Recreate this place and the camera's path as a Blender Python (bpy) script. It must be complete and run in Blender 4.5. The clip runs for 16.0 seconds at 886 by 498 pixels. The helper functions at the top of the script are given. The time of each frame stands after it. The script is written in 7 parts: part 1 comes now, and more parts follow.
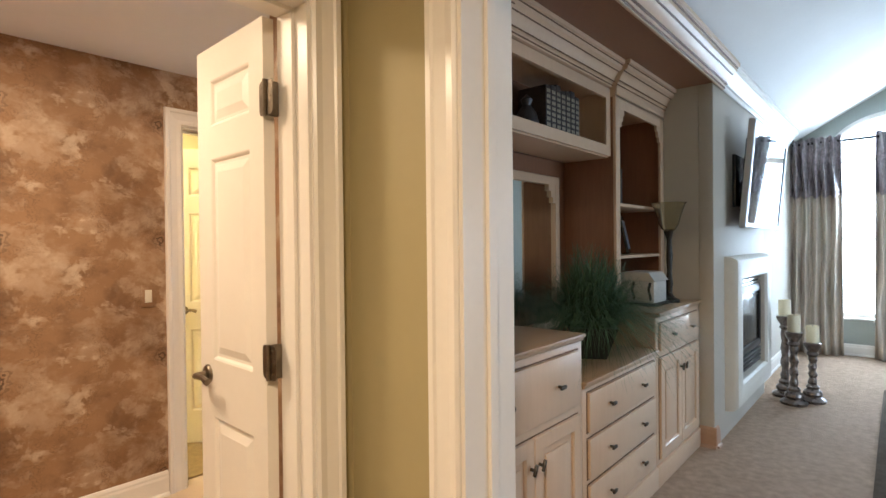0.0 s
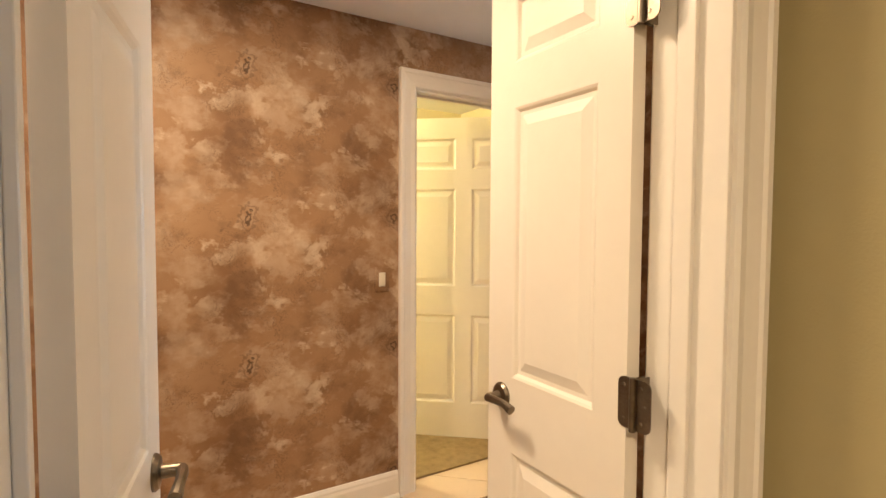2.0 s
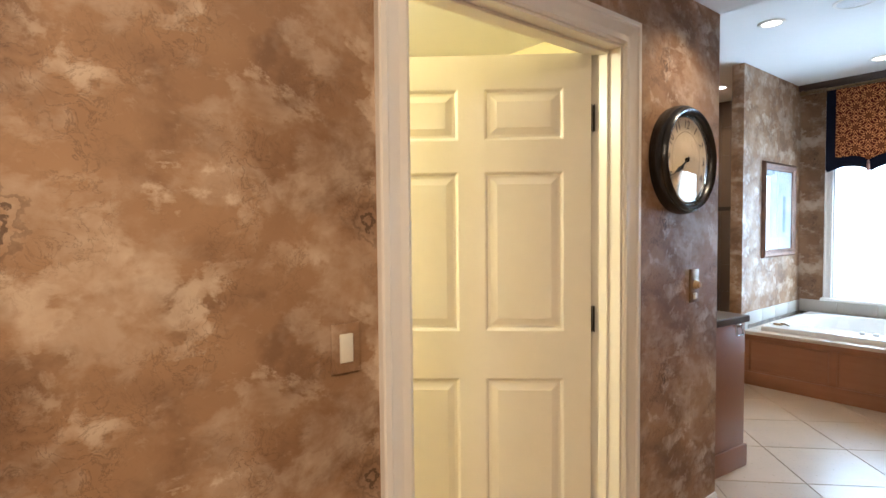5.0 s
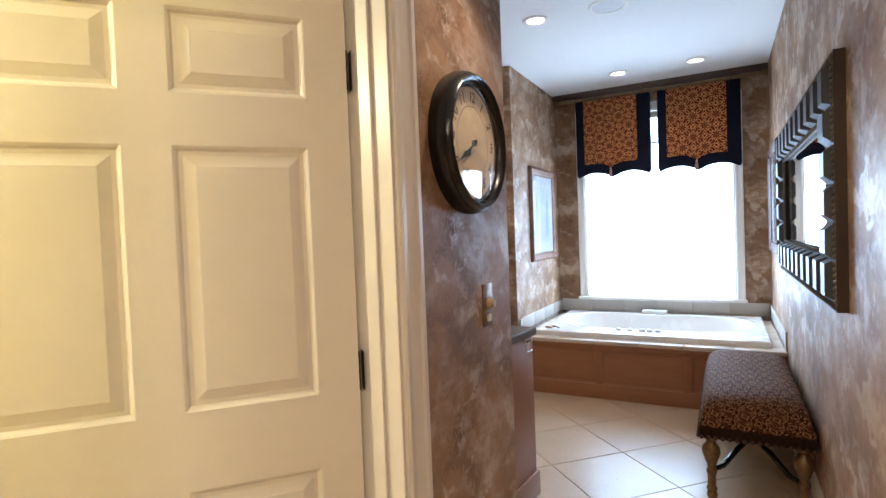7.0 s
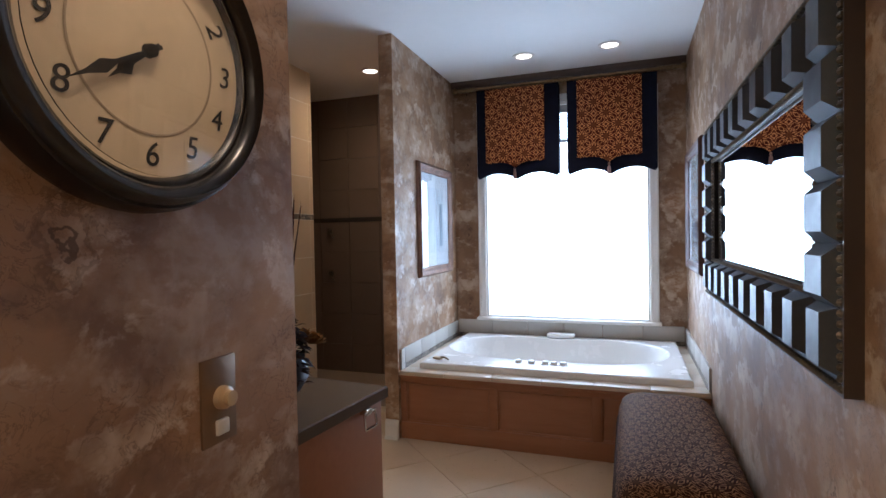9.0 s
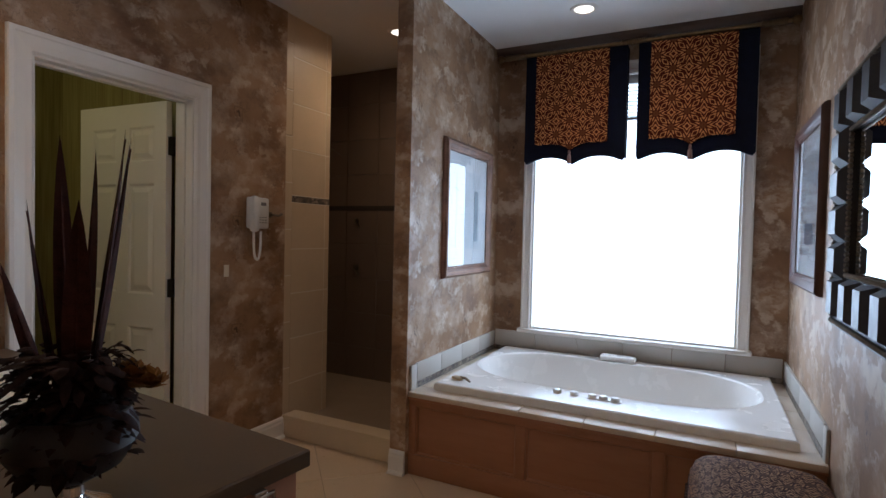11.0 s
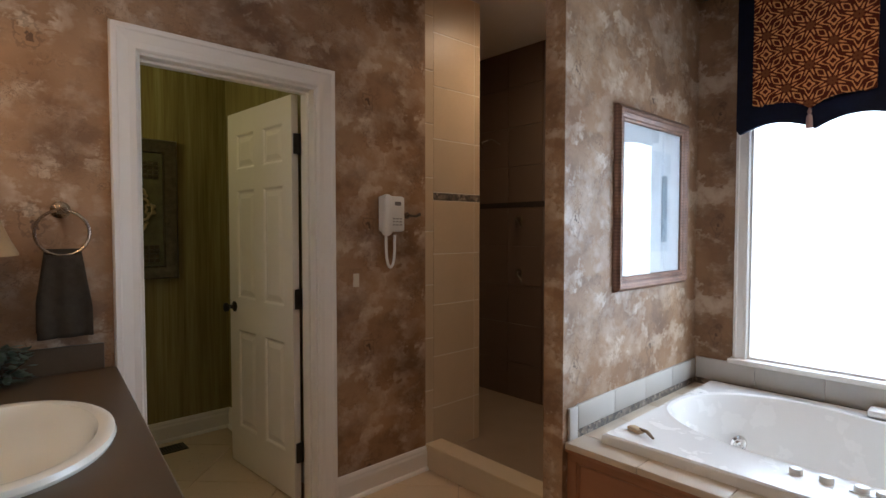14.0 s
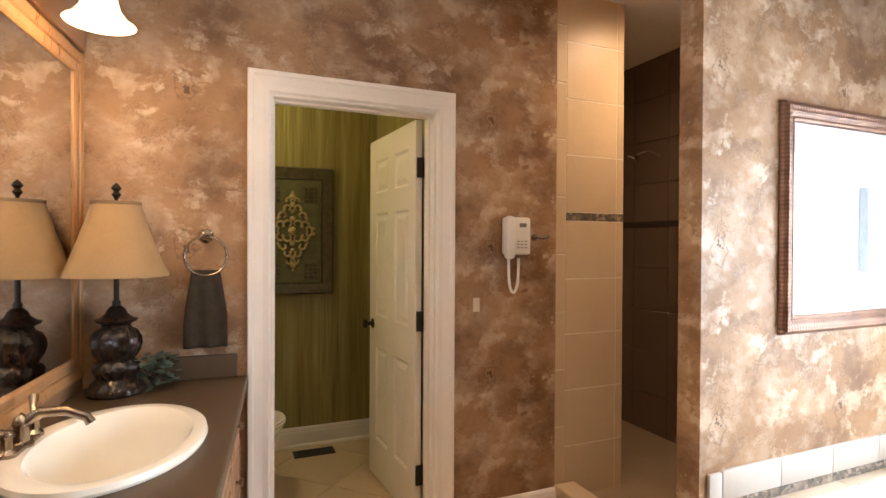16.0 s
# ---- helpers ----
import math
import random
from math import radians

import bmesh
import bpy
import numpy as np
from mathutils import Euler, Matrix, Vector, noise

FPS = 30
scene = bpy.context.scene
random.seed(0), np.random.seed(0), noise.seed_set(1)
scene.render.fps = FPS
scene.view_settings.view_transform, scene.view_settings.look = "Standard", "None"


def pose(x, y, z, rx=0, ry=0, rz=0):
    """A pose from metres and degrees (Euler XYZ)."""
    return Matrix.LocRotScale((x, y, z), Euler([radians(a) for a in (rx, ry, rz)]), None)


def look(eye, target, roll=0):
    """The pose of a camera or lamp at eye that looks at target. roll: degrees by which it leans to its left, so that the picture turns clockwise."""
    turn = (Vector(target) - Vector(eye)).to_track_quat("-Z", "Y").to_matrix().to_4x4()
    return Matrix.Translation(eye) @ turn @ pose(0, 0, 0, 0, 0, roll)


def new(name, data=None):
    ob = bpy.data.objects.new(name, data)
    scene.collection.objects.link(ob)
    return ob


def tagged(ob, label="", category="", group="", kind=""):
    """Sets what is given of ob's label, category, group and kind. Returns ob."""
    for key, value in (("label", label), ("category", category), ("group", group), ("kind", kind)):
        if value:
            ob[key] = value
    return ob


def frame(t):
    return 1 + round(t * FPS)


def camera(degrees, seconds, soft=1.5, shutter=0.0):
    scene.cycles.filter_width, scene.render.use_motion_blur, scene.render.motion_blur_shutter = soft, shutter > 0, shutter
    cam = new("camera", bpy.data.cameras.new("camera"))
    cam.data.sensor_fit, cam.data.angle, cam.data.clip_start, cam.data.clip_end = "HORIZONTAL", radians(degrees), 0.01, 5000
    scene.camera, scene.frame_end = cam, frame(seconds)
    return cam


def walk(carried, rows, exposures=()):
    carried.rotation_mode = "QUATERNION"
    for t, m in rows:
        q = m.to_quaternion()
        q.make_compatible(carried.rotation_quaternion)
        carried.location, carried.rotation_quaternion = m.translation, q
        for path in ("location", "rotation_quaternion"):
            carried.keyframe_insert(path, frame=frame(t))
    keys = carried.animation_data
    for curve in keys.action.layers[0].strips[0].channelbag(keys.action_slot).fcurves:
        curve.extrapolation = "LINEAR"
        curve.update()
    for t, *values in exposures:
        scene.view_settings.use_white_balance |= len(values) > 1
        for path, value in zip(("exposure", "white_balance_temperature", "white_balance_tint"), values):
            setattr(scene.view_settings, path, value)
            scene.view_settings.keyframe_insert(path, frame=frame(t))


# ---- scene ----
cam = camera(80.2, 16.0)

PATH = [
    (0, (0.009, -0.218, 1.37), (-1.302, 1.292, 1.351), -0.6),
    (0.5, (-0.138, -0.249, 1.359), (-1.544, 1.174, 1.331), -0.1),
    (1, (-0.309, -0.282, 1.371), (-1.826, 1.021, 1.321), 0.2),
    (1.5, (-0.487, -0.277, 1.362), (-2.113, 0.885, 1.293), 0.2),
    (2, (-0.734, -0.241, 1.373), (-2.421, 0.83, 1.281), 0.3),
    (2.5, (-0.97, -0.212, 1.381), (-2.676, 0.827, 1.286), 0.5),
    (3, (-1.21, -0.057, 1.377), (-2.96, 0.907, 1.292), -0.1),
    (5.3, (-2.032, 0.36, 1.388), (-3.527, 1.686, 1.322), -1.2),
    (5.5, (-2.092, 0.412, 1.385), (-3.532, 1.8, 1.33), -1.7),
    (6, (-2.225, 0.517, 1.382), (-3.508, 2.05, 1.331), -1.9),
    (6.5, (-2.291, 0.669, 1.37), (-3.396, 2.335, 1.32), -2.2),
    (7, (-2.332, 0.91, 1.376), (-3.275, 2.673, 1.317), -2.2),
    (7.5, (-2.342, 1.138, 1.388), (-3.148, 2.967, 1.327), -2.2),
    (8, (-2.376, 1.388, 1.394), (-3.052, 3.27, 1.34), -1.9),
    (8.2, (-2.393, 1.49, 1.402), (-3.035, 3.384, 1.35), -1.6),
    (10.5, (-2.413, 2.468, 1.364), (-3.233, 4.292, 1.318), 1.1),
    (11, (-2.427, 2.627, 1.357), (-3.322, 4.415, 1.301), 1.3),
    (11.5, (-2.426, 2.755, 1.352), (-3.373, 4.516, 1.289), 1.2),
    (12, (-2.436, 2.909, 1.349), (-3.48, 4.613, 1.283), 1.0),
    (12.5, (-2.466, 3.028, 1.348), (-3.629, 4.653, 1.275), 0.8),
    (13, (-2.523, 3.125, 1.349), (-3.787, 4.672, 1.272), 0.5),
    (13.5, (-2.586, 3.222, 1.356), (-3.949, 4.684, 1.278), 0.3),
    (14, (-2.624, 3.282, 1.375), (-4.093, 4.637, 1.303), 0.0),
    (14.5, (-2.612, 3.412, 1.394), (-4.226, 4.592, 1.343), -0.2),
    (15, (-2.586, 3.51, 1.427), (-4.305, 4.531, 1.39), -0.3),
    (15.5, (-2.56, 3.577, 1.426), (-4.347, 4.475, 1.409), -0.1),
    (16, (-2.557, 3.605, 1.416), (-4.4, 4.381, 1.399), 0.3),
]
EXPOSURES = [(0, 0.1, 5800, 8), (1.5, 0.1, 6050, 7), (3.2, -0.05, 6000, 5), (5.3, 0.0, 5350, 5), (6.5, -0.15, 5400, 7), (8.2, -0.42, 5350, 12), (10.4, -1.36, 5650, 13), (13.2, -1.36, 5850, 12), (14.6, -0.3, 6350, 14), (15.3, 0.15, 6900, 16), (16, 0.33, 7100, 17)]
walk(cam, [(t, look(e, g, r)) for t, e, g, r in PATH], EXPOSURES)

# ---- light ----
world = bpy.data.worlds.new("world")
scene.world = world
world.use_nodes = True
sky = world.node_tree.nodes.new("ShaderNodeTexSky")
sky.sky_type = "NISHITA"
sky.sun_disc = False
sky.sun_elevation, sky.sun_rotation = radians(40), radians(200)
world.node_tree.links.new(sky.outputs[0], world.node_tree.nodes["Background"].inputs[0])
world.node_tree.nodes["Background"].inputs[1].default_value = 0.1
sun = bpy.data.lights.new("sun", "SUN")
sun.energy, sun.angle, sun.color = 1.2, radians(10), (1, 0.96, 0.9)
new("sun", sun).matrix_basis = look((0, -20, 20), (0, 0, 0))

WARM, TUNGSTEN, DAY = (1, 0.71, 0.44), (1, 0.66, 0.35), (0.71, 0.855, 1.0)


def area(name, at, to, w, h, watts, colour):
    """A rectangle of light that faces a point: daylight in a window's opening, or an added fill."""
    la = bpy.data.lights.new(name, "AREA")
    la.shape, la.size, la.size_y, la.energy, la.color = "RECTANGLE", w, h, watts, colour
    o = new(name, la)
    o.matrix_basis = look(at, to)
    return o


def bulb(at, watts, colour, radius=0.04):
    la = bpy.data.lights.new("bulb_light", "POINT")
    la.energy, la.color, la.shadow_soft_size = watts, colour, radius
    new("bulb_light", la).location = at


def downlight(at, watts, colour, cone=120):
    la = bpy.data.lights.new("downlight", "SPOT")
    la.energy, la.color, la.spot_size, la.spot_blend, la.shadow_soft_size = watts, colour, radians(cone), 0.9, 0.05
    new("downlight", la).location = at


area("tub_window_daylight", (-2.9, 6.70, 1.6), (-2.9, 3.0, 1.45), 1.5, 2.0, 122, DAY)
area("bedroom_window_daylight", (-0.05, 7.78, 1.6), (-0.05, 4.0, 1.4), 1.1, 2.4, 195, DAY)
# added fill for the bedroom built-ins; no window is seen on this side
area("bedroom_side_window_daylight", (3.42, 4.2, 1.2), (0, 4.2, 0.6), 2.4, 1.2, 66, DAY)
for at in ((-3.15, 5.945, 2.755), (-2.515, 5.945, 2.755), (-3.41, 4.355, 2.755)):
    downlight(at, 15, WARM)
downlight((-4.4, 5.815, 2.755), 58, WARM, 172)


def ceiling_disc(at, size, watts, colour):
    la = bpy.data.lights.new("ceiling_disc", "AREA")
    la.shape, la.size, la.energy, la.color = "DISK", size, watts, colour
    new("ceiling_disc", la).location = at


ceiling_disc((-2.1, -0.15, 2.33), 0.35, 31, WARM)
ceiling_disc((-2.35, 0.95, 2.335), 0.2, 5, WARM)
downlight((-2.80, 2.42, 2.335), 30, WARM, 130)
ceiling_disc((0.15, -0.8, 2.43), 0.35, 56, (1, 0.73, 0.465))
bulb((-4.25, 0.55, 2.2), 95, (1, 0.84, 0.50), 0.12)
bulb((-5.8, 3.5, 2.3), 11, (1, 0.88, 0.46), 0.06)

# ---- tools ----
def wm(ob):
    return (wm(ob.parent) @ ob.matrix_parent_inverse if ob.parent else Matrix()) @ ob.matrix_basis


def smooth_mesh(me, degrees=34):
    for f in me.polygons:
        f.use_smooth = True
    me.set_sharp_from_angle(angle=radians(degrees))


def part(name, bm, material, parent=None, label="", local=False, soft=True):
    """One mesh from a bmesh, in world coordinates (or in its parent's, if local), under a thing or a part."""
    bmesh.ops.recalc_face_normals(bm, faces=bm.faces)
    me = bpy.data.meshes.new(name)
    bm.to_mesh(me)
    bm.free()
    me.materials.append(material)
    if soft:
        smooth_mesh(me)
    ob = new(name, me)
    if parent:
        ob.parent = parent
        if not local:
            ob.matrix_parent_inverse = wm(parent).inverted()
    if label:
        tagged(ob, label)
    return ob


def thing(name, at, label, category, group="", turn=0):
    e = new(name)
    e.empty_display_size = 0.05
    e.matrix_basis = pose(at[0], at[1], at[2], 0, 0, turn)
    return tagged(e, label, category, group)


def setting(name, bm, material, label="", soft=False):
    return tagged(part(name, bm, material, soft=soft), label, kind="structure")


def add(bm, other):
    me = bpy.data.meshes.new("scratch")
    other.to_mesh(me)
    other.free()
    bm.from_mesh(me)
    bpy.data.meshes.remove(me)


def bx(bm, x0, x1, y0, y1, z0, z1, bev=0.0, m=None, seg=2):
    t = bmesh.new()
    bmesh.ops.create_cube(t, size=1)
    for v in t.verts:
        v.co = ((x0 + x1) / 2 + v.co.x * (x1 - x0), (y0 + y1) / 2 + v.co.y * (y1 - y0), (z0 + z1) / 2 + v.co.z * (z1 - z0))
    if bev:
        bmesh.ops.bevel(t, geom=t.edges[:], offset=bev, segments=seg, affect="EDGES", profile=0.5)
    if m:
        bmesh.ops.transform(t, matrix=m, verts=t.verts)
    add(bm, t)
    return bm


def box(x0, x1, y0, y1, z0, z1, bev=0.0, m=None):
    return bx(bmesh.new(), x0, x1, y0, y1, z0, z1, bev, m)


def lathe(bm, prof, n=24, c=(0, 0, 0), sx=1.0, sy=1.0, m=None, wob=None):
    """Turns a profile of (radius, height) round the upright axis."""
    t = bmesh.new()
    rings = []
    for r, z in prof:
        ring = []
        for i in range(n):
            a = 2 * math.pi * i / n
            k = r * (1 + (wob(a, z) if wob else 0))
            ring.append(t.verts.new((c[0] + k * math.cos(a) * sx, c[1] + k * math.sin(a) * sy, c[2] + z)))
        rings.append(ring)
    for a, b in zip(rings, rings[1:]):
        for i in range(n):
            t.faces.new((a[i], a[(i + 1) % n], b[(i + 1) % n], b[i]))
    shut = prof[0] == prof[-1]
    for ring, r in ((rings[0], prof[0][0]), (rings[-1], prof[-1][0])):
        if r > 1e-4 and not shut:
            t.faces.new(ring)
    bmesh.ops.remove_doubles(t, verts=t.verts, dist=1e-5)
    if m:
        bmesh.ops.transform(t, matrix=m, verts=t.verts)
    add(bm, t)
    return bm


def tube(bm, pts, r, n=8, closed=False):
    """A round rod along a line of points; r: one radius or one for each point."""
    pts = [Vector(p) for p in pts]
    rs = r if isinstance(r, (list, tuple)) else [r] * len(pts)
    rings, side = [], None
    for i, p in enumerate(pts):
        a = pts[i - 1] if (i or closed) else p
        b = pts[(i + 1) % len(pts)] if (i < len(pts) - 1 or closed) else p
        d = (b - a).normalized()
        if side is None:
            side = d.orthogonal().normalized()
        side = (side - d * side.dot(d)).normalized()
        up = d.cross(side)
        rings.append([bm.verts.new(p + rs[i] * (math.cos(2 * math.pi * k / n) * side + math.sin(2 * math.pi * k / n) * up)) for k in range(n)])
    pairs = list(zip(rings, rings[1:])) + ([(rings[-1], rings[0])] if closed else [])
    for a, b in pairs:
        for k in range(n):
            bm.faces.new((a[k], a[(k + 1) % n], b[(k + 1) % n], b[k]))
    if not closed:
        bm.faces.new(rings[0])
        bm.faces.new(rings[-1])
    return bm


def prism(bm, pts, axis, a, b):
    """A flat outline drawn in the two other axes, drawn out along one axis from a to b."""
    def at(p, q):
        return {"x": (q, p[0], p[1]), "y": (p[0], q, p[1]), "z": (p[0], p[1], q)}[axis]
    lo, hi = [bm.verts.new(at(p, a)) for p in pts], [bm.verts.new(at(p, b)) for p in pts]
    bm.faces.new(lo)
    bm.faces.new(hi)
    for i in range(len(pts)):
        j = (i + 1) % len(pts)
        bm.faces.new((lo[i], lo[j], hi[j], hi[i]))
    return bm


def rim(bm, u0, u1, v0, v1, prof, put, open_foot=False):
    """A mitred border round a rectangle: prof of (outward, proud); put(u, v, w) gives the place. open_foot: no lower side."""
    loops = []
    for d, w in prof:
        c = [(u0 - d, v0 if open_foot else v0 - d), (u0 - d, v1 + d), (u1 + d, v1 + d), (u1 + d, v0 if open_foot else v0 - d)]
        loops.append([bm.verts.new(put(u, v, w)) for u, v in c])
    n = len(prof)
    for k in range(n):
        a, b = loops[k], loops[(k + 1) % n]
        for i in range(3 if open_foot else 4):
            j = (i + 1) % 4
            bm.faces.new((a[i], a[j], b[j], b[i]))
    if open_foot:
        bm.faces.new([q[0] for q in loops])
        bm.faces.new([q[3] for q in loops])
    return bm


def grid_surface(bm, nu, nv, fn):
    vs = [[bm.verts.new(fn(i / nu, j / nv)) for j in range(nv + 1)] for i in range(nu + 1)]
    for i in range(nu):
        for j in range(nv):
            bm.faces.new((vs[i][j], vs[i + 1][j], vs[i + 1][j + 1], vs[i][j + 1]))
    return bm


def thicken(ob, t):
    md = ob.modifiers.new("thickness", "SOLIDIFY")
    md.thickness, md.offset = t, 0
    return ob


def writing(text, size, m, material, parent, name="numeral"):
    cu = bpy.data.curves.new(name, "FONT")
    cu.body, cu.size, cu.align_x, cu.align_y, cu.extrude, cu.shear = text, size, "CENTER", "CENTER", 0.0004, 0.15
    o = new(name, cu)
    me = bpy.data.meshes.new_from_object(o.evaluated_get(bpy.context.evaluated_depsgraph_get()))
    bpy.data.objects.remove(o)
    me.materials.clear()
    me.materials.append(material)
    me.transform(m)
    ob = new(name, me)
    ob.parent = parent
    ob.matrix_parent_inverse = wm(parent).inverted()
    return ob


# ---- materials ----
class Nodes:
    def __init__(self, name):
        self.mat = bpy.data.materials.new(name)
        self.mat.use_nodes = True
        self.tree = self.mat.node_tree
        self.bsdf = self.tree.nodes["Principled BSDF"]

    def add(self, kind):
        return self.tree.nodes.new("ShaderNode" + kind)

    def link(self, a, b):
        self.tree.links.new(a, b)

    def place(self):
        return self.add("TexCoord").outputs["Object"]

    def maths(self, op, a, b=0.0):
        n = self.tree.nodes.new("ShaderNodeMath")
        n.operation = op
        for i, v in enumerate((a, b)):
            if isinstance(v, (int, float)):
                n.inputs[i].default_value = v
            else:
                self.link(v, n.inputs[i])
        return n.outputs[0]

    def noise(self, vec, scale, detail=4.0, rough=0.55, dist=0.0):
        n = self.tree.nodes.new("ShaderNodeTexNoise")
        n.inputs["Scale"].default_value, n.inputs["Detail"].default_value = scale, detail
        n.inputs["Roughness"].default_value, n.inputs["Distortion"].default_value = rough, dist
        self.link(vec, n.inputs["Vector"])
        return n.outputs[0]

    def ramp(self, fac, *stops):
        n = self.tree.nodes.new("ShaderNodeValToRGB")
        el = n.color_ramp.elements
        for i, (p, c) in enumerate(stops):
            e = el[i] if i < 2 else el.new(p)
            e.position = p
            e.color = (*c, 1) if isinstance(c, tuple) else (c, c, c, 1)
        self.link(fac, n.inputs[0])
        return n.outputs[0]

    def mix(self, fac, a, b):
        n = self.tree.nodes.new("ShaderNodeMix")
        n.data_type = "RGBA"
        for sock, v in ((n.inputs[0], fac), (n.inputs[6], a), (n.inputs[7], b)):
            if isinstance(v, (int, float)):
                sock.default_value = v
            elif isinstance(v, tuple):
                sock.default_value = (*v, 1)
            else:
                self.link(v, sock)
        return n.outputs[2]

    def bump(self, height, strength, dist=0.01):
        n = self.tree.nodes.new("ShaderNodeBump")
        n.inputs["Strength"].default_value, n.inputs["Distance"].default_value = strength, dist
        self.link(height, n.inputs["Height"])
        self.link(n.outputs[0], self.bsdf.inputs["Normal"])

    def done(self, colour, rough, metal=0.0, spec=0.5):
        if isinstance(colour, tuple):
            self.bsdf.inputs["Base Color"].default_value = (*colour, 1)
        else:
            self.link(colour, self.bsdf.inputs["Base Color"])
        if isinstance(rough, (int, float)):
            self.bsdf.inputs["Roughness"].default_value = rough
        else:
            self.link(rough, self.bsdf.inputs["Roughness"])
        self.bsdf.inputs["Metallic"].default_value = metal
        self.bsdf.inputs["Specular IOR Level"].default_value = spec
        return self.mat


def plain(name, c, rough=0.5, metal=0.0, vary=0.12, scale=6.0, bump=0.0, bscale=60.0, spec=0.5):
    """A surface with broad and fine variation of colour and gloss."""
    n = Nodes(name)
    p = n.place()
    a = n.noise(p, scale, 5)
    f = n.noise(p, scale * 9, 3)
    m = n.maths("ADD", n.maths("MULTIPLY", a, 0.65), n.maths("MULTIPLY", f, 0.35))
    dark, light = tuple(k * (1 - vary) for k in c), tuple(min(1, k * (1 + vary)) for k in c)
    col = n.ramp(m, (0.3, dark), (0.7, light))
    rg = n.maths("ADD", n.maths("MULTIPLY", n.maths("SUBTRACT", a, 0.5), 0.25 if vary > 0.2 and rough > 0.4 else 0.05), rough)
    if bump:
        n.bump(n.noise(p, bscale, 4), bump, 0.004)
    return n.done(col, rg, metal, spec)


def wood(name, dark, light, axis=(1, 1, 14), rough=0.35, scale=4.0):
    n = Nodes(name)
    mp = n.tree.nodes.new("ShaderNodeMapping")
    mp.inputs["Scale"].default_value = axis
    n.link(n.place(), mp.inputs["Vector"])
    g = n.noise(mp.outputs[0], scale, 6, 0.6, 0.6)
    b = n.noise(n.place(), 1.7, 3)
    col = n.ramp(n.maths("ADD", n.maths("MULTIPLY", g, 0.7), n.maths("MULTIPLY", b, 0.3)), (0.32, dark), (0.68, light))
    n.bump(g, 0.08, 0.003)
    return n.done(col, n.maths("ADD", n.maths("MULTIPLY", g, 0.2), rough - 0.1))


def wallpaper():
    """Faux-painted paper in brown clouds, repeating up the wall, with a small stamped ornament."""
    n = Nodes("faux_finish_wallpaper")
    period, roll = 0.635, 0.69
    sep = n.tree.nodes.new("ShaderNodeSeparateXYZ")
    n.link(n.place(), sep.inputs[0])
    x, y, z = sep.outputs
    s = n.maths("ADD", x, y)
    th = n.maths("MULTIPLY", z, 2 * math.pi / period)
    rad = period / (2 * math.pi)
    com = n.tree.nodes.new("ShaderNodeCombineXYZ")
    n.link(s, com.inputs[0])
    n.link(n.maths("MULTIPLY", n.maths("COSINE", th), rad), com.inputs[1])
    n.link(n.maths("MULTIPLY", n.maths("SINE", th), rad), com.inputs[2])
    v = com.outputs[0]
    def layer(scale, shift, detail, rough, dist, lo, hi, top=1.0, squash=1.0):
        """Torn patches of the sponge: fractal noise cut at a threshold."""
        mp = n.add("Mapping")
        mp.inputs["Location"].default_value = (shift, shift * 0.7, shift * 1.3)
        mp.inputs["Scale"].default_value = (squash, 1.0, 1.0)
        n.link(v, mp.inputs["Vector"])
        return n.ramp(n.noise(mp.outputs[0], scale, detail, rough, dist), (lo, 0.0), (hi, top))

    broad = n.noise(v, 2.4, 3, 0.5, 0.2)
    col = n.ramp(broad, (0.36, (0.226, 0.124, 0.063)), (0.50, (0.316, 0.184, 0.098)), (0.64, (0.388, 0.243, 0.138)))
    feather = layer(7.0, 3.1, 6, 0.62, 0.4, 0.36, 0.62)
    worn = n.ramp(n.noise(v, 26, 4, 0.6, 0.3), (0.30, 0.45), (0.52, 1.0))
    dark = n.maths("MULTIPLY", layer(5.0, 13.0, 9, 0.60, 0.2, 0.50, 0.62, 0.56, 0.8), worn)
    col = n.mix(dark, col, (0.130, 0.070, 0.039))
    big_dab = n.maths("MULTIPLY", n.maths("MULTIPLY", layer(5.4, 2.0, 10, 0.60, 0.15, 0.485, 0.56, 0.60, 0.8), feather), worn)
    col = n.mix(big_dab, col, (0.510, 0.392, 0.288))
    blot = n.maths("MULTIPLY", n.maths("MULTIPLY", layer(8.5, 7.0, 9, 0.62, 0.2, 0.51, 0.56, 0.74, 0.8), layer(5.0, 21.0, 4, 0.55, 0.3, 0.42, 0.62)), worn)
    col = n.mix(blot, col, (0.600, 0.475, 0.350))
    # fine torn edges and short strokes
    crease = n.noise(v, 21, 7, 0.66, 1.1)
    line = n.ramp(n.maths("ABSOLUTE", n.maths("SUBTRACT", crease, 0.5)), (0.004, 0.55), (0.022, 0.0))
    col = n.mix(n.maths("MULTIPLY", line, layer(6.0, 31.0, 4, 0.55, 0.2, 0.46, 0.62)), col, (0.105, 0.058, 0.034))
    fleck = n.noise(v, 46, 5, 0.7, 0.5)
    col = n.mix(n.ramp(fleck, (0.60, 0.0), (0.72, 0.26)), col, (0.50, 0.385, 0.275))
    # the ornament: a rosette of scrolls in one spot of each repeat
    ds = n.maths("SUBTRACT", n.maths("FLOORED_MODULO", n.maths("ADD", s, 2.80 + roll / 2), roll), roll / 2)
    dz = n.maths("SUBTRACT", n.maths("FLOORED_MODULO", n.maths("SUBTRACT", z, 1.40 - period / 2), period), period / 2)
    wob = n.maths("MULTIPLY", n.maths("SUBTRACT", n.noise(v, 34, 5), 0.5), 0.085)
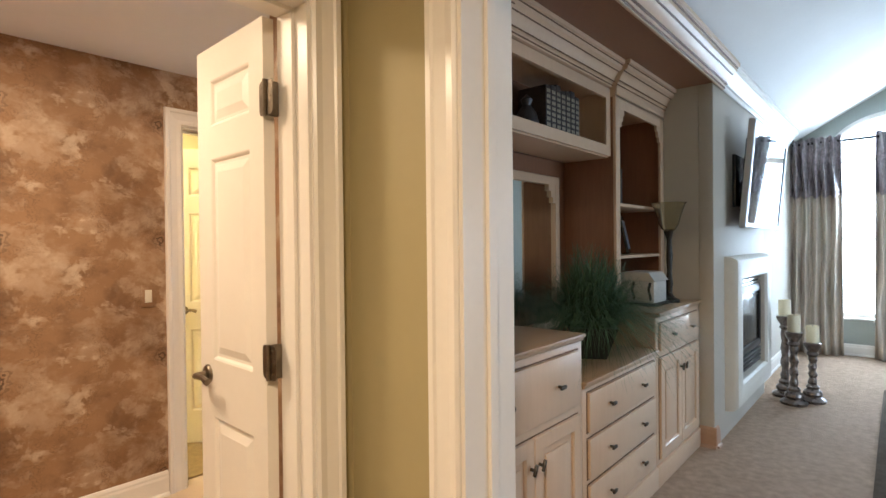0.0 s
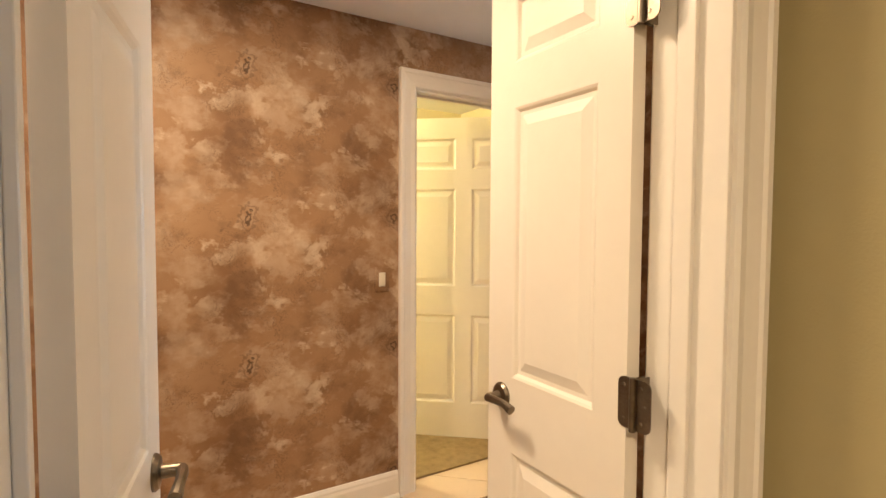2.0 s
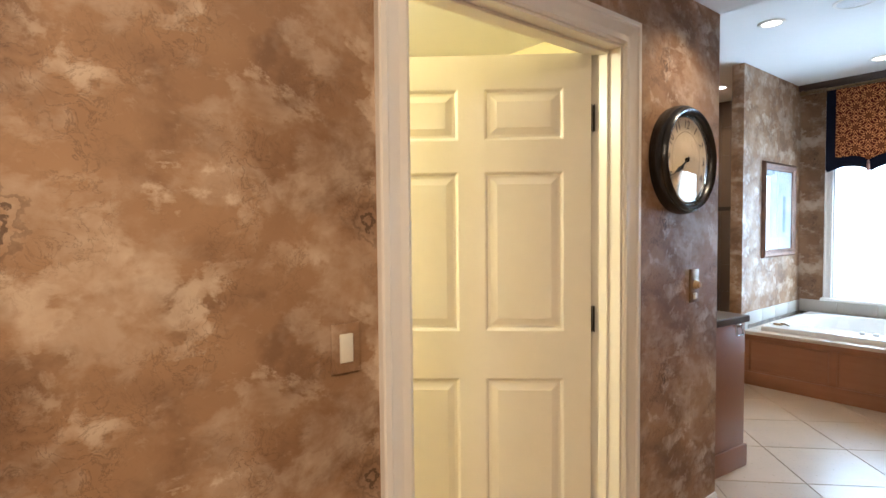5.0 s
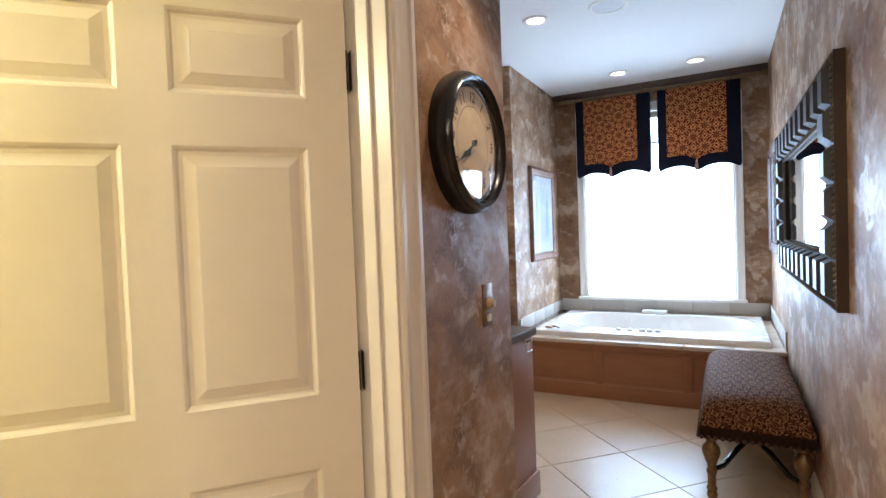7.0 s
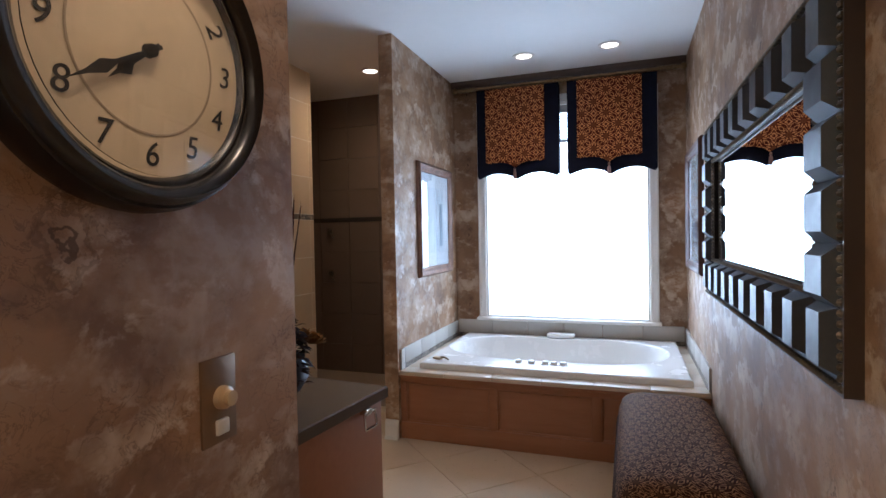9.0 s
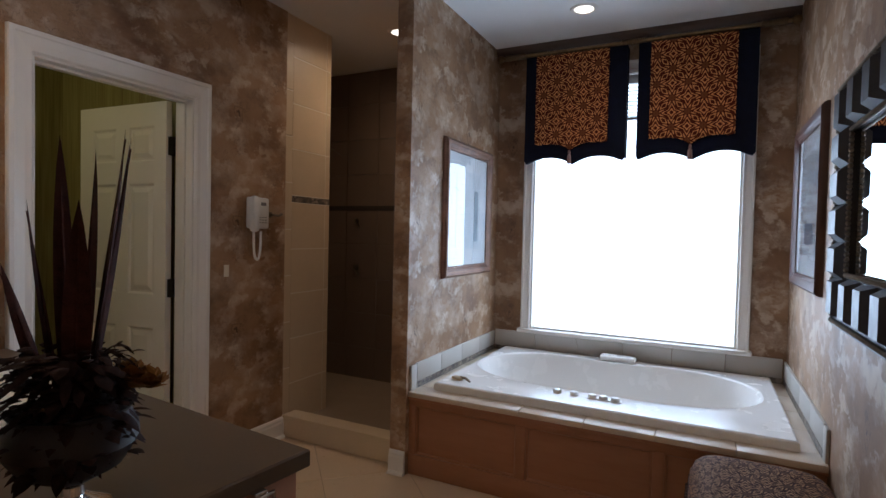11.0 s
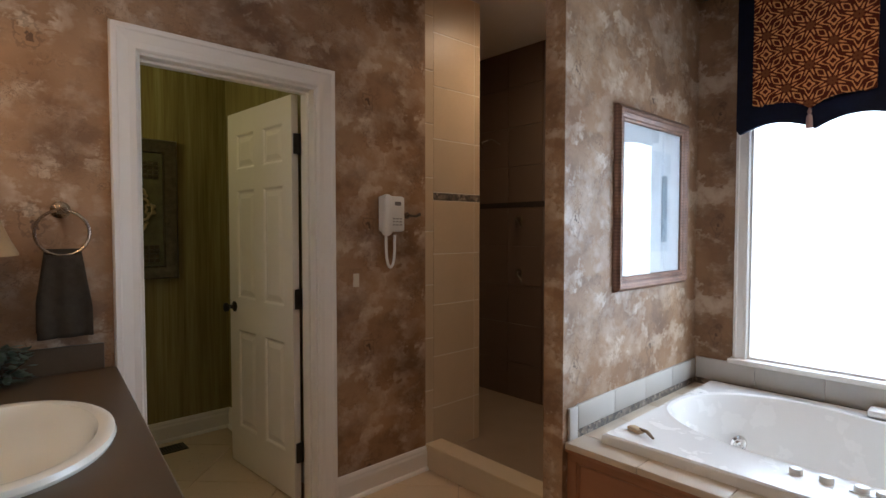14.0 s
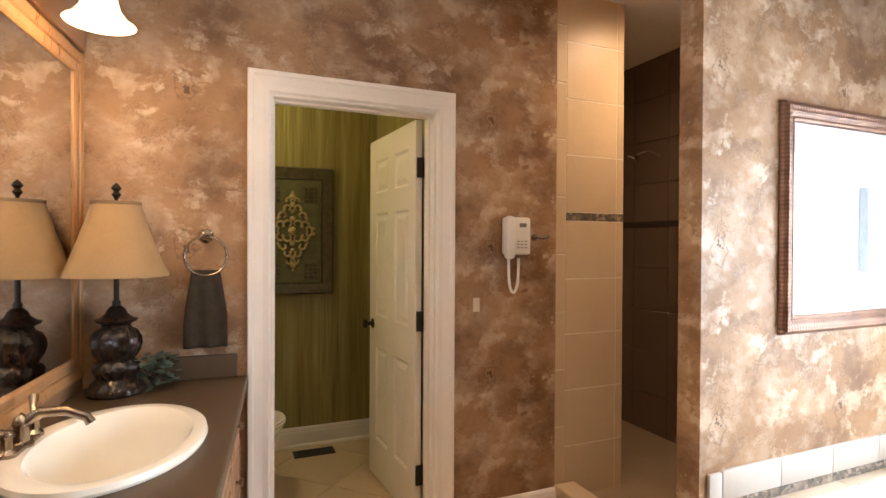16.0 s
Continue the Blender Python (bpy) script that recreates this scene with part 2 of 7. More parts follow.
    dist = n.maths("ADD", n.maths("SQRT", n.maths("ADD", n.maths("MULTIPLY", ds, ds), n.maths("MULTIPLY", n.maths("MULTIPLY", dz, dz), 0.45))), wob)
    rings = n.maths("SINE", n.maths("MULTIPLY", dist, 230))
    spot = n.maths("MULTIPLY", n.ramp(dist, (0.015, 1.0), (0.05, 0.0)), n.ramp(rings, (0.2, 0.0), (0.7, 0.75)))
    col = n.mix(spot, col, (0.06, 0.032, 0.02))
    n.bump(n.maths("ADD", n.maths("ADD", blot, big_dab), n.maths("MULTIPLY", fleck, 0.5)), 0.16, 0.004)
    rough = n.ramp(n.maths("ADD", blot, big_dab), (0.0, 0.60), (0.6, 0.43))
    return n.done(col, rough, spec=0.34)


def damask(name, ground, figure, accent, scale, axes, rough=0.8, bump=0.4):
    """Woven cloth with a closely repeated scrolling figure."""
    n = Nodes(name)
    sep = n.tree.nodes.new("ShaderNodeSeparateXYZ")
    n.link(n.place(), sep.inputs[0])
    u, v = (sep.outputs["XYZ".index(a)] for a in axes)
    k = 2 * math.pi * scale
    nz = n.noise(n.place(), scale * 3, 2)
    w = n.maths("MULTIPLY", n.maths("SUBTRACT", nz, 0.5), 1.6)
    cu = n.maths("COSINE", n.maths("ADD", n.maths("MULTIPLY", u, k), w))
    cv = n.maths("COSINE", n.maths("ADD", n.maths("MULTIPLY", v, k), w))
    c2u = n.maths("COSINE", n.maths("MULTIPLY", u, 2 * k))
    c2v = n.maths("COSINE", n.maths("MULTIPLY", v, 2 * k))
    field = n.maths("ADD", n.maths("MULTIPLY", cu, cv), n.maths("MULTIPLY", n.maths("MULTIPLY", c2u, c2v), 0.8))
    curl = n.maths("ABSOLUTE", n.maths("SINE", n.maths("MULTIPLY", field, 3.0)))
    fig = n.ramp(curl, (0.66, 0.0), (0.88, 1.0))
    col = n.mix(fig, ground, figure)
    heart = n.ramp(n.maths("MULTIPLY", cu, cv), (0.72, 0.0), (0.80, 0.85))
    col = n.mix(heart, col, accent)
    col = n.mix(n.maths("MULTIPLY", n.noise(n.place(), 300, 2), 0.35), col, tuple(q * 0.5 for q in ground))
    n.bump(n.maths("ADD", fig, n.noise(n.place(), 400, 2)), bump, 0.002)
    return n.done(col, rough, spec=0.06)


def rosette_cloth(name, ground, figure, cell, axes, wrap=False):
    """Brocade of small eight-petalled rosettes set close together."""
    n = Nodes(name)
    sep = n.add("SeparateXYZ")
    n.link(n.place(), sep.inputs[0])
    u, v = (sep.outputs["XYZ".index(a)] for a in axes)
    if wrap:
        u, v = n.maths("ADD", u, sep.outputs[2]), n.maths("ADD", v, sep.outputs[2])

    def rings(du, dv):
        fu = n.maths("SUBTRACT", n.maths("FLOORED_MODULO", n.maths("ADD", n.maths("DIVIDE", u, cell), du), 1.0), 0.5)
        fv = n.maths("SUBTRACT", n.maths("FLOORED_MODULO", n.maths("ADD", n.maths("DIVIDE", v, cell), dv), 1.0), 0.5)
        r = n.maths("SQRT", n.maths("ADD", n.maths("MULTIPLY", fu, fu), n.maths("MULTIPLY", fv, fv)))
        th = n.maths("ARCTAN2", fv, fu)
        wave = n.maths("MULTIPLY", n.maths("COSINE", n.maths("MULTIPLY", th, 8)), n.maths("MULTIPLY", r, 0.55))
        return r, n.maths("SINE", n.maths("MULTIPLY", n.maths("ADD", r, wave), 23))

    r, a = rings(0.0, 0.0)
    r2, b = rings(0.5, 0.5)
    near = n.maths("LESS_THAN", r, r2)
    f = n.maths("ADD", n.maths("MULTIPLY", a, near), n.maths("MULTIPLY", b, n.maths("SUBTRACT", 1.0, near)))
    f = n.maths("ADD", f, n.maths("MULTIPLY", n.maths("SUBTRACT", n.noise(n.place(), 70, 3), 0.5), 1.3))
    fig = n.ramp(f, (0.10, 0.0), (0.35, 1.0))
    heart = n.maths("LESS_THAN", n.maths("MINIMUM", r, r2), 0.13)
    fig = n.maths("MULTIPLY", fig, n.maths("SUBTRACT", 1.0, n.maths("MULTIPLY", heart, 0.85)))
    col = n.mix(fig, ground, figure)
    col = n.mix(n.maths("MULTIPLY", n.noise(n.place(), 300, 2), 0.4), col, tuple(q * 0.5 for q in ground))
    n.bump(n.maths("ADD", fig, n.noise(n.place(), 400, 2)), 0.4, 0.002)
    return n.done(col, 0.8, spec=0.06)


def carpet(name, c):
    n = Nodes(name)
    p = n.place()
    f = n.noise(p, 240, 4, 0.7)
    b = n.noise(p, 22, 5)
    col = n.ramp(n.maths("ADD", n.maths("MULTIPLY", f, 0.5), n.maths("MULTIPLY", b, 0.5)), (0.32, tuple(k * 0.62 for k in c)), (0.68, tuple(k * 1.2 for k in c)))
    n.bump(n.maths("ADD", f, b), 0.9, 0.012)
    return n.done(col, 0.95, spec=0.1)


def stone_tile(name, c, vary=0.14, rough=0.28, relief=0.05):
    """Tumbled tile, each piece of its own shade and clouding."""
    n = Nodes(name)
    inf = n.tree.nodes.new("ShaderNodeObjectInfo").outputs["Random"]
    shift = n.add("CombineXYZ")
    for i, k in enumerate((37.0, 53.0, 71.0)):
        n.link(n.maths("MULTIPLY", inf, k), shift.inputs[i])
    tot = n.add("VectorMath")
    tot.operation = "ADD"
    n.link(n.place(), tot.inputs[0])
    n.link(shift.outputs[0], tot.inputs[1])
    p = tot.outputs[0]
    a = n.noise(p, 5, 4, 0.55, 0.3)
    b = n.noise(p, 60, 3)
    m = n.maths("ADD", n.maths("ADD", n.maths("MULTIPLY", a, 0.5), n.maths("MULTIPLY", b, 0.2)), n.maths("MULTIPLY", inf, 0.3))
    col = n.ramp(m, (0.2, tuple(k * (1 - vary) for k in c)), (0.8, tuple(min(1, k * (1 + vary)) for k in c)))
    n.bump(n.maths("ADD", a, n.maths("MULTIPLY", b, 0.3)), relief, 0.003)
    return n.done(col, n.maths("ADD", n.maths("MULTIPLY", b, 0.14), rough - 0.04))


def mosaic(name):
    n = Nodes(name)
    vo = n.tree.nodes.new("ShaderNodeTexVoronoi")
    vo.inputs["Scale"].default_value = 55
    n.link(n.place(), vo.inputs["Vector"])
    g = n.noise(n.place(), 25, 3)
    sp = n.tree.nodes.new("ShaderNodeSeparateColor")
    n.link(vo.outputs["Color"], sp.inputs[0])
    col = n.ramp(sp.outputs[0], (0.0, (0.07, 0.065, 0.06)), (0.5, (0.16, 0.13, 0.10)), (1.0, (0.36, 0.31, 0.25)))
    n.bump(n.maths("ADD", vo.outputs["Distance"], g), 0.4, 0.004)
    return n.done(col, 0.35)


def striped_paper():
    """Green paper with narrow upright stripes."""
    n = Nodes("green_striped_wallpaper")
    sep = n.tree.nodes.new("ShaderNodeSeparateXYZ")
    n.link(n.place(), sep.inputs[0])
    s = n.maths("ADD", sep.outputs[0], sep.outputs[1])
    com = n.tree.nodes.new("ShaderNodeCombineXYZ")
    n.link(n.maths("MULTIPLY", s, 1.0), com.inputs[0])
    n.link(n.maths("MULTIPLY", sep.outputs[2], 0.03), com.inputs[1])
    a = n.noise(com.outputs[0], 16, 3)
    b = n.noise(com.outputs[0], 75, 2)
    m = n.maths("ADD", n.maths("MULTIPLY", a, 0.6), n.maths("MULTIPLY", b, 0.4))
    col = n.ramp(m, (0.36, (0.17, 0.125, 0.035)), (0.52, (0.27, 0.225, 0.075)), (0.66, (0.36, 0.32, 0.13)))
    return n.done(col, 0.5)


def glass(name="clear_glass", rough=0.0, tint=(1, 1, 1)):
    n = Nodes(name)
    n.bsdf.inputs["Transmission Weight"].default_value = 1
    n.bsdf.inputs["IOR"].default_value = 1.45
    return n.done(tint, rough)


def glowing(name, colour, strength):
    n = Nodes(name)
    n.bsdf.inputs["Emission Color"].default_value = (*colour, 1)
    n.bsdf.inputs["Emission Strength"].default_value = strength
    return n.done((0.9, 0.87, 0.8), 0.4)


PAPER = wallpaper()
STRIPE = striped_paper()
OLIVE = plain("olive_wall_paint", (0.37, 0.315, 0.165), 0.6, vary=0.03, scale=3, bump=0.15, bscale=180)
TAUPE = plain("taupe_wall_paint", (0.50, 0.455, 0.385), 0.65, vary=0.03, scale=3, bump=0.15, bscale=180)
SAGE = plain("sage_wall_paint", (0.36, 0.39, 0.36), 0.65, vary=0.03, scale=3, bump=0.15, bscale=180)
CREAM_WALL = plain("closet_cream_paint", (0.78, 0.68, 0.42), 0.6, vary=0.03, scale=3, bump=0.1, bscale=180)
CEILING = plain("ceiling_paint", (0.78, 0.77, 0.75), 0.85, vary=0.02, scale=2, bump=0.2, bscale=120)
TRIM = plain("white_trim_paint", (0.80, 0.76, 0.70), 0.30, vary=0.03, scale=4, bump=0.05, bscale=90)
DOOR_WHITE = plain("white_door_paint", (0.80, 0.75, 0.67), 0.36, vary=0.025, scale=3, bump=0.10, bscale=70)
MAPLE = wood("pickled_maple", (0.60, 0.425, 0.285), (0.655, 0.475, 0.325), (9, 9, 1))
MAPLE_TOP = wood("glazed_maple_top", (0.36, 0.225, 0.12), (0.44, 0.29, 0.165), (14, 1, 14))
BROWN_WOOD = wood("brown_stained_wood", (0.20, 0.088, 0.044), (0.26, 0.122, 0.062), (14, 14, 1), 0.4)
APRON = wood("brown_painted_panel", (0.285, 0.118, 0.052), (0.335, 0.146, 0.068), (1, 8, 8), 0.38)
MIRROR_WOOD = wood("honey_wood", (0.34, 0.17, 0.07), (0.46, 0.25, 0.11), (14, 14, 1), 0.3)
PEWTER = plain("antique_pewter", (0.20, 0.165, 0.125), 0.36, 1.0, 0.3, 30)
BRONZE = plain("dark_bronze_hardware", (0.030, 0.024, 0.018), 0.45, 0.6, 0.3, 40)
CHROME = plain("polished_chrome", (0.78, 0.77, 0.75), 0.10, 1.0, 0.05, 20)
NICKEL = plain("aged_nickel", (0.33, 0.27, 0.21), 0.25, 1.0, 0.15, 30)
BLACK = plain("black_lacquer", (0.012, 0.010, 0.009), 0.22, vary=0.3, scale=20)
# near-black colour that stands for the shade inside small openings
DARK = plain("opening_shade", (0.01, 0.01, 0.01), 0.8)
COUNTER = plain("taupe_solid_counter", (0.090, 0.060, 0.036), 0.40, vary=0.10, scale=12, spec=0.3)
PORCELAIN = plain("bone_porcelain", (0.82, 0.775, 0.67), 0.10, vary=0.01)
ACRYLIC = plain("white_acrylic", (0.80, 0.765, 0.72), 0.27, vary=0.01)
PLASTIC = plain("ivory_plastic", (0.72, 0.67, 0.56), 0.4, vary=0.03)
WHITE_PLASTIC = plain("white_plastic", (0.78, 0.78, 0.76), 0.35, vary=0.02)
FLOOR_TILE = stone_tile("beige_floor_tile", (0.60, 0.455, 0.305), 0.10, 0.27)
GROUT = plain("floor_grout", (0.46, 0.36, 0.26), 0.9, vary=0.15, scale=30)
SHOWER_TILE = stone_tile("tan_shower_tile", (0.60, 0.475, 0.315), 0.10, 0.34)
# darker copies of the shower tile and grout: the inner shower's shade as colour
SHOWER_DARK = stone_tile("shaded_shower_tile", (0.15, 0.105, 0.075), 0.08, 0.34)
SHOWER_DARK_GROUT = plain("shaded_shower_grout", (0.12, 0.085, 0.06), 0.9, vary=0.1, scale=30)
SHOWER_GROUT = plain("light_grout", (0.74, 0.68, 0.57), 0.9, vary=0.1, scale=30)
DECK_TILE = stone_tile("grey_beige_border_tile", (0.50, 0.47, 0.42), 0.10, 0.34)
DECK_STONE = stone_tile("tan_deck_stone", (0.60, 0.49, 0.37), 0.08, 0.30)
MOSAIC = mosaic("dark_mosaic_strip")
CARPET = carpet("beige_carpet", (0.47, 0.335, 0.235))
CLOSET_CARPET = carpet("tan_closet_carpet", (0.38, 0.27, 0.13))
NAVY = plain("navy_velvet", (0.007, 0.009, 0.021), 0.9, vary=0.3, scale=15, bump=0.3, bscale=300, spec=0.15)
VALANCE = rosette_cloth("rust_and_gold_brocade", (0.095, 0.019, 0.011), (0.70, 0.305, 0.110), 0.19, "XZ")
BENCH_CLOTH = rosette_cloth("brown_scrolled_tapestry", (0.042, 0.015, 0.008), (0.34, 0.175, 0.078), 0.13, "XY", True)
GOLD = plain("antique_gilt", (0.25, 0.165, 0.085), 0.40, 0.9, 0.3, 40)
GLASS = glass()
SILVERING = plain("mirror_silver", (0.90, 0.91, 0.90), 0.015, 1.0, 0.01)

# ---- the shell of the rooms ----
def wall(name, axis, p0, p1, a0, a1, z0, z1, material, holes=(), label=""):
    """A wall that stands across one axis from p0 to p1 and runs along the other; holes: (from, to, foot, head)."""
    bm = bmesh.new()
    def blk(b0, b1, c0, c1):
        if b1 - b0 > 1e-4 and c1 - c0 > 1e-4:
            bx(bm, *((p0, p1, b0, b1) if axis == "x" else (b0, b1, p0, p1)), c0, c1)
    at = a0
    for b0, b1, foot, head in sorted(holes):
        blk(at, b0, z0, z1)
        blk(b0, b1, z0, foot)
        blk(b0, b1, head, z1)
        at = b1
    blk(at, a1, z0, z1)
    return setting(name, bm, material, label)


CLOSET_DOORWAY, WC_DOORWAY, ENTRY = (1.06, 2.03, 0, 2.055), (3.79, 4.555, 0, 2.055), (-0.33, 0.66, 0, 2.06)
TUB_WINDOW = (-3.612, -2.235, 0.658, 2.52)
wall("wall_closet", "x", -3.18, -3.06, -1.6, 2.80, 0, 2.77, PAPER, [CLOSET_DOORWAY], "brown faux-painted wallpapered wall beside the closet door")
wall("wall_closet_lining", "x", -3.19, -3.18, -0.6, 2.60, 0, 2.5, CREAM_WALL, [CLOSET_DOORWAY])
wall("wall_wc", "x", -5.01, -4.89, 2.7, 5.235, 0, 2.77, PAPER, [WC_DOORWAY], "brown faux-painted wallpapered wall with a toilet-room door")
wall("wall_wc_lining", "x", -5.02, -5.01, 2.7, 4.66, 0, 2.6, STRIPE, [WC_DOORWAY])
wall("wall_wc_back", "x", -6.45, -6.33, 2.6, 4.8, 0, 2.6, STRIPE, label="green striped wallpapered wall behind the toilet")
wall("wall_wc_side", "y", 4.66, 4.74, -6.33, -5.01, 0, 2.6, STRIPE)
wall("wall_wc_near", "y", 2.6, 2.72, -6.33, -5.01, 0, 2.6, STRIPE)
wall("wall_partition", "x", -4.0, -3.9, 5.15, 6.5, 0, 2.77, PAPER, label="wallpapered partition between tub and shower")
wall("wall_window", "y", 6.5, 6.66, -6.45, -1.56, 0, 2.9, PAPER, [TUB_WINDOW], "wallpapered wall with the tub window")
wall("wall_mirror", "x", -1.96, -1.56, 0.97, 6.66, 0, 2.9, PAPER, label="brown wallpapered wall behind the bench and mirror")
wall("wall_door", "x", -1.38, -1.24, -1.6, 1.01, 0, 2.6, PAPER, [ENTRY])
wall("wall_door_return", "y", 0.97, 1.01, -1.56, -1.38, 0, 2.6, PAPER)
wall("wall_hall", "x", -1.24, -1.232, -1.6, 0.79, 0, 2.5, OLIVE, [ENTRY], "olive painted hall wall")
wall("wall_hall_bedroom", "y", 0.79, 1.01, -1.24, 1.7, 0, 4.2, OLIVE, [(-0.815, 0.50, 0, 2.06)], "olive painted wall with the bedroom opening")
wall("wall_back", "y", -1.72, -1.6, -3.3, 1.7, 0, 2.6, PAPER)
wall("wall_hall_back", "y", -1.6, -1.59, -1.232, 1.7, 0, 2.5, OLIVE)
wall("wall_hall_side", "x", 1.6, 1.7, -1.6, 0.79, 0, 2.5, OLIVE)
wall("wall_closet_side", "y", 2.6, 2.66, -5.0, -3.19, 0, 2.5, CREAM_WALL)
wall("wall_closet_near", "y", -0.66, -0.6, -5.0, -3.19, 0, 2.5, CREAM_WALL)
wall("wall_closet_back", "x", -5.0, -4.9, -0.6, 2.6, 0, 2.5, CREAM_WALL)
wall("wall_shower_side", "x", -6.45, -6.33, 4.8, 6.5, 0, 2.77, SHOWER_GROUT)
wall("wall_shower_near", "y", 5.58, 5.69, -6.33, -5.01, 0, 2.77, SHOWER_GROUT)
wall("wall_outer_void", "y", 4.74, 5.58, -6.33, -5.02, 2.6, 2.77, SHOWER_GROUT)
wall("wall_shower_column", "x", -5.01, -4.905, 5.235, 5.69, 0, 2.77, SHOWER_GROUT)
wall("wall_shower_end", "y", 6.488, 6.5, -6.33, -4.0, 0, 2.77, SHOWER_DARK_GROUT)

# vanity frame: local x runs along the counter, y from its front edge to the wall behind
VAN = pose(-3.205, 3.54, 0, 0, 0, 174.3)
VAN_TURN = 174.3
setting("wall_vanity", box(-0.018, 1.86, 0.60, 0.77, 0, 2.77, m=VAN), PAPER, "brown wallpapered wall behind the vanity")

setting("ceiling_entry", box(-3.3, -1.2, -1.7, 2.80, 2.345, 2.42), CEILING)
setting("ceiling_drop", box(-3.06, -1.96, 2.792, 2.80, 2.345, 2.77), CEILING)
setting("ceiling_bath", box(-6.5, -1.5, 2.6, 6.66, 2.77, 2.85), CEILING, "white ceiling with recessed lights")
setting("ceiling_closet", box(-5.0, -3.18, -0.66, 2.66, 2.42, 2.5), CEILING)
setting("ceiling_wc", box(-6.45, -5.01, 2.6, 4.8, 2.6, 2.66), CEILING)
setting("ceiling_hall", box(-1.24, 1.7, -1.7, 0.79, 2.44, 2.5), CEILING)
setting("ground", box(-60, 60, -60, 60, -0.3, -0.2), plain("lawn", (0.07, 0.10, 0.04), 0.9, vary=0.3))
setting("subfloor", box(-6.5, 3.6, -1.72, 7.8, -0.2, -0.012), GROUT)
floor_bath = setting("floor", box(-6.33, -1.24, -1.6, 6.5, -0.012, -0.004), GROUT, "beige tiles laid on the diagonal with brown joints")
setting("floor_carpet_closet", box(-4.9, -3.15, -0.6, 2.6, -0.004, 0.012), CLOSET_CARPET, "tan closet carpet")
setting("floor_carpet", box(-1.27, 3.5, -1.6, 7.59, -0.004, 0.012), CARPET, "beige bedroom carpet", soft=False)

# trim
CASING = [(0, -0.004), (0, 0.010), (0.008, 0.017), (0.030, 0.014), (0.050, 0.017), (0.066, 0.020), (0.072, 0.026), (0.088, 0.026), (0.092, 0.020), (0.092, -0.004)]


def doorway_trim(name, axis, face, sign, hole, other=None):
    """Moulded casing on a wall's face round a doorway, and the jamb lining through the wall."""
    a0, a1, _, head = hole
    put = (lambda u, v, w: (face + sign * w, u, v)) if axis == "x" else (lambda u, v, w: (u, face + sign * w, v))
    setting(name, rim(bmesh.new(), a0 + 0.005, a1 - 0.005, 0, head - 0.005, CASING, put, True), TRIM, "white moulded door casing")
    if other is not None:
        lo, hi = min(face, other) - 0.002, max(face, other) + 0.002
        bm = bmesh.new()
        for b0, b1, c0, c1 in ((a0 - 0.001, a0 + 0.016, 0, head), (a1 - 0.016, a1 + 0.001, 0, head), (a0 + 0.016, a1 - 0.016, head - 0.016, head + 0.001)):
            bx(bm, *((lo, hi, b0, b1) if axis == "x" else (b0, b1, lo, hi)), c0, c1, 0.002)
        mid = (lo + hi) / 2
        for b0, b1, c0, c1 in ((a0 + 0.016, a0 + 0.028, 0, head - 0.016), (a1 - 0.028, a1 - 0.016, 0, head - 0.016), (a0 + 0.028, a1 - 0.028, head - 0.028, head - 0.016)):
            bx(bm, *((mid - 0.018, mid + 0.018, b0, b1) if axis == "x" else (b0, b1, mid - 0.018, mid + 0.018)), c0, c1, 0.002)
        setting(name + "_jamb", bm, TRIM, "white painted door jamb")


doorway_trim("trim_closet", "x", -3.06, 1, CLOSET_DOORWAY, -3.19)
doorway_trim("trim_wc", "x", -4.89, 1, WC_DOORWAY, -5.02)
doorway_trim("trim_entry", "x", -1.232, 1, ENTRY, -1.38)
doorway_trim("trim_entry_inner", "x", -1.38, -1, ENTRY)
doorway_trim("trim_bedroom", "y", 0.79, -1, (-0.815, 0.50, 0, 2.06), 1.01)
doorway_trim("trim_bedroom_inner", "y", 1.01, 1, (-0.815, 0.50, 0, 2.06))

BASE = [(0, 0), (0.030, 0), (0.030, 0.006), (0.026, 0.014), (0.016, 0.020), (0.016, 0.095), (0.012, 0.108), (0.012, 0.118), (0.006, 0.132), (0, 0.134)]


def baseboard(axis, face, sign, a0, a1, floor_z=0.0, material=None):
    """A moulded skirting on the face of a wall."""
    pts = [(face + sign * d, z + floor_z) for d, z in BASE]
    bm = bmesh.new()
    prism(bm, pts, "y" if axis == "x" else "x", a0, a1)
    setting("baseboard", bm, material or TRIM, "white moulded baseboard")


for args in (("x", -3.06, 1, -1.6, 0.968), ("x", -3.06, 1, 2.122, 2.80), ("x", -4.89, 1, 4.647, 5.235), ("x", -1.96, -1, 0.97, 5.17),
             ("y", 5.15, -1, -4.0, -3.9), ("y", 0.97, -1, -1.96, -1.40), ("x", -6.33, 1, 2.72, 4.66), ("y", 4.66, -1, -6.33, -5.02),
             ("x", -1.232, 1, -1.6, -0.43), ("y", -1.6, 1, -3.06, -1.40)):
    baseboard(*args)
baseboard("y", 0.79, -1, -1.232, -0.915)

# tub window: casing, sill, sash, pane
w0, w1, s0, s1 = TUB_WINDOW
PUT_WIN = lambda u, v, w: (u, 6.5 - w, v)
setting("trim_tub_window", rim(bmesh.new(), w0, w1, s0, s1, [(d * 0.76, h) for d, h in CASING], PUT_WIN, True), TRIM, "white moulded window casing")
bm = bmesh.new()
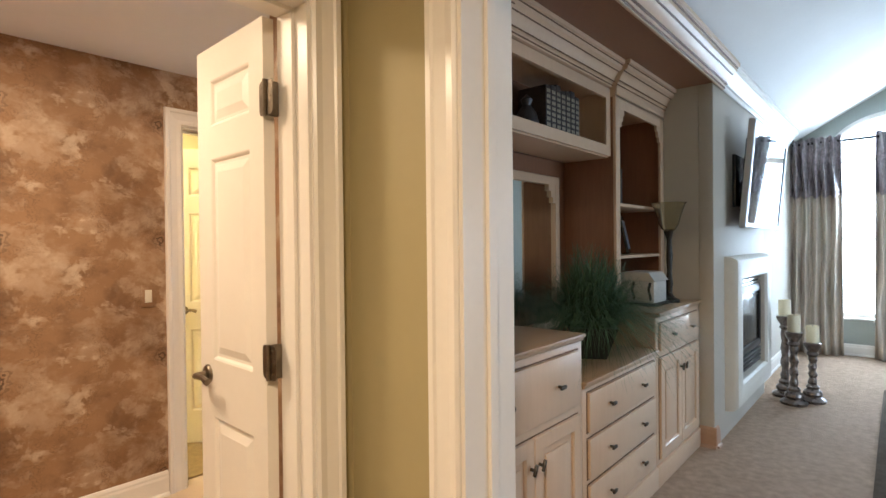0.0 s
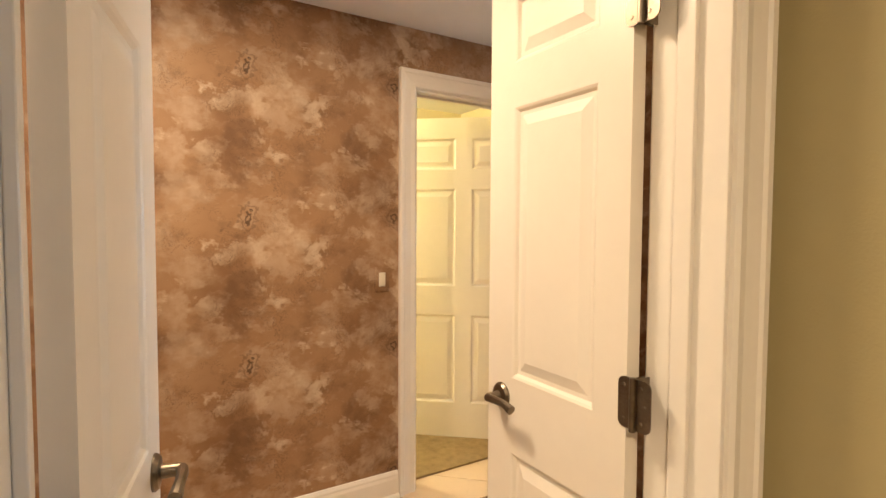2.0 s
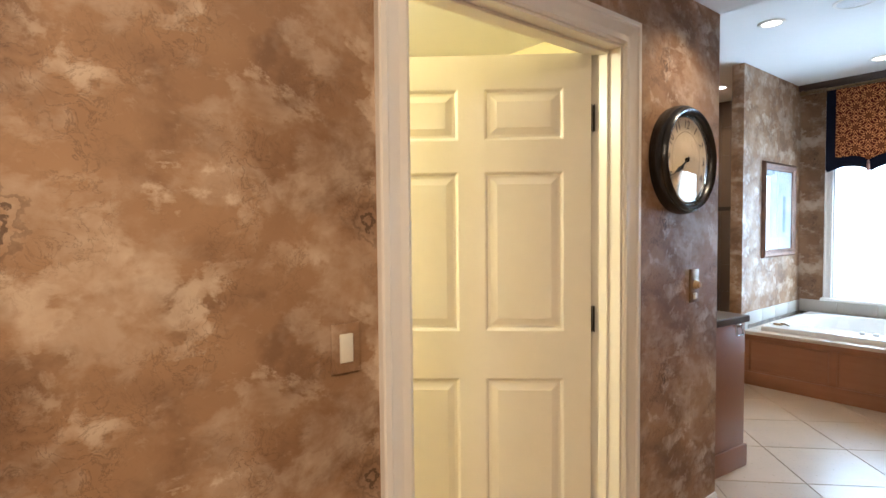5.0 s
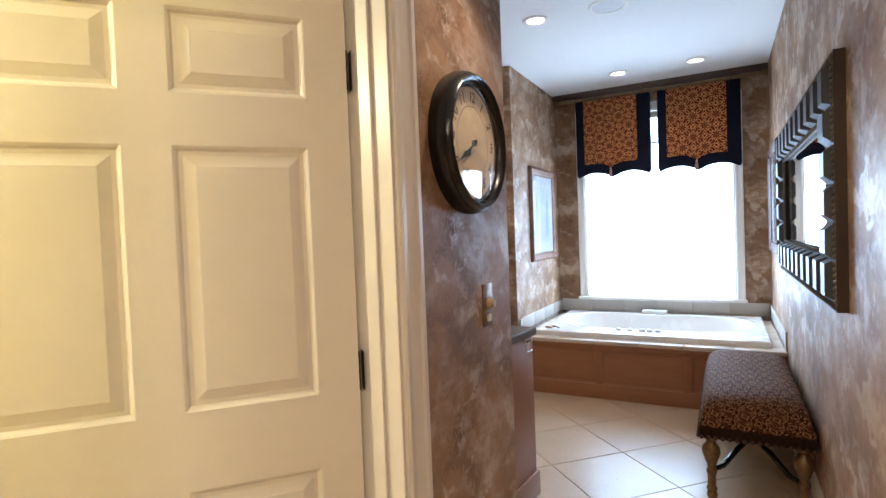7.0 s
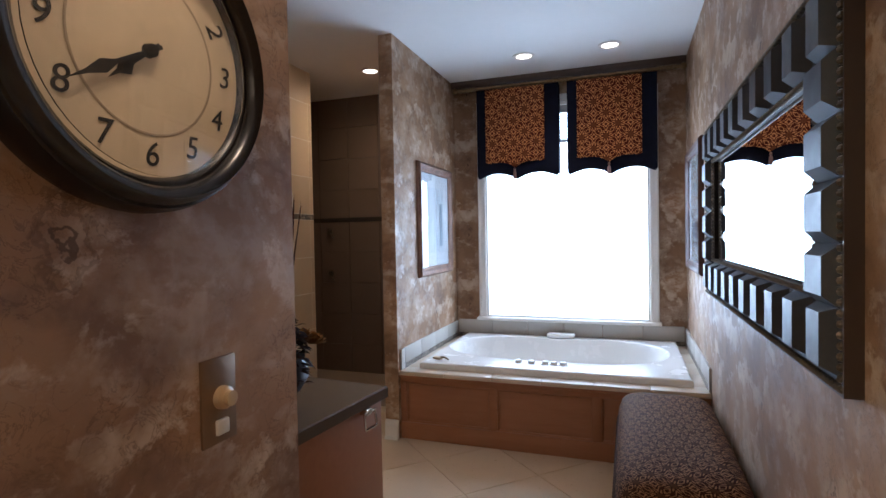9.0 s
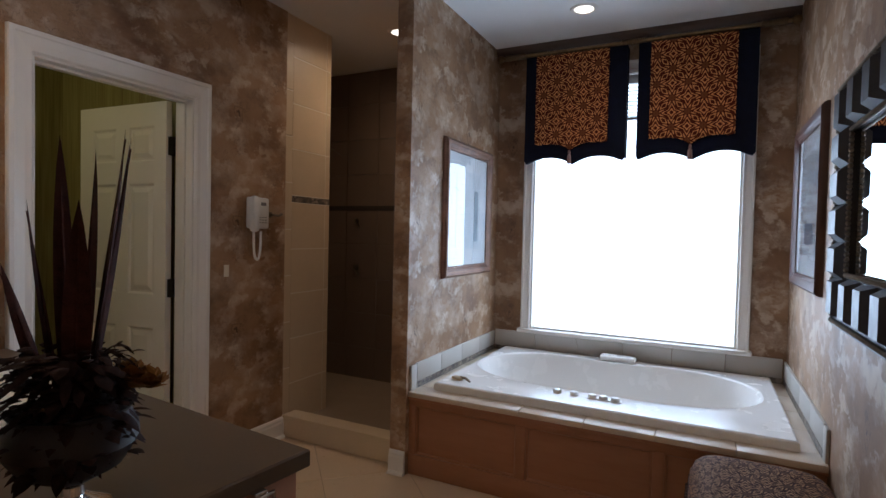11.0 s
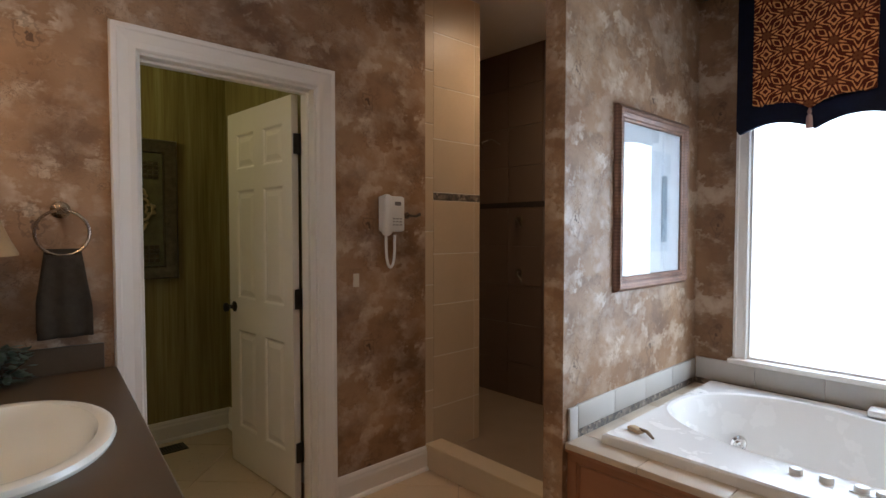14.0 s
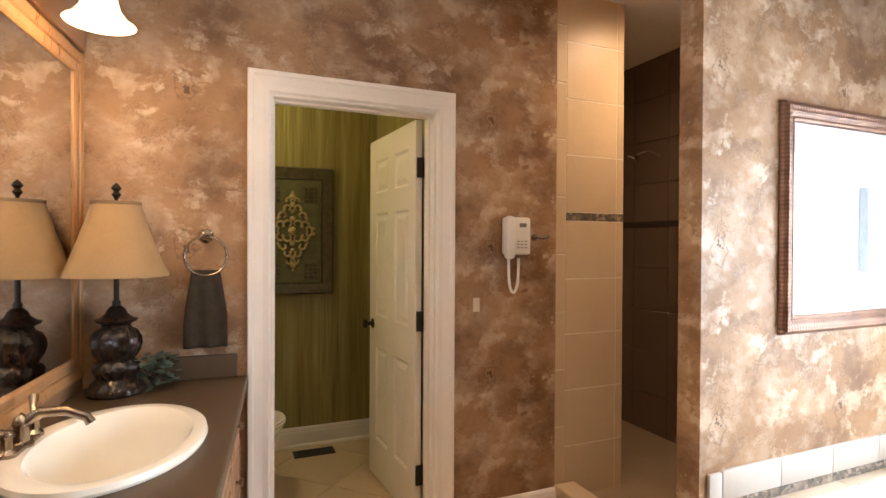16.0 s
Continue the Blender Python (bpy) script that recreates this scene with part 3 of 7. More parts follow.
for a0, a1, b0, b1 in ((w0 - 0.001, w0 + 0.013, s0, s1), (w1 - 0.013, w1 + 0.001, s0, s1), (w0 + 0.013, w1 - 0.013, s1 - 0.013, s1 + 0.001), (w0 + 0.013, w1 - 0.013, s0 - 0.001, s0 + 0.013)):
    bx(bm, a0, a1, 6.498, 6.655, b0, b1, 0.002)
setting("trim_tub_window_jamb", bm, TRIM, "white painted window jamb")
window_1 = thing("window_1", (-2.9, 6.58, s0), "white framed tub window with bright daylight behind", "window")
window_1["kind"] = "structure"
part("window_sill", box(w0 - 0.085, w1 + 0.085, 6.44, 6.56, s0 - 0.028, s0, 0.006), TRIM, window_1)
part("window_frame", rim(bmesh.new(), w0 + 0.014, w1 - 0.014, s0 + 0.014, s1 - 0.014, [(0, 0), (0, 0.012), (0.006, 0.02), (0.0145, 0.02), (0.0145, 0)], lambda u, v, w: (u, 6.60 - w, v)), TRIM, window_1)
pane = part("pane", box(w0 + 0.014, w1 - 0.014, 6.592, 6.596, s0 + 0.014, s1 - 0.014), GLASS, window_1)
pane.visible_shadow = False


def panel_rings(bm, x0, x1, z0, z1, y, s):
    """A raised door panel: an ogee sinks from the face, then a field rises."""
    loops = []
    for d, h in ((0, 0), (0.006, -0.003), (0.012, -0.010), (0.022, -0.010), (0.045, -0.003), (0.048, -0.002)):
        loops.append([bm.verts.new((x, y + s * h, z)) for x, z in ((x0 + d, z0 + d), (x1 - d, z0 + d), (x1 - d, z1 - d), (x0 + d, z1 - d))])
    for a, b in zip(loops, loops[1:]):
        for i in range(4):
            bm.faces.new((a[i], a[(i + 1) % 4], b[(i + 1) % 4], b[i]))
    bm.faces.new(loops[-1])


def lever(parent, x, z, y, s, turn):
    """A lever handle on a round rose."""
    bm = bmesh.new()
    m = pose(x, y, z, -90 * s, 0, 0)
    lathe(bm, [(0.033, 0), (0.033, 0.004), (0.028, 0.010), (0.013, 0.013), (0.011, 0.045), (0.0, 0.047)], 20, m=m)
    pts = [(x, y + s * 0.045, z), (x + turn * 0.03, y + s * 0.050, z + 0.004), (x + turn * 0.07, y + s * 0.050, z + 0.006), (x + turn * 0.10, y + s * 0.047, z - 0.004)]
    tube(bm, pts, [0.011, 0.010, 0.009, 0.012], 10)
    part("handle", bm, PEWTER, parent, "antique pewter lever handle", local=True)


def panel_door(name, hinge, turn, width, columns, label, handle_side=1, metal=None, knob="lever"):
    """A moulded panel door hung at its hinge; local x runs from the hinge to the free edge."""
    d = thing(name, hinge, label, "door", turn=turn)
    h, t, z_lo = 2.03, 0.0175, 0.012
    stile = 0.105 if columns == 2 else 0.10
    cols = [(stile + 0.01, width - stile)] if columns == 1 else [(stile + 0.01, width / 2 - 0.045), (width / 2 + 0.055, width - stile)]
    rows = [(0.235, 0.80), (0.985, 1.60), (1.72, 1.915)] if columns == 2 else [(0.235, 0.79), (0.985, 1.665), (1.775, 1.93)]
    near = 0.024 if columns == 1 or knob == "knob" else 0.012
    bm = bmesh.new()
    xs = sorted({near, width, *[q for c in cols for q in c]})
    zs = sorted({z_lo, z_lo + h, *[q for r in rows for q in r]})
    for s in (1, -1):
        for xa, xb in zip(xs, xs[1:]):
            for za, zb in zip(zs, zs[1:]):
                if (xa, xb) in cols and (za, zb) in rows:
                    continue
                bm.faces.new([bm.verts.new((x, s * t, z)) for x, z in ((xa, za), (xb, za), (xb, zb), (xa, zb))])
    for (x, y0, y1, za, zb) in ((near, -t, t, z_lo, z_lo + h), (width, -t, t, z_lo, z_lo + h)):
        bm.faces.new([bm.verts.new(p) for p in ((x, y0, za), (x, y1, za), (x, y1, zb), (x, y0, zb))])
    for z in (z_lo, z_lo + h):
        bm.faces.new([bm.verts.new(p) for p in ((near, -t, z), (width, -t, z), (width, t, z), (near, t, z))])
    bmesh.ops.remove_doubles(bm, verts=bm.verts, dist=1e-5)
    slab = part("slab", bm, DOOR_WHITE, d, local=True, soft=False)
    for c in cols:
        for r in rows:
            pm = bmesh.new()
            for s in (1, -1):
                panel_rings(pm, c[0], c[1], r[0], r[1], s * t, s)
            part("panel", pm, DOOR_WHITE, slab, local=True, soft=False)
    for z in (1.80, 1.03, 0.255):
        bm = bmesh.new()
        for s in (-1, 1):
            bx(bm, -0.002 + 0.010 * (s > 0), 0.000 + 0.010 * (s > 0), -t, t, z - 0.05, z + 0.05, 0.0008)
        lathe(bm, [(0, -0.054), (0.007, -0.052), (0.007, 0.052), (0, 0.054)], 10, (0.004, handle_side * (t + 0.006), z))
        for xa, xb in ((-0.034, 0.002), (0.006, 0.042)):
            r, out = 0.014, []
            for cx, cz, a0 in ((xb - r, z + 0.05 - r, 0), (xa + r, z + 0.05 - r, 90), (xa + r, z - 0.05 + r, 180), (xb - r, z - 0.05 + r, 270)):
                k = r if (cx > 0) == (xa > 0) and abs(cx) > 0.012 else 0.002
                ox, oz = (r - k) * (1 if cx == xb - r else -1), (r - k) * (1 if cz > z else -1)
                out += [(cx + ox + k * math.cos(radians(a0 + q)), cz + oz + k * math.sin(radians(a0 + q))) for q in (0, 22, 45, 68, 90)]
            prism(bm, out, "y", handle_side * t, handle_side * (t + 0.0026))
            for zs in (-0.034, 0, 0.034):
                lathe(bm, [(0.0045, 0), (0.0035, 0.0012), (0, 0.0014)], 8, m=pose((xa + xb) / 2 + 0.004 * (1 if zs else -1), handle_side * (t + 0.0026), z + zs, -90 * handle_side, 0, 0))
        part("hinge", bm, metal or PEWTER, d, "dark butt hinge", local=True)
    if knob == "lever":
        for s in (1, -1):
            lever(d, width - 0.06, 0.93, s * t, s, -1)
    else:
        bm = bmesh.new()
        for s in (1, -1):
            lathe(bm, [(0.03, 0), (0.03, 0.005), (0.012, 0.010), (0.011, 0.030), (0.026, 0.045), (0.026, 0.058), (0, 0.066)], 20, m=pose(width - 0.06, s * t, 0.93, -90 * s, 0, 0))
        part("handle", bm, BRONZE, d, "dark round door knob", local=True)
    return d


panel_door("double_door", (-1.372, 0.622, 0), 178.0, 0.485, 1, "white narrow panelled double-door leaf, open into the bathroom", 1)
panel_door("double_door", (-1.372, -0.295, 0), 167.0, 0.485, 1, "white narrow panelled double-door leaf, half open", -1)
panel_door("closet_door", (-3.172, 2.008, 0), 229.0, 0.925, 2, "white six-panel closet door, ajar under yellow light", -1, BRONZE)
panel_door("toilet_room_door", (-5.026, 4.522, 0), 183.5, 0.735, 2, "white six-panel toilet-room door, standing open", -1, BRONZE, "knob")

# ---- bathroom: tub ----
def plate_with_hole(bm, x0, x1, y0, y1, z, hole):
    """A flat rectangle with an opening; hole: points round it, in turn."""
    cx, cy = sum(p[0] for p in hole) / len(hole), sum(p[1] for p in hole) / len(hole)
    def out(p):
        dx, dy = p[0] - cx, p[1] - cy
        k = min((x1 - cx) / dx if dx > 1e-9 else 1e9, (x0 - cx) / dx if dx < -1e-9 else 1e9, (y1 - cy) / dy if dy > 1e-9 else 1e9, (y0 - cy) / dy if dy < -1e-9 else 1e9)
        return (cx + dx * k, cy + dy * k)
    inner = [bm.verts.new((*p, z)) for p in hole]
    outer = [bm.verts.new((*out(p), z)) for p in hole]
    n = len(hole)
    for i in range(n):
        j = (i + 1) % n
        a, b = outer[i].co, outer[j].co
        corner = None
        for c in ((x0, y0), (x0, y1), (x1, y0), (x1, y1)):
            if abs(a.x - b.x) > 1e-6 and abs(a.y - b.y) > 1e-6 and min(a.x, b.x) - 1e-6 <= c[0] <= max(a.x, b.x) + 1e-6 and min(a.y, b.y) - 1e-6 <= c[1] <= max(a.y, b.y) + 1e-6:
                if min(abs(a.x - c[0]), abs(b.x - c[0])) < 1e-6 and min(abs(a.y - c[1]), abs(b.y - c[1])) < 1e-6:
                    corner = c
        ring = [inner[i], inner[j], outer[j]] + ([bm.verts.new((*corner, z))] if corner else []) + [outer[i]]
        bm.faces.new(ring)
    return inner


def basin_outline(k=1.0, n=72):
    pts = []
    for i in range(n):
        a = 2 * math.pi * i / n
        c, s = math.cos(a), math.sin(a)
        x = 0.815 * math.copysign(abs(c) ** 0.78, c)
        waist = (0.235 if s > 0 else 0.05) * math.exp(-(x / 0.30) ** 2)
        y = (0.475 if s > 0 else 0.445) * math.copysign(abs(s) ** 0.85, s) * (1 - waist)
        pts.append((-2.945 + x * k, 5.935 + y * (k if k > 0.8 else k * 0.95)))
    return pts


tub = thing("bathtub", (-2.92, 5.9, 0), "white acrylic whirlpool tub set in a panelled deck", "bathtub")
bm = bmesh.new()
RX0, RX1, RY0, RY1, RZ = -3.79, -2.045, 5.275, 6.46, 0.512
inner = plate_with_hole(bm, RX0 + 0.012, RX1 - 0.012, RY0 + 0.012, RY1 - 0.012, RZ, basin_outline(1.03))
prev = inner
for k, z in ((1.005, RZ + 0.006), (0.985, RZ), (0.968, RZ - 0.03), (0.95, 0.40), (0.91, 0.24), (0.85, 0.14), (0.72, 0.095), (0.45, 0.085), (0.1, 0.082)):
    ring = [bm.verts.new((*p, z)) for p in basin_outline(k)]
    for i in range(len(ring)):
        j = (i + 1) % len(ring)
        bm.faces.new((prev[i], prev[j], ring[j], ring[i]))
    prev = ring
bm.faces.new(prev)
for d0, d1, z0, z1 in ((0.012, 0.003, RZ, RZ - 0.006), (0.003, 0.0, RZ - 0.006, RZ - 0.016), (0.0, 0.0, RZ - 0.016, 0.470)):
    la = [bm.verts.new(p) for p in ((RX0 + d0, RY0 + d0, z0), (RX1 - d0, RY0 + d0, z0), (RX1 - d0, RY1 - d0, z0), (RX0 + d0, RY1 - d0, z0))]
    lb = [bm.verts.new(p) for p in ((RX0 + d1, RY0 + d1, z1), (RX1 - d1, RY0 + d1, z1), (RX1 - d1, RY1 - d1, z1), (RX0 + d1, RY1 - d1, z1))]
    for i in range(4):
        bm.faces.new((la[i], la[(i + 1) % 4], lb[(i + 1) % 4], lb[i]))
bmesh.ops.remove_doubles(bm, verts=bm.verts, dist=1e-5)
part("shell", bm, ACRYLIC, tub)
for x in (-3.125, -3.035, -2.94, -2.883, -2.822):
    part("jet_knob", lathe(bmesh.new(), [(0.022, 0), (0.022, 0.014), (0.018, 0.020), (0, 0.021)], 16, (x, 5.448, RZ)), WHITE_PLASTIC, tub)
part("control_plate", box(-2.97, -2.79, 5.425, 5.470, RZ, RZ + 0.004, 0.002), WHITE_PLASTIC, tub)
part("waterfall_spout", box(-3.06, -2.83, 6.335, 6.43, RZ + 0.004, RZ + 0.038, 0.010), ACRYLIC, tub, "white waterfall filler spout")
for x, y, z, rz in ((-3.556, 6.205, 0.277, -128),):
    m = pose(x, y, z, 0, 0, rz) @ pose(0, 0, 0, -90, 0, 0)
    jet = part("jet", lathe(bmesh.new(), [(0.045, 0), (0.045, 0.006), (0.034, 0.012), (0.028, 0.006), (0.016, 0.006), (0.016, 0.016), (0.006, 0.018), (0, 0.012)], 20, m=m), CHROME, tub, "chrome whirlpool jet")

deck = thing("tub_deck", (-2.92, 5.2, 0), "brown panelled tub surround with a tan stone deck", "tub surround")
bm = bmesh.new()
bx(bm, -3.9, -1.962, 5.20, 5.23, 0, 0.43)
part("carcass", bm, APRON, deck, soft=False)
for x0, x1 in ((-3.898, -3.855), (-3.265, -3.215), (-2.615, -2.565), (-2.01, -1.964)):
    part("stile", box(x0, x1, 5.183, 5.200, 0.115, 0.392, 0.002), APRON, deck)
part("rail", box(-3.898, -1.964, 5.183, 5.200, 0.392, 0.428, 0.002), APRON, deck)
part("plinth", box(-3.898, -1.964, 5.178, 5.200, 0.0, 0.115, 0.003), APRON, deck)
for x0, x1 in ((-3.855, -3.265), (-3.215, -2.615), (-2.565, -2.01)):
    bm = bmesh.new()
    rim(bm, x0 + 0.012, x1 - 0.012, 0.127, 0.380, [(0, 0.0), (0, 0.004), (0.006, 0.010), (0.012, 0.008), (0.012, 0.0)], lambda u, v, w: (u, 5.199 - w, v))
    part("panel_moulding", bm, APRON, deck)
part("nosing", box(-3.9, -1.962, 5.168, 5.21, 0.426, 0.440, 0.003), APRON, deck)
for i in range(6):
    x0 = -3.9 + i * 0.323
    part("deck_tile", box(x0 + 0.0006, x0 + 0.3222, 5.165, 5.30, 0.441, 0.470, 0.004), DECK_STONE, deck)
for i in range(4):
    y0 = 5.302 + i * 0.2995
    part("deck_tile", box(-2.075, -1.962, y0, y0 + 0.297, 0.441, 0.470, 0.004), DECK_STONE, deck)
    part("deck_tile", box(-3.9, -3.77, y0, y0 + 0.297, 0.441, 0.470, 0.004), DECK_STONE, deck)
part("deck_tile", box(-3.77, -2.075, 6.44, 6.50, 0.441, 0.470, 0.003), DECK_STONE, deck)

border = thing("tile_border", (-2.92, 6.48, 0.47), "grey-beige tile border with a dark mosaic strip round the tub", "tile border")
for x, s in ((-3.9, 1), (-1.96, -1)):
    xa, xb = sorted((x, x + s * 0.014))
    part("mosaic_strip", box(xa, xb - 0.002, 5.25, 6.49, 0.471, 0.505), MOSAIC, border)
    part("tile", box(xa, xb, 5.185, 5.247, 0.471, 0.610, 0.003), DECK_TILE, border)
    for i in range(4):
        y0 = 5.25 + i * 0.31
        part("tile", box(xa, xb, y0, y0 + 0.307, 0.507, 0.615, 0.003), DECK_TILE, border)
part("mosaic_strip", box(-3.885, -1.975, 6.488, 6.499, 0.471, 0.505), MOSAIC, border)
for i in range(6):
    x0 = -3.884 + i * 0.318
    part("tile", box(x0, x0 + 0.315, 6.484, 6.499, 0.507, 0.627, 0.003), DECK_TILE, border)

brush = thing("bath_brush", (-3.70, 5.40, RZ), "small wooden bath brush lying on the tub rim", "brush")
part("brush_head", box(-0.035, 0.035, -0.02, 0.02, 0.0, 0.018, 0.007, pose(0, 0, 0, 0, 0, -25)), plain("pale_beech", (0.48, 0.36, 0.22), 0.5), brush, local=True)
part("brush_handle", tube(bmesh.new(), [(0.02, 0, 0.016), (0.06, -0.02, 0.02), (0.10, -0.05, 0.012)], [0.007, 0.008, 0.005], 8), plain("dark_beech", (0.20, 0.13, 0.07), 0.5), brush, local=True)


# ---- window valances ----
def valance(x0, x1):
    v = thing("valance", ((x0 + x1) / 2, 6.40, 1.9), "navy velvet valance with a rust and gold damask panel", "valance", "valances over the tub window")
    n, low, top = 48, 1.885, 2.665
    def hem(t):
        edge = min(t, 1 - t)
        z = low - 0.012 + 0.055 * abs(math.sin(2 * math.pi * t)) ** 0.8
        if edge < 0.04:
            z = low + 0.03 * (1 - edge / 0.04) ** 2 - 0.004
        return z
    bm = bmesh.new()
    pts = [(x0 + (x1 - x0) * i / n, hem(i / n)) for i in range(n + 1)] + [(x1, top), (x0, top)]
    prism(bm, pts, "y", 6.388, 6.412)
    for xs in (x0 + 0.006, x1 - 0.006):
        bx(bm, xs - 0.006, xs + 0.006, 6.40, 6.49, low + 0.03, top)
    part("backing", bm, NAVY, v, "navy velvet backing with a scalloped hem")
    px0, px1 = x0 + (x1 - x0) * 0.115, x1 - (x1 - x0) * 0.165
    cx = (px0 + px1) / 2
    w = (px1 - px0) / 2
    pts = []
    for i in range(n + 1):
        u = -1 + 2 * i / n
        z = 2.035 - 0.075 * max(0, 1 - abs(u) / 0.55) ** 1.6 - (0.012 if abs(u) > 0.8 else 0) + 0.012 * math.cos(5 * u)
        pts.append((cx + u * w, z))
    pts += [(px1, top - 0.005), (px0, top - 0.005)]
    bm = bmesh.new()
    prism(bm, pts, "y", 6.374, 6.387)
    part("panel", bm, VALANCE, v, "rust and gold damask panel with a pointed hem")
    bm = bmesh.new()
    lathe(bm, [(0, 0.05), (0.006, 0.045), (0.011, 0.03), (0.006, 0.018), (0.013, 0.008), (0.016, -0.05), (0, -0.052)], 12, (cx, 6.366, 1.925))
    part("tassel", bm, plain("mauve_tassel", (0.28, 0.17, 0.15), 0.9, bump=0.5), v, "mauve tassel")
    return v


valance(-3.655, -2.945)
valance(-2.875, -2.175)
rod = thing("curtain_rod", (-2.9, 6.43, 2.69), "dark moulded cornice rod with gilt fluted ends above the window", "curtain rod")
part("cornice", prism(bmesh.new(), [(6.50, 2.77), (6.50, 2.70), (6.45, 2.70), (6.44, 2.715), (6.425, 2.725), (6.41, 2.745), (6.405, 2.77)], "x", -3.899, -1.961), plain("umber_moulding", (0.085, 0.055, 0.04), 0.5), rod, soft=False)
part("pole", tube(bmesh.new(), [(-3.86, 6.40, 2.685), (-1.98, 6.40, 2.685)], 0.014, 12), GOLD, rod)
for x0, x1 in ((-3.82, -3.655), (-2.99, -2.83), (-2.175, -2.03)):
    bm = bmesh.new()
    k = int((x1 - x0) / 0.012)
    for i in range(k):
        lathe(bm, [(0, 0), (0.020, 0.001), (0.023, 0.005), (0.020, 0.009), (0, 0.010)], 12, m=pose(x0 + i * 0.012, 6.40, 2.685, 0, 90, 0))
    part("fluted_sleeve", bm, GOLD, rod, "gilt fluted sleeve")
for x in (-3.86, -1.985):
    part("finial", lathe(bmesh.new(), [(0, -0.03), (0.02, -0.02), (0.028, 0), (0.02, 0.02), (0, 0.03)], 12, (x, 6.40, 2.685)), GOLD, rod)


blind = thing("window_blind", (-2.9, 6.53, 2.2), "white slatted window blind drawn up behind the valances", "blind")
part("headrail", box(w0 + 0.02, w1 - 0.02, 6.515, 6.57, 2.44, 2.50, 0.004), TRIM, blind)
slat_me = None
for i in range(9):
    z = 2.215 + i * 0.025
    if slat_me is None:
        first = part("slat", box(w0 + 0.03, w1 - 0.03, 6.517, 6.567, -0.0015, 0.0015), WHITE_PLASTIC, blind, soft=False)
        slat_me, o = first.data, first
    else:
        o = new("slat", slat_me)
        o.parent = blind
        o.matrix_parent_inverse = wm(blind).inverted()
    o.location = (0, 0, z)
part("bottom_rail", box(w0 + 0.03, w1 - 0.03, 6.517, 6.567, 2.185, 2.205, 0.003), WHITE_PLASTIC, blind)


# ---- pictures ----
FRAME_A = [(0, 0.004), (0.004, 0.014), (0.012, 0.018), (0.020, 0.016), (0.040, 0.030), (0.058, 0.032), (0.070, 0.022), (0.074, 0.010), (0.074, 0.0), (0, 0.0)]


def picture(name, put, u0, u1, v0, v1, frame_mat, label, image):
    p = thing(name, put((u0 + u1) / 2, v0, 0), label, "picture")
    part("frame", rim(bmesh.new(), u0 + 0.074, u1 - 0.074, v0 + 0.074, v1 - 0.074, FRAME_A, put), frame_mat, p)
    def sheet(nm, a0, a1, b0, b1, w, mat, lab=""):
        bm = bmesh.new()
        lo, hi = ([bm.verts.new(put(u, v, q)) for u, v in ((a0, b0), (a1, b0), (a1, b1), (a0, b1))] for q in (w, w + 0.002))
        bm.faces.new(lo)
        bm.faces.new(hi)
        for i in range(4):
            bm.faces.new((lo[i], lo[(i + 1) % 4], hi[(i + 1) % 4], hi[i]))
        return part(nm, bm, mat, p, lab, soft=False)
    a0, a1, b0, b1 = u0 + 0.07, u1 - 0.07, v0 + 0.07, v1 - 0.07
    sheet("mat_board", a0, a1, b0, b1, 0.002, plain("pale_blue_mat", (0.70, 0.74, 0.76), 0.8, vary=0.03))
    mx, my = (a1 - a0) * 0.19, (b1 - b0) * 0.15
    image(sheet, a0 + mx, a1 - mx, b0 + my, b1 - my)
    g = sheet("glazing", a0, a1, b0, b1, 0.0085, GLASS)
    g.visible_shadow = False
    return p


def pale_arch(sheet, a0, a1, b0, b1):
    sheet("print", a0, a1, b0, b1, 0.0045, plain("pale_print", (0.60, 0.66, 0.70), 0.7, vary=0.12, scale=9), "pale watercolour print")
    sheet("print_figure", a0 + (a1 - a0) * 0.74, a1 - (a1 - a0) * 0.10, b0 + 0.05, b0 + 0.40, 0.0067, plain("grey_wash", (0.30, 0.36, 0.40), 0.7, vary=0.3, scale=20))


def grey_scene(sheet, a0, a1, b0, b1):
    sheet("print", a0, a1, b0, b1, 0.0045, plain("grey_print", (0.36, 0.40, 0.43), 0.7, vary=0.3, scale=14), "grey watercolour print")
    sheet("print_figure", a0 + 0.06, a1 - 0.12, b0 + 0.05, b0 + 0.16, 0.0067, plain("slate_wash", (0.12, 0.14, 0.17), 0.7, vary=0.3, scale=20))


def stamped(name, c):
    n = Nodes(name)
    vo = n.tree.nodes.new("ShaderNodeTexVoronoi")
    vo.inputs["Scale"].default_value, vo.inputs["Randomness"].default_value = 62, 0.1
    n.link(n.place(), vo.inputs["Vector"])
    b = n.noise(n.place(), 9, 4)
    m = n.maths("ADD", n.maths("MULTIPLY", vo.outputs["Distance"], 0.5), n.maths("MULTIPLY", b, 0.6))
    n.bump(vo.outputs["Distance"], 0.8, 0.004)
    return n.done(n.ramp(m, (0.25, tuple(k * 1.7 for k in c)), (0.7, tuple(k * 0.5 for k in c))), 0.38, 0.35)


picture("framed_print", lambda u, v, w: (-3.9 + w, u, v), 5.545, 6.32, 1.08, 1.965, stamped("stamped_copper_frame", (0.20, 0.105, 0.065)), "pale print in a stamped copper-brown frame, reflecting the window", pale_arch)
picture("framed_print", lambda u, v, w: (-1.96 - w, u, v), 5.46, 6.28, 1.115, 1.985, wood("dark_cherry_frame", (0.06, 0.022, 0.014), (0.11, 0.045, 0.028), (14, 14, 1)), "grey print in a dark cherry frame", grey_scene)

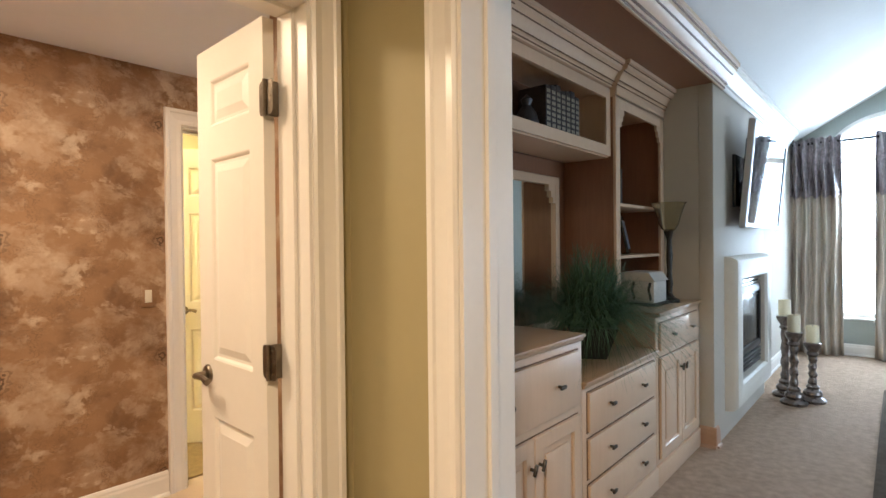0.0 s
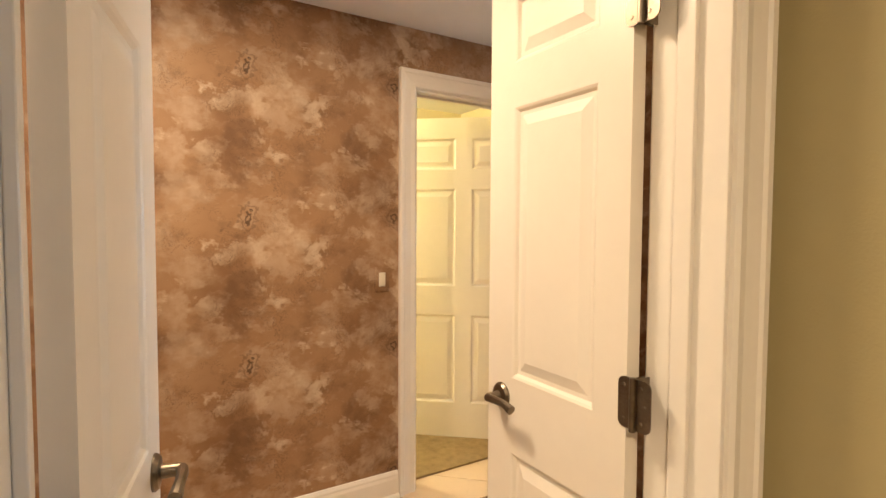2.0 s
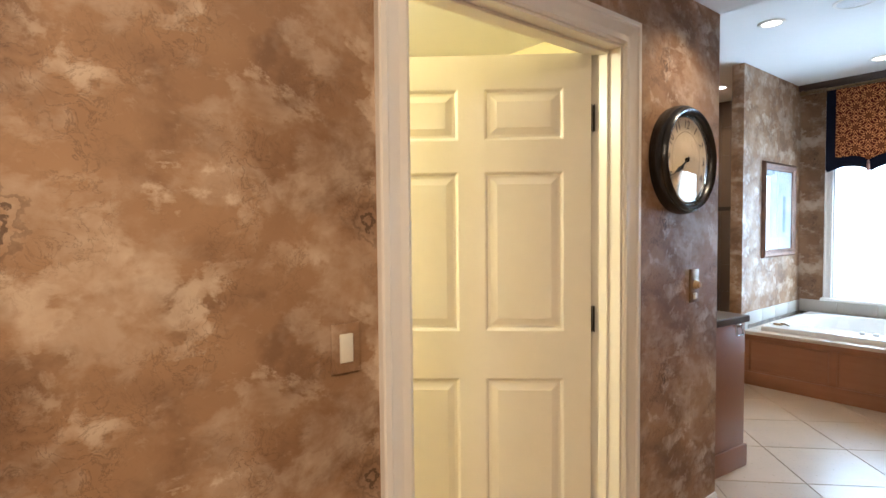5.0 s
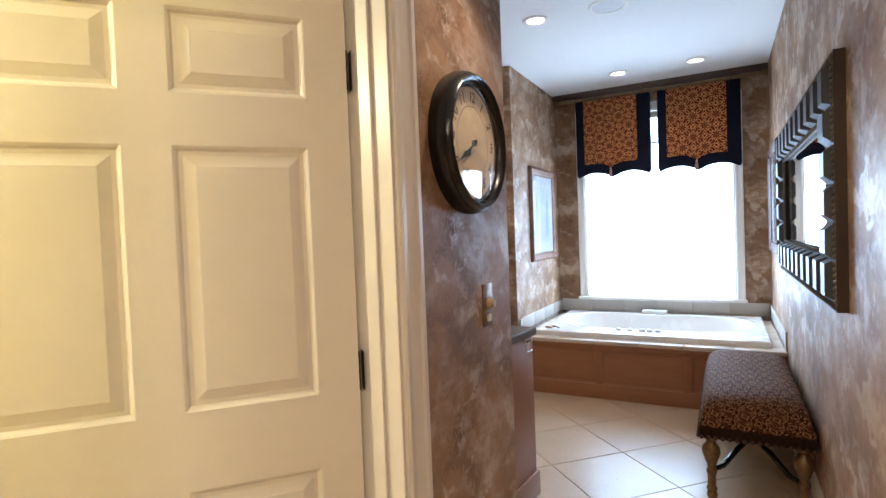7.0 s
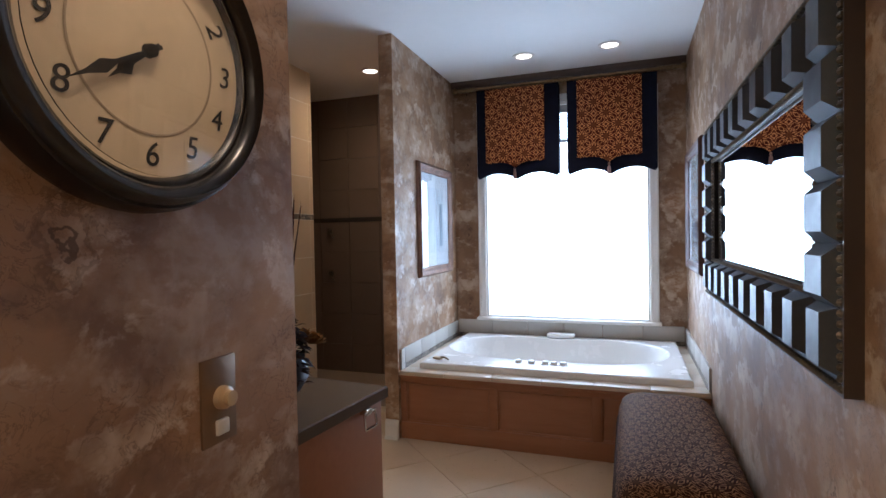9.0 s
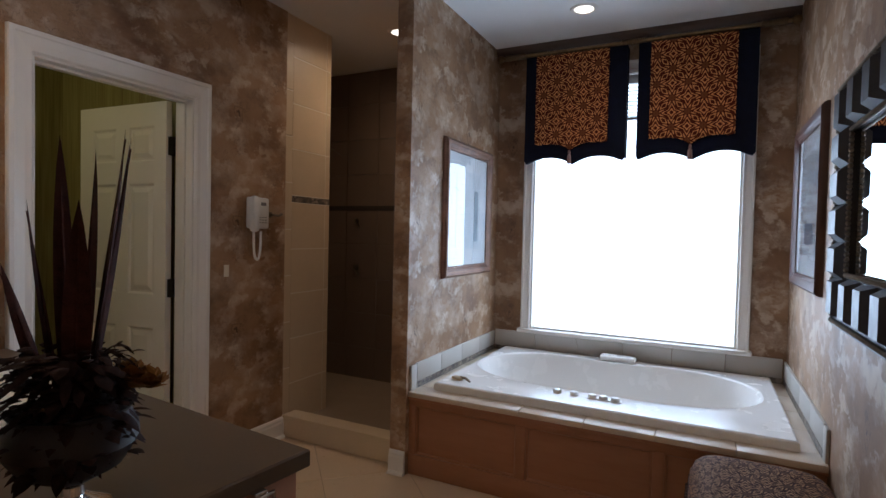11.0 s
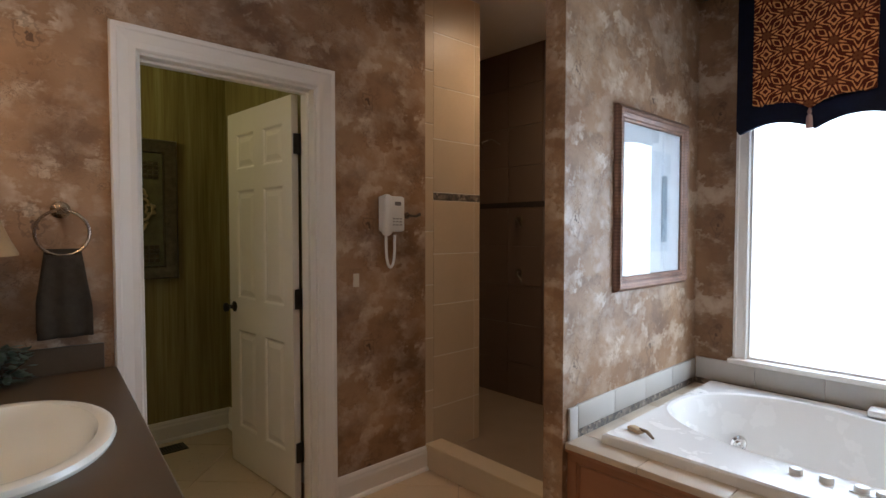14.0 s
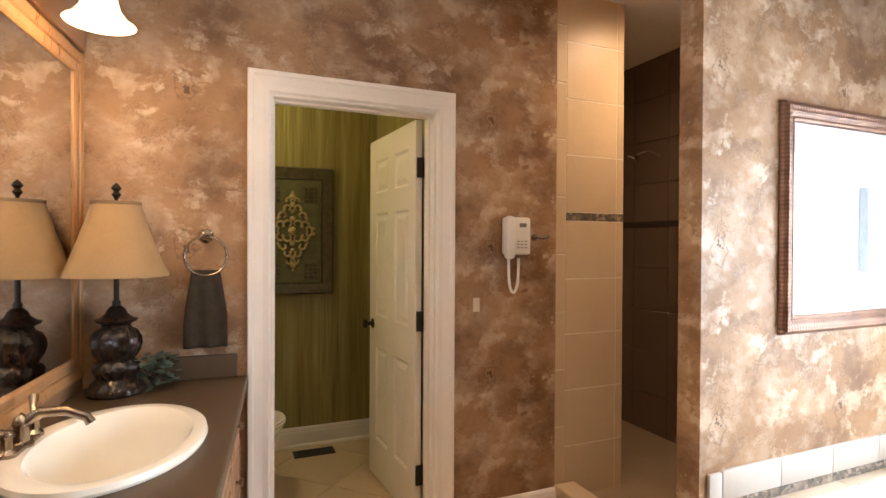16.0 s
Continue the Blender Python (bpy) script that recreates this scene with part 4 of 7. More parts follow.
# ---- big wall mirror with faceted blocks ----
wm_y0, wm_y1, wm_z0, wm_z1, WX = 3.14, 5.09, 1.06, 1.94, -1.96
big = thing("wall_mirror", (WX, 4.145, wm_z0), "large rectangular mirror in a black frame of faceted blocks", "mirror")
PM = lambda u, v, w: (WX - w, u, v)
part("backboard", rim(bmesh.new(), wm_y0 + 0.19, wm_y1 - 0.19, wm_z0 + 0.19, wm_z1 - 0.19, [(0, 0), (0, 0.022), (0.17, 0.026), (0.19, 0.030), (0.19, 0)], PM), plain("black_board", (0.014, 0.010, 0.009), 0.6, vary=0.3, scale=20, spec=0.3), big, soft=False)
part("looking_glass", box(WX - 0.012, WX - 0.004, wm_y0 + 0.185, wm_y1 - 0.185, wm_z0 + 0.185, wm_z1 - 0.185), SILVERING, big, soft=False)


def rope(u0, u1, v0, v1, r, pitch, name, w):
    bm = bmesh.new()
    corners = [(u0, v0), (u1, v0), (u1, v1), (u0, v1)]
    for (ua, va), (ub, vb) in zip(corners, corners[1:] + corners[:1]):
        k = int(math.hypot(ub - ua, vb - va) / pitch)
        for i in range(k):
            t = i / k
            c = PM(ua + (ub - ua) * t, va + (vb - va) * t, w)
            lathe(bm, [(0, -r), (r * 0.75, -r * 0.65), (r, 0), (r * 0.75, r * 0.65), (0, r)], 6, c)
    part(name, bm, PEWTER, big, "beaded metal edging")


rope(wm_y0 + 0.006, wm_y1 - 0.006, wm_z0 + 0.006, wm_z1 - 0.006, 0.010, 0.022, "outer_beading", 0.034)
rope(wm_y0 + 0.185, wm_y1 - 0.185, wm_z0 + 0.185, wm_z1 - 0.185, 0.010, 0.018, "inner_beading", 0.027)
part("side_board", rim(bmesh.new(), wm_y0 - 0.001, wm_y1 + 0.001, wm_z0 - 0.001, wm_z1 + 0.001, [(0, 0), (0, 0.035), (0.008, 0.035), (0.008, 0)], PM), plain("umber_edge", (0.040, 0.023, 0.015), 0.45), big, soft=False)
# paler copy of the blocks' black: window light on the slopes, put into colour
FACET = plain("window_lit_slope", (0.045, 0.045, 0.050), 0.55, 0.0, 0.15, 25, spec=0.35)
block_bm = bmesh.new()
base_q, top_q = [(-0.072, -0.075), (0.072, -0.075), (0.072, 0.075), (-0.072, 0.075)], [(-0.042, -0.058), (0.042, -0.058), (0.042, 0.058), (-0.042, 0.058)]
lo, hi = [block_bm.verts.new((0, u, v)) for u, v in base_q], [block_bm.verts.new((-0.036, u, v)) for u, v in top_q]
block_bm.faces.new(hi)
for i in range(4):
    block_bm.faces.new((lo[i], lo[(i + 1) % 4], hi[(i + 1) % 4], hi[i]))
block_me = bpy.data.meshes.new("block")
bmesh.ops.recalc_face_normals(block_bm, faces=block_bm.faces)
block_bm.to_mesh(block_me)
block_bm.free()
block_me.materials.append(FACET)
block_me.materials.append(plain("satin_black", (0.012, 0.010, 0.009), 0.42, vary=0.3, scale=20))
block_me.polygons[0].material_index = 1
spots = []
for i in range(10):
    for z in (wm_z0 + 0.098, wm_z1 - 0.098):
        spots.append((wm_y0 + 0.098 + i * (wm_y1 - wm_y0 - 0.196) / 9, z, 0))
for i in range(1, 5):
    for y in (wm_y0 + 0.098, wm_y1 - 0.098):
        spots.append((y, wm_z0 + 0.098 + i * (wm_z1 - wm_z0 - 0.196) / 5, 90))
for y, z, turn in spots:
    o = new("block", block_me)
    o.parent = big
    o.matrix_parent_inverse = wm(big).inverted()
    o.matrix_basis = pose(WX - 0.024, y, z, turn, 0, 0)

# ---- bench ----
bench = thing("bench", (-2.21, 4.42, 0), "upholstered bench in brown scrolled tapestry on turned gilt legs", "bench")
BX0, BX1, BY0, BY1 = -2.465, -1.972, 3.76, 5.07


def cushion(u, v):
    x, y = 2 * u - 1, 2 * v - 1
    e = (1 - abs(x) ** 5) ** 0.5 * (1 - abs(y) ** 8) ** 0.5 if max(abs(x), abs(y)) < 1 else 0
    return ((BX0 + BX1) / 2 + x * (BX1 - BX0) / 2 * (1 - 0.03 * (1 - e)), (BY0 + BY1) / 2 + y * (BY1 - BY0) / 2 * (1 - 0.015 * (1 - e)), 0.40 + 0.125 * e + 0.004 * noise.noise((x * 3, y * 5, 0)))


bm = bmesh.new()
grid_surface(bm, 22, 40, cushion)
bx(bm, BX0 + 0.006, BX1 - 0.006, BY0 + 0.008, BY1 - 0.008, 0.372, 0.402, 0.006)
part("cushion", bm, BENCH_CLOTH, bench)
part("skirt", box(BX0 + 0.002, BX1 - 0.006, BY0 + 0.004, BY1 - 0.006, 0.318, 0.374, 0.006), plain("dark_brown_gimp", (0.030, 0.014, 0.009), 0.9, vary=0.5, scale=60, bump=0.8, bscale=260, spec=0.1), bench, "dark brown fringed skirt")
bm = bmesh.new()
for ya, yb, xa, xb in ((BY0, BY0, BX0, BX1), (BY1, BY1, BX0, BX1), (BY0, BY1, BX0, BX0), (BY0, BY1, BX1, BX1)):
    L = math.hypot(xb - xa, yb - ya)
    for i in range(int(L / 0.03)):
        t = (i + 0.5) / int(L / 0.03)
        lathe(bm, [(0, -0.011), (0.008, -0.007), (0.010, 0), (0.008, 0.007), (0, 0.011)], 6, (xa + (xb - xa) * t, ya + (yb - ya) * t, 0.325))
part("ball_fringe", bm, plain("brown_fringe", (0.07, 0.035, 0.02), 0.9), bench, "brown ball fringe")
LEG = [(0.0, 0), (0.022, 0.0), (0.026, 0.012), (0.020, 0.03), (0.026, 0.045), (0.018, 0.06), (0.019, 0.12), (0.024, 0.125), (0.024, 0.14), (0.018, 0.145), (0.020, 0.165), (0.030, 0.19), (0.042, 0.225), (0.040, 0.255), (0.026, 0.275), (0.020, 0.285), (0.030, 0.295), (0.028, 0.305), (0.022, 0.310), (0.026, 0.318), (0, 0.319)]
for x in (BX0 + 0.055, BX1 - 0.05):
    for y in (BY0 + 0.07, BY1 - 0.07):
        part("leg", lathe(bmesh.new(), LEG, 18, (x, y, 0)), GOLD, bench, "turned gilt leg")
for x, s in ((BX0 + 0.055, 1), (BX1 - 0.05, -1)):
    for y, q in ((BY0 + 0.07, 1), (BY1 - 0.07, -1)):
        mid = ((BX0 + BX1) / 2, y + q * 0.34, 0.215)
        part("stretcher", tube(bmesh.new(), [(x, y, 0.135), (x + s * 0.05, y + q * 0.10, 0.125), (x + s * 0.12, y + q * 0.24, 0.17), mid], [0.012, 0.014, 0.014, 0.012], 8), BLACK, bench, "curved black stretcher")
part("stretcher_bar", tube(bmesh.new(), [((BX0 + BX1) / 2, BY0 + 0.41, 0.215), ((BX0 + BX1) / 2, BY1 - 0.41, 0.215)], 0.014, 8), BLACK, bench)

# ---- clock ----
CLK = pose(-3.06, 2.425, 1.655) @ Matrix(((0, 0, 1, 0), (1, 0, 0, 0), (0, 1, 0, 0), (0, 0, 0, 1)))
FACE = CLK @ pose(0, 0, 0.026)
clock = thing("wall_clock", (-3.06, 2.425, 1.655), "round black wall clock with a cream numbered dial", "clock")
bm = lathe(bmesh.new(), [(0.166, 0.036), (0.172, 0.038), (0.175, 0.046), (0.180, 0.050), (0.184, 0.050), (0.187, 0.060), (0.194, 0.068), (0.202, 0.071), (0.208, 0.064), (0.212, 0.052), (0.216, 0.050), (0.221, 0.036), (0.222, 0.018), (0.218, 0.0), (0.166, 0.0), (0.166, 0.036)], 72, m=CLK)
part("case", bm, plain("worn_black_case", (0.009, 0.007, 0.006), 0.26, vary=0.4, scale=25), clock)
part("dial", lathe(bmesh.new(), [(0, 0.012), (0.172, 0.012), (0.172, 0.010), (0, 0.010)], 64, m=FACE), plain("aged_cream_dial", (0.62, 0.50, 0.33), 0.6, vary=0.10, scale=14), clock)
part("chapter_ring", lathe(bmesh.new(), [(0.112, 0.0125), (0.114, 0.0130), (0.116, 0.0125), (0.112, 0.0125)], 64, m=FACE), plain("faded_ink", (0.34, 0.26, 0.17), 0.7), clock)
INK = plain("black_ink", (0.02, 0.016, 0.012), 0.6)
for k in range(1, 13):
    a = radians(90 - 30 * k)
    writing(str(k), 0.048, FACE @ pose(0.142 * math.cos(a), 0.142 * math.sin(a), 0.0128, 0, 0, math.degrees(a) - 90 if k in (10, 11, 12, 1, 2) else 0), INK, clock)
for name, hours, length, wide in (("hour_hand", 7.67, 0.082, 0.012), ("minute_hand", 8.0, 0.138, 0.009)):
    bm = bmesh.new()
    rot = FACE @ pose(0, 0, 0.015 if name[0] == "h" else 0.018, 0, 0, -30 * hours)
    prism(bm, [(-0.003, -0.02), (0.003, -0.02), (0.003, length * 0.45), (wide, length * 0.6), (0.003, length * 0.78), (0, length), (-0.003, length * 0.78), (-wide, length * 0.6), (-0.003, length * 0.45)], "z", 0, 0.0015)
    bmesh.ops.transform(bm, matrix=rot, verts=bm.verts)
    part(name, bm, INK, clock, soft=False)
part("hub", lathe(bmesh.new(), [(0, 0.024), (0.009, 0.022), (0.010, 0.012), (0, 0.012)], 16, m=FACE), BLACK, clock)
cg = part("crystal", lathe(bmesh.new(), [(0, 0.036), (0.09, 0.034), (0.172, 0.028), (0.172, 0.026), (0.09, 0.032), (0, 0.034)], 48, m=FACE), GLASS, clock)
cg.visible_shadow = False


# ---- switches, hair dryer, towel ring ----
def switch_plate(name, x, y, z, w, h, label, knob):
    s = thing(name, (x, y, z), label, "switch")
    part("plate", box(x, x + 0.006, y - w / 2, y + w / 2, z - h / 2, z + h / 2, 0.002), PAPER if knob == "rocker" else plain("bronze_plate", (0.24, 0.155, 0.085), 0.4, 0.5), s)
    if knob == "rocker":
        part("rocker", box(x + 0.004, x + 0.011, y - 0.017, y + 0.017, z - 0.034, z + 0.034, 0.002), PLASTIC, s, "ivory rocker")
    else:
        part("dimmer_knob", lathe(bmesh.new(), [(0.020, 0), (0.019, 0.012), (0.013, 0.016), (0.013, 0.024), (0, 0.025)], 18, m=pose(x + 0.005, y + 0.004, z + 0.004, 0, 90, 0)), plain("tan_knob", (0.50, 0.36, 0.2), 0.35), s)
        part("rocker", box(x + 0.004, x + 0.012, y - 0.012, y + 0.016, z - 0.058, z - 0.032, 0.003), PLASTIC, s)
    return s


switch_plate("light_switch", -3.06, 0.880, 1.105, 0.075, 0.118, "ivory rocker switch on a wallpapered plate", "rocker")
switch_plate("light_switch", -4.89, 4.765, 1.12, 0.075, 0.118, "ivory rocker switch on a wallpapered plate", "rocker")
switch_plate("dimmer_switch", -3.06, 2.575, 1.125, 0.078, 0.145, "bronze dimmer plate with a tan knob", "dimmer")

dryer = thing("hair_dryer", (-4.89, 4.975, 1.36), "white wall-mounted hair dryer with a looped cord", "hair dryer")
part("cradle", box(-4.89, -4.845, 4.905, 5.055, 1.365, 1.555, 0.014), WHITE_PLASTIC, dryer)
bm = bmesh.new()
bx(bm, -4.850, -4.805, 4.893, 4.945, 1.345, 1.560, 0.018)
part("handset", bm, WHITE_PLASTIC, dryer)
bm = bmesh.new()
for i in range(3):
    for j in range(3):
        bx(bm, -4.846, -4.842, 4.972 + i * 0.022, 4.984 + i * 0.022, 1.40 + j * 0.016, 1.405 + j * 0.016)
part("vent", bm, plain("grey_plastic", (0.25, 0.25, 0.25), 0.5), dryer)
part("badge", box(-4.846, -4.843, 4.985, 5.025, 1.505, 1.525), plain("grey_badge", (0.2, 0.2, 0.21), 0.5), dryer)
pts = [(-4.83, 4.915 + 0.028 * (1 - math.cos(math.pi * i / 12)), 1.35 - (0.17 * math.sin(math.pi * i / 12) ** 0.55)) for i in range(13)]
part("cord", tube(bmesh.new(), pts, 0.0075, 8), WHITE_PLASTIC, dryer, "white looped cord")
hook = thing("robe_hook", (-4.89, 5.10, 1.455), "small pewter robe hook", "hook")
bm = bmesh.new()
lathe(bm, [(0.018, 0), (0.018, 0.006), (0.008, 0.010), (0.007, 0.03), (0, 0.031)], 14, m=pose(-4.89, 5.10, 1.455, 0, 90, 0))
tube(bm, [(-4.862, 5.10, 1.455), (-4.845, 5.13, 1.45), (-4.84, 5.155, 1.462)], [0.006, 0.006, 0.009], 8)
part("hook_arm", bm, PEWTER, hook)

ring = thing("towel_ring", (-4.89, 3.548, 1.44), "round nickel towel ring on the wallpapered wall", "towel ring")
part("rose", lathe(bmesh.new(), [(0.03, 0), (0.03, 0.006), (0.02, 0.016), (0.012, 0.02), (0.012, 0.04), (0.016, 0.05), (0, 0.055)], 20, m=pose(-4.89, 3.548, 1.445, 0, 90, 0)), NICKEL, ring)
part("hoop", tube(bmesh.new(), [(-4.845, 3.548 + 0.078 * math.sin(2 * math.pi * i / 36), 1.365 + 0.078 * math.cos(2 * math.pi * i / 36)) for i in range(36)], 0.0055, 8, True), NICKEL, ring)
towel = thing("hand_towel", (-4.84, 3.548, 1.0), "dark grey-brown hand towel folded through the ring", "towel")


def drape(side):
    def f(u, v):
        wdt = 0.052 + 0.026 * min(1, (1 - v) * 1.6)
        y = (2 * u - 1) * wdt
        z = 1.005 + 0.285 * v + (0.02 if side < 0 else 0)
        x = -4.842 + side * 0.016 * (0.5 + 0.5 * (1 - v)) + 0.006 * math.sin(u * 13 + 1.5 * v) * (1.2 - v)
        return (x, 3.548 + y, z)
    return f


bm = bmesh.new()
for s in (1, -1):
    grid_surface(bm, 18, 14, drape(s))
t_ob = part("cloth", bm, plain("grey_brown_terry", (0.050, 0.040, 0.030), 0.95, vary=0.25, scale=40, bump=0.9, bscale=400, spec=0.1), towel)
thicken(t_ob, 0.008)

# ---- recessed lights, speaker ----
LENS = glowing("lamp_lens", (1, 0.86, 0.68), 9)
for x, y in ((-3.15, 5.945), (-2.515, 5.945), (-3.41, 4.355), (-4.4, 5.815)):
    r = thing("recessed_light", (x, y, 2.77), "white recessed ceiling light, lit", "ceiling light", "recessed lights in the bathroom ceiling")
    part("trim_ring", lathe(bmesh.new(), [(0.058, -0.002), (0.060, -0.008), (0.082, -0.006), (0.086, 0.0), (0.058, 0.0), (0.058, -0.002)], 32, (x, y, 2.77)), TRIM, r)
    part("lens", lathe(bmesh.new(), [(0, -0.0035), (0.056, -0.003), (0.056, 0.0), (0, 0.0)], 32, (x, y, 2.77)), LENS, r, "glowing lens")
spk = thing("ceiling_speaker", (-2.95, 4.39, 2.77), "round white ceiling speaker", "speaker")
part("rim", lathe(bmesh.new(), [(0.098, 0), (0.100, -0.006), (0.116, -0.005), (0.12, 0), (0.098, 0)], 36, (-2.95, 4.39, 2.77)), TRIM, spk)
part("grille", lathe(bmesh.new(), [(0, -0.005), (0.098, -0.003), (0.098, 0), (0, 0)], 36, (-2.95, 4.39, 2.77)), plain("white_grille", (0.7, 0.7, 0.7), 0.6, bump=0.8, bscale=600), spk)

# ---- vanity ----
VWOOD = wood("tan_painted_vanity", (0.315, 0.165, 0.085), (0.37, 0.205, 0.115), (14, 14, 1), 0.36)


def vthing(name, x, y, z, label, category, group=""):
    p = VAN @ Vector((x, y, z))
    return thing(name, p, label, category, group, VAN_TURN)


def vpart(name, bm, material, parent, label="", soft=True):
    bmesh.ops.transform(bm, matrix=VAN, verts=bm.verts)
    return part(name, bm, material, parent, label, soft=soft)


def knob(parent, x, z, y=0.03):
    vpart("knob", lathe(bmesh.new(), [(0.007, 0), (0.006, 0.010), (0.013, 0.016), (0.015, 0.022), (0.010, 0.028), (0, 0.029)], 14, m=pose(x, y, z, 90, 0, 0)), NICKEL, parent)


def vanity_unit(x0, x1, kind, group="vanity cabinets"):
    u = vthing("vanity_cabinet", (x0 + x1) / 2, 0.3, 0, "tan painted vanity cabinet with " + ("drawers" if kind == "drawers" else "doors") + " and round nickel knobs", "cabinet", group)
    vpart("body", box(x0 + 0.001, x1 - 0.001, 0.05, 0.595, 0.09, 0.70), VWOOD, u, soft=False)
    vpart("top_rail", box(x0 + 0.001, x1 - 0.001, 0.05, 0.07, 0.70, 0.83), VWOOD, u, soft=False)
    vpart("plinth", box(x0 + 0.001, x1 - 0.001, 0.075, 0.595, 0.0, 0.09), VWOOD, u, soft=False)
    if kind == "drawers":
        for z0, z1 in ((0.66, 0.80), (0.39, 0.645), (0.115, 0.375)):
            bm = box(x0 + 0.02, x1 - 0.02, 0.030, 0.050, z0, z1, 0.004)
            rim(bm, x0 + 0.05, x1 - 0.05, z0 + 0.03, z1 - 0.03, [(0, 0), (0.004, 0.005), (0.010, 0.005), (0.014, 0)], lambda a, b, w: (a, 0.030 - w, b))
            d = vpart("drawer_front", bm, VWOOD, u)
            knob(d, (x0 + x1) / 2, (z0 + z1) / 2)
    else:
        xm = (x0 + x1) / 2
        d = vpart("false_front", box(x0 + 0.02, x1 - 0.02, 0.030, 0.050, 0.66, 0.80, 0.004), VWOOD, u)
        for a, b, kx in ((x0 + 0.02, xm - 0.003, xm - 0.03), (xm + 0.003, x1 - 0.02, xm + 0.03)):
            bm = box(a, b, 0.030, 0.050, 0.115, 0.645, 0.004)
            rim(bm, a + 0.055, b - 0.055, 0.175, 0.585, [(0, 0), (0.004, 0.006), (0.012, 0.006), (0.016, 0)], lambda p, q, w: (p, 0.030 - w, q))
            d = vpart("door", bm, VWOOD, u)
            knob(d, kx, 0.60)
    return u


vanity_unit(0.03, 0.66, "drawers")
vanity_unit(0.66, 1.28, "doors")
vanity_unit(1.28, 1.66, "drawers")
end = vthing("vanity_end_panel", 0.02, 0.3, 0, "brown painted end panel of the vanity with a skirting", "panel")
vpart("board", box(0.012, 0.029, 0.028, 0.598, 0.0, 0.83, 0.002), APRON, end)
vpart("skirting", box(-0.004, 0.0115, 0.020, 0.598, 0.0, 0.125, 0.003), APRON, end)
bm = bmesh.new()
tube(bm, [(-0.016, 0.115, 0.825), (-0.016, 0.175, 0.825), (-0.022, 0.178, 0.775), (-0.022, 0.112, 0.775)], 0.005, 8, True)
vpart("ring_pull", bm, CHROME, end, "square chrome ring pull")
vpart("pull_base", box(-0.018, 0.012, 0.13, 0.16, 0.815, 0.836, 0.003), CHROME, end)

counter = vthing("vanity_countertop", 0.83, 0.3, 0.83, "taupe solid-surface vanity countertop with an oval sink hole", "countertop")
SC = (0.962, 0.302)
hole = [(SC[0] + 0.290 * math.cos(2 * math.pi * i / 64), SC[1] + 0.205 * math.sin(2 * math.pi * i / 64)) for i in range(64)]
bm = bmesh.new()
top_ring = plate_with_hole(bm, 0.004, 1.676, 0.004, 0.597, 0.870, hole)
low_ring = plate_with_hole(bm, 0.0, 1.676, 0.0, 0.597, 0.832, hole)
for i in range(64):
    bm.faces.new((top_ring[i], top_ring[(i + 1) % 64], low_ring[(i + 1) % 64], low_ring[i]))
for loop in (((0.004, 0.870), (0.0, 0.866)), ((0.0, 0.866), (0.0, 0.832))):
    (d0, z0), (d1, z1) = loop
    a = [bm.verts.new(p) for p in ((d0, 0.597, z0), (d0, d0, z0), (1.676, d0, z0))]
    b = [bm.verts.new(p) for p in ((d1, 0.597, z1), (d1, d1, z1), (1.676, d1, z1))]
    for i in range(2):
        bm.faces.new((a[i], a[i + 1], b[i + 1], b[i]))
bmesh.ops.remove_doubles(bm, verts=bm.verts, dist=1e-5)
vpart("slab", bm, COUNTER, counter)
vpart("backsplash", box(0.01, 1.676, 0.578, 0.598, 0.870, 0.935, 0.003), VWOOD, counter, "brown backsplash board")
vpart("side_splash", box(1.658, 1.676, 0.04, 0.577, 0.870, 0.965, 0.003), COUNTER, counter)

sink = vthing("sink", SC[0], SC[1], 0.87, "oval white porcelain drop-in sink", "sink")
bm = bmesh.new()
prev = None
for k, z in ((1.06, 0.871), (1.075, 0.880), (1.06, 0.892), (1.00, 0.896), (0.93, 0.893), (0.89, 0.880), (0.84, 0.845), (0.74, 0.79), (0.56, 0.752), (0.30, 0.738), (0.07, 0.735)):
    ringv = [bm.verts.new((SC[0] + 0.300 * k * math.cos(2 * math.pi * i / 64), SC[1] - (0.012 if k < 0.95 else 0) + (0.218 * k - (0.02 if k < 0.95 else 0) * k) * math.sin(2 * math.pi * i / 64), z)) for i in range(64)]
    if prev:
        for i in range(64):
            bm.faces.new((prev[i], prev[(i + 1) % 64], ringv[(i + 1) % 64], ringv[i]))
    prev = ringv
vpart("bowl", bm, PORCELAIN, sink)
vpart("drain", lathe(bmesh.new(), [(0.024, 0.733), (0.024, 0.739), (0.016, 0.742), (0, 0.742)], 18, (SC[0], SC[1] - 0.012, 0)), NICKEL, sink)
# no holes are cut: dark discs give the shade inside them
bm = bmesh.new()
for q in (-0.022, 0, 0.022):
    lathe(bm, [(0.0065, 0), (0.0065, 0.004), (0, 0.0045)], 10, m=pose(SC[0] + q, SC[1] + 0.166, 0.845, 70, 0, 0))
vpart("overflow", bm, DARK, sink, "three dark discs for the shade in the overflow holes")

faucet = vthing("faucet", SC[0], 0.50, 0.893, "aged nickel two-handled basin faucet", "faucet")
fx, fy, fz = SC[0], 0.505, 0.892
bm = bmesh.new()
lathe(bm, [(0.028, 0), (0.028, 0.008), (0.018, 0.015), (0.016, 0.05), (0.020, 0.06), (0.016, 0.075), (0, 0.09)], 18, (fx, fy, fz))
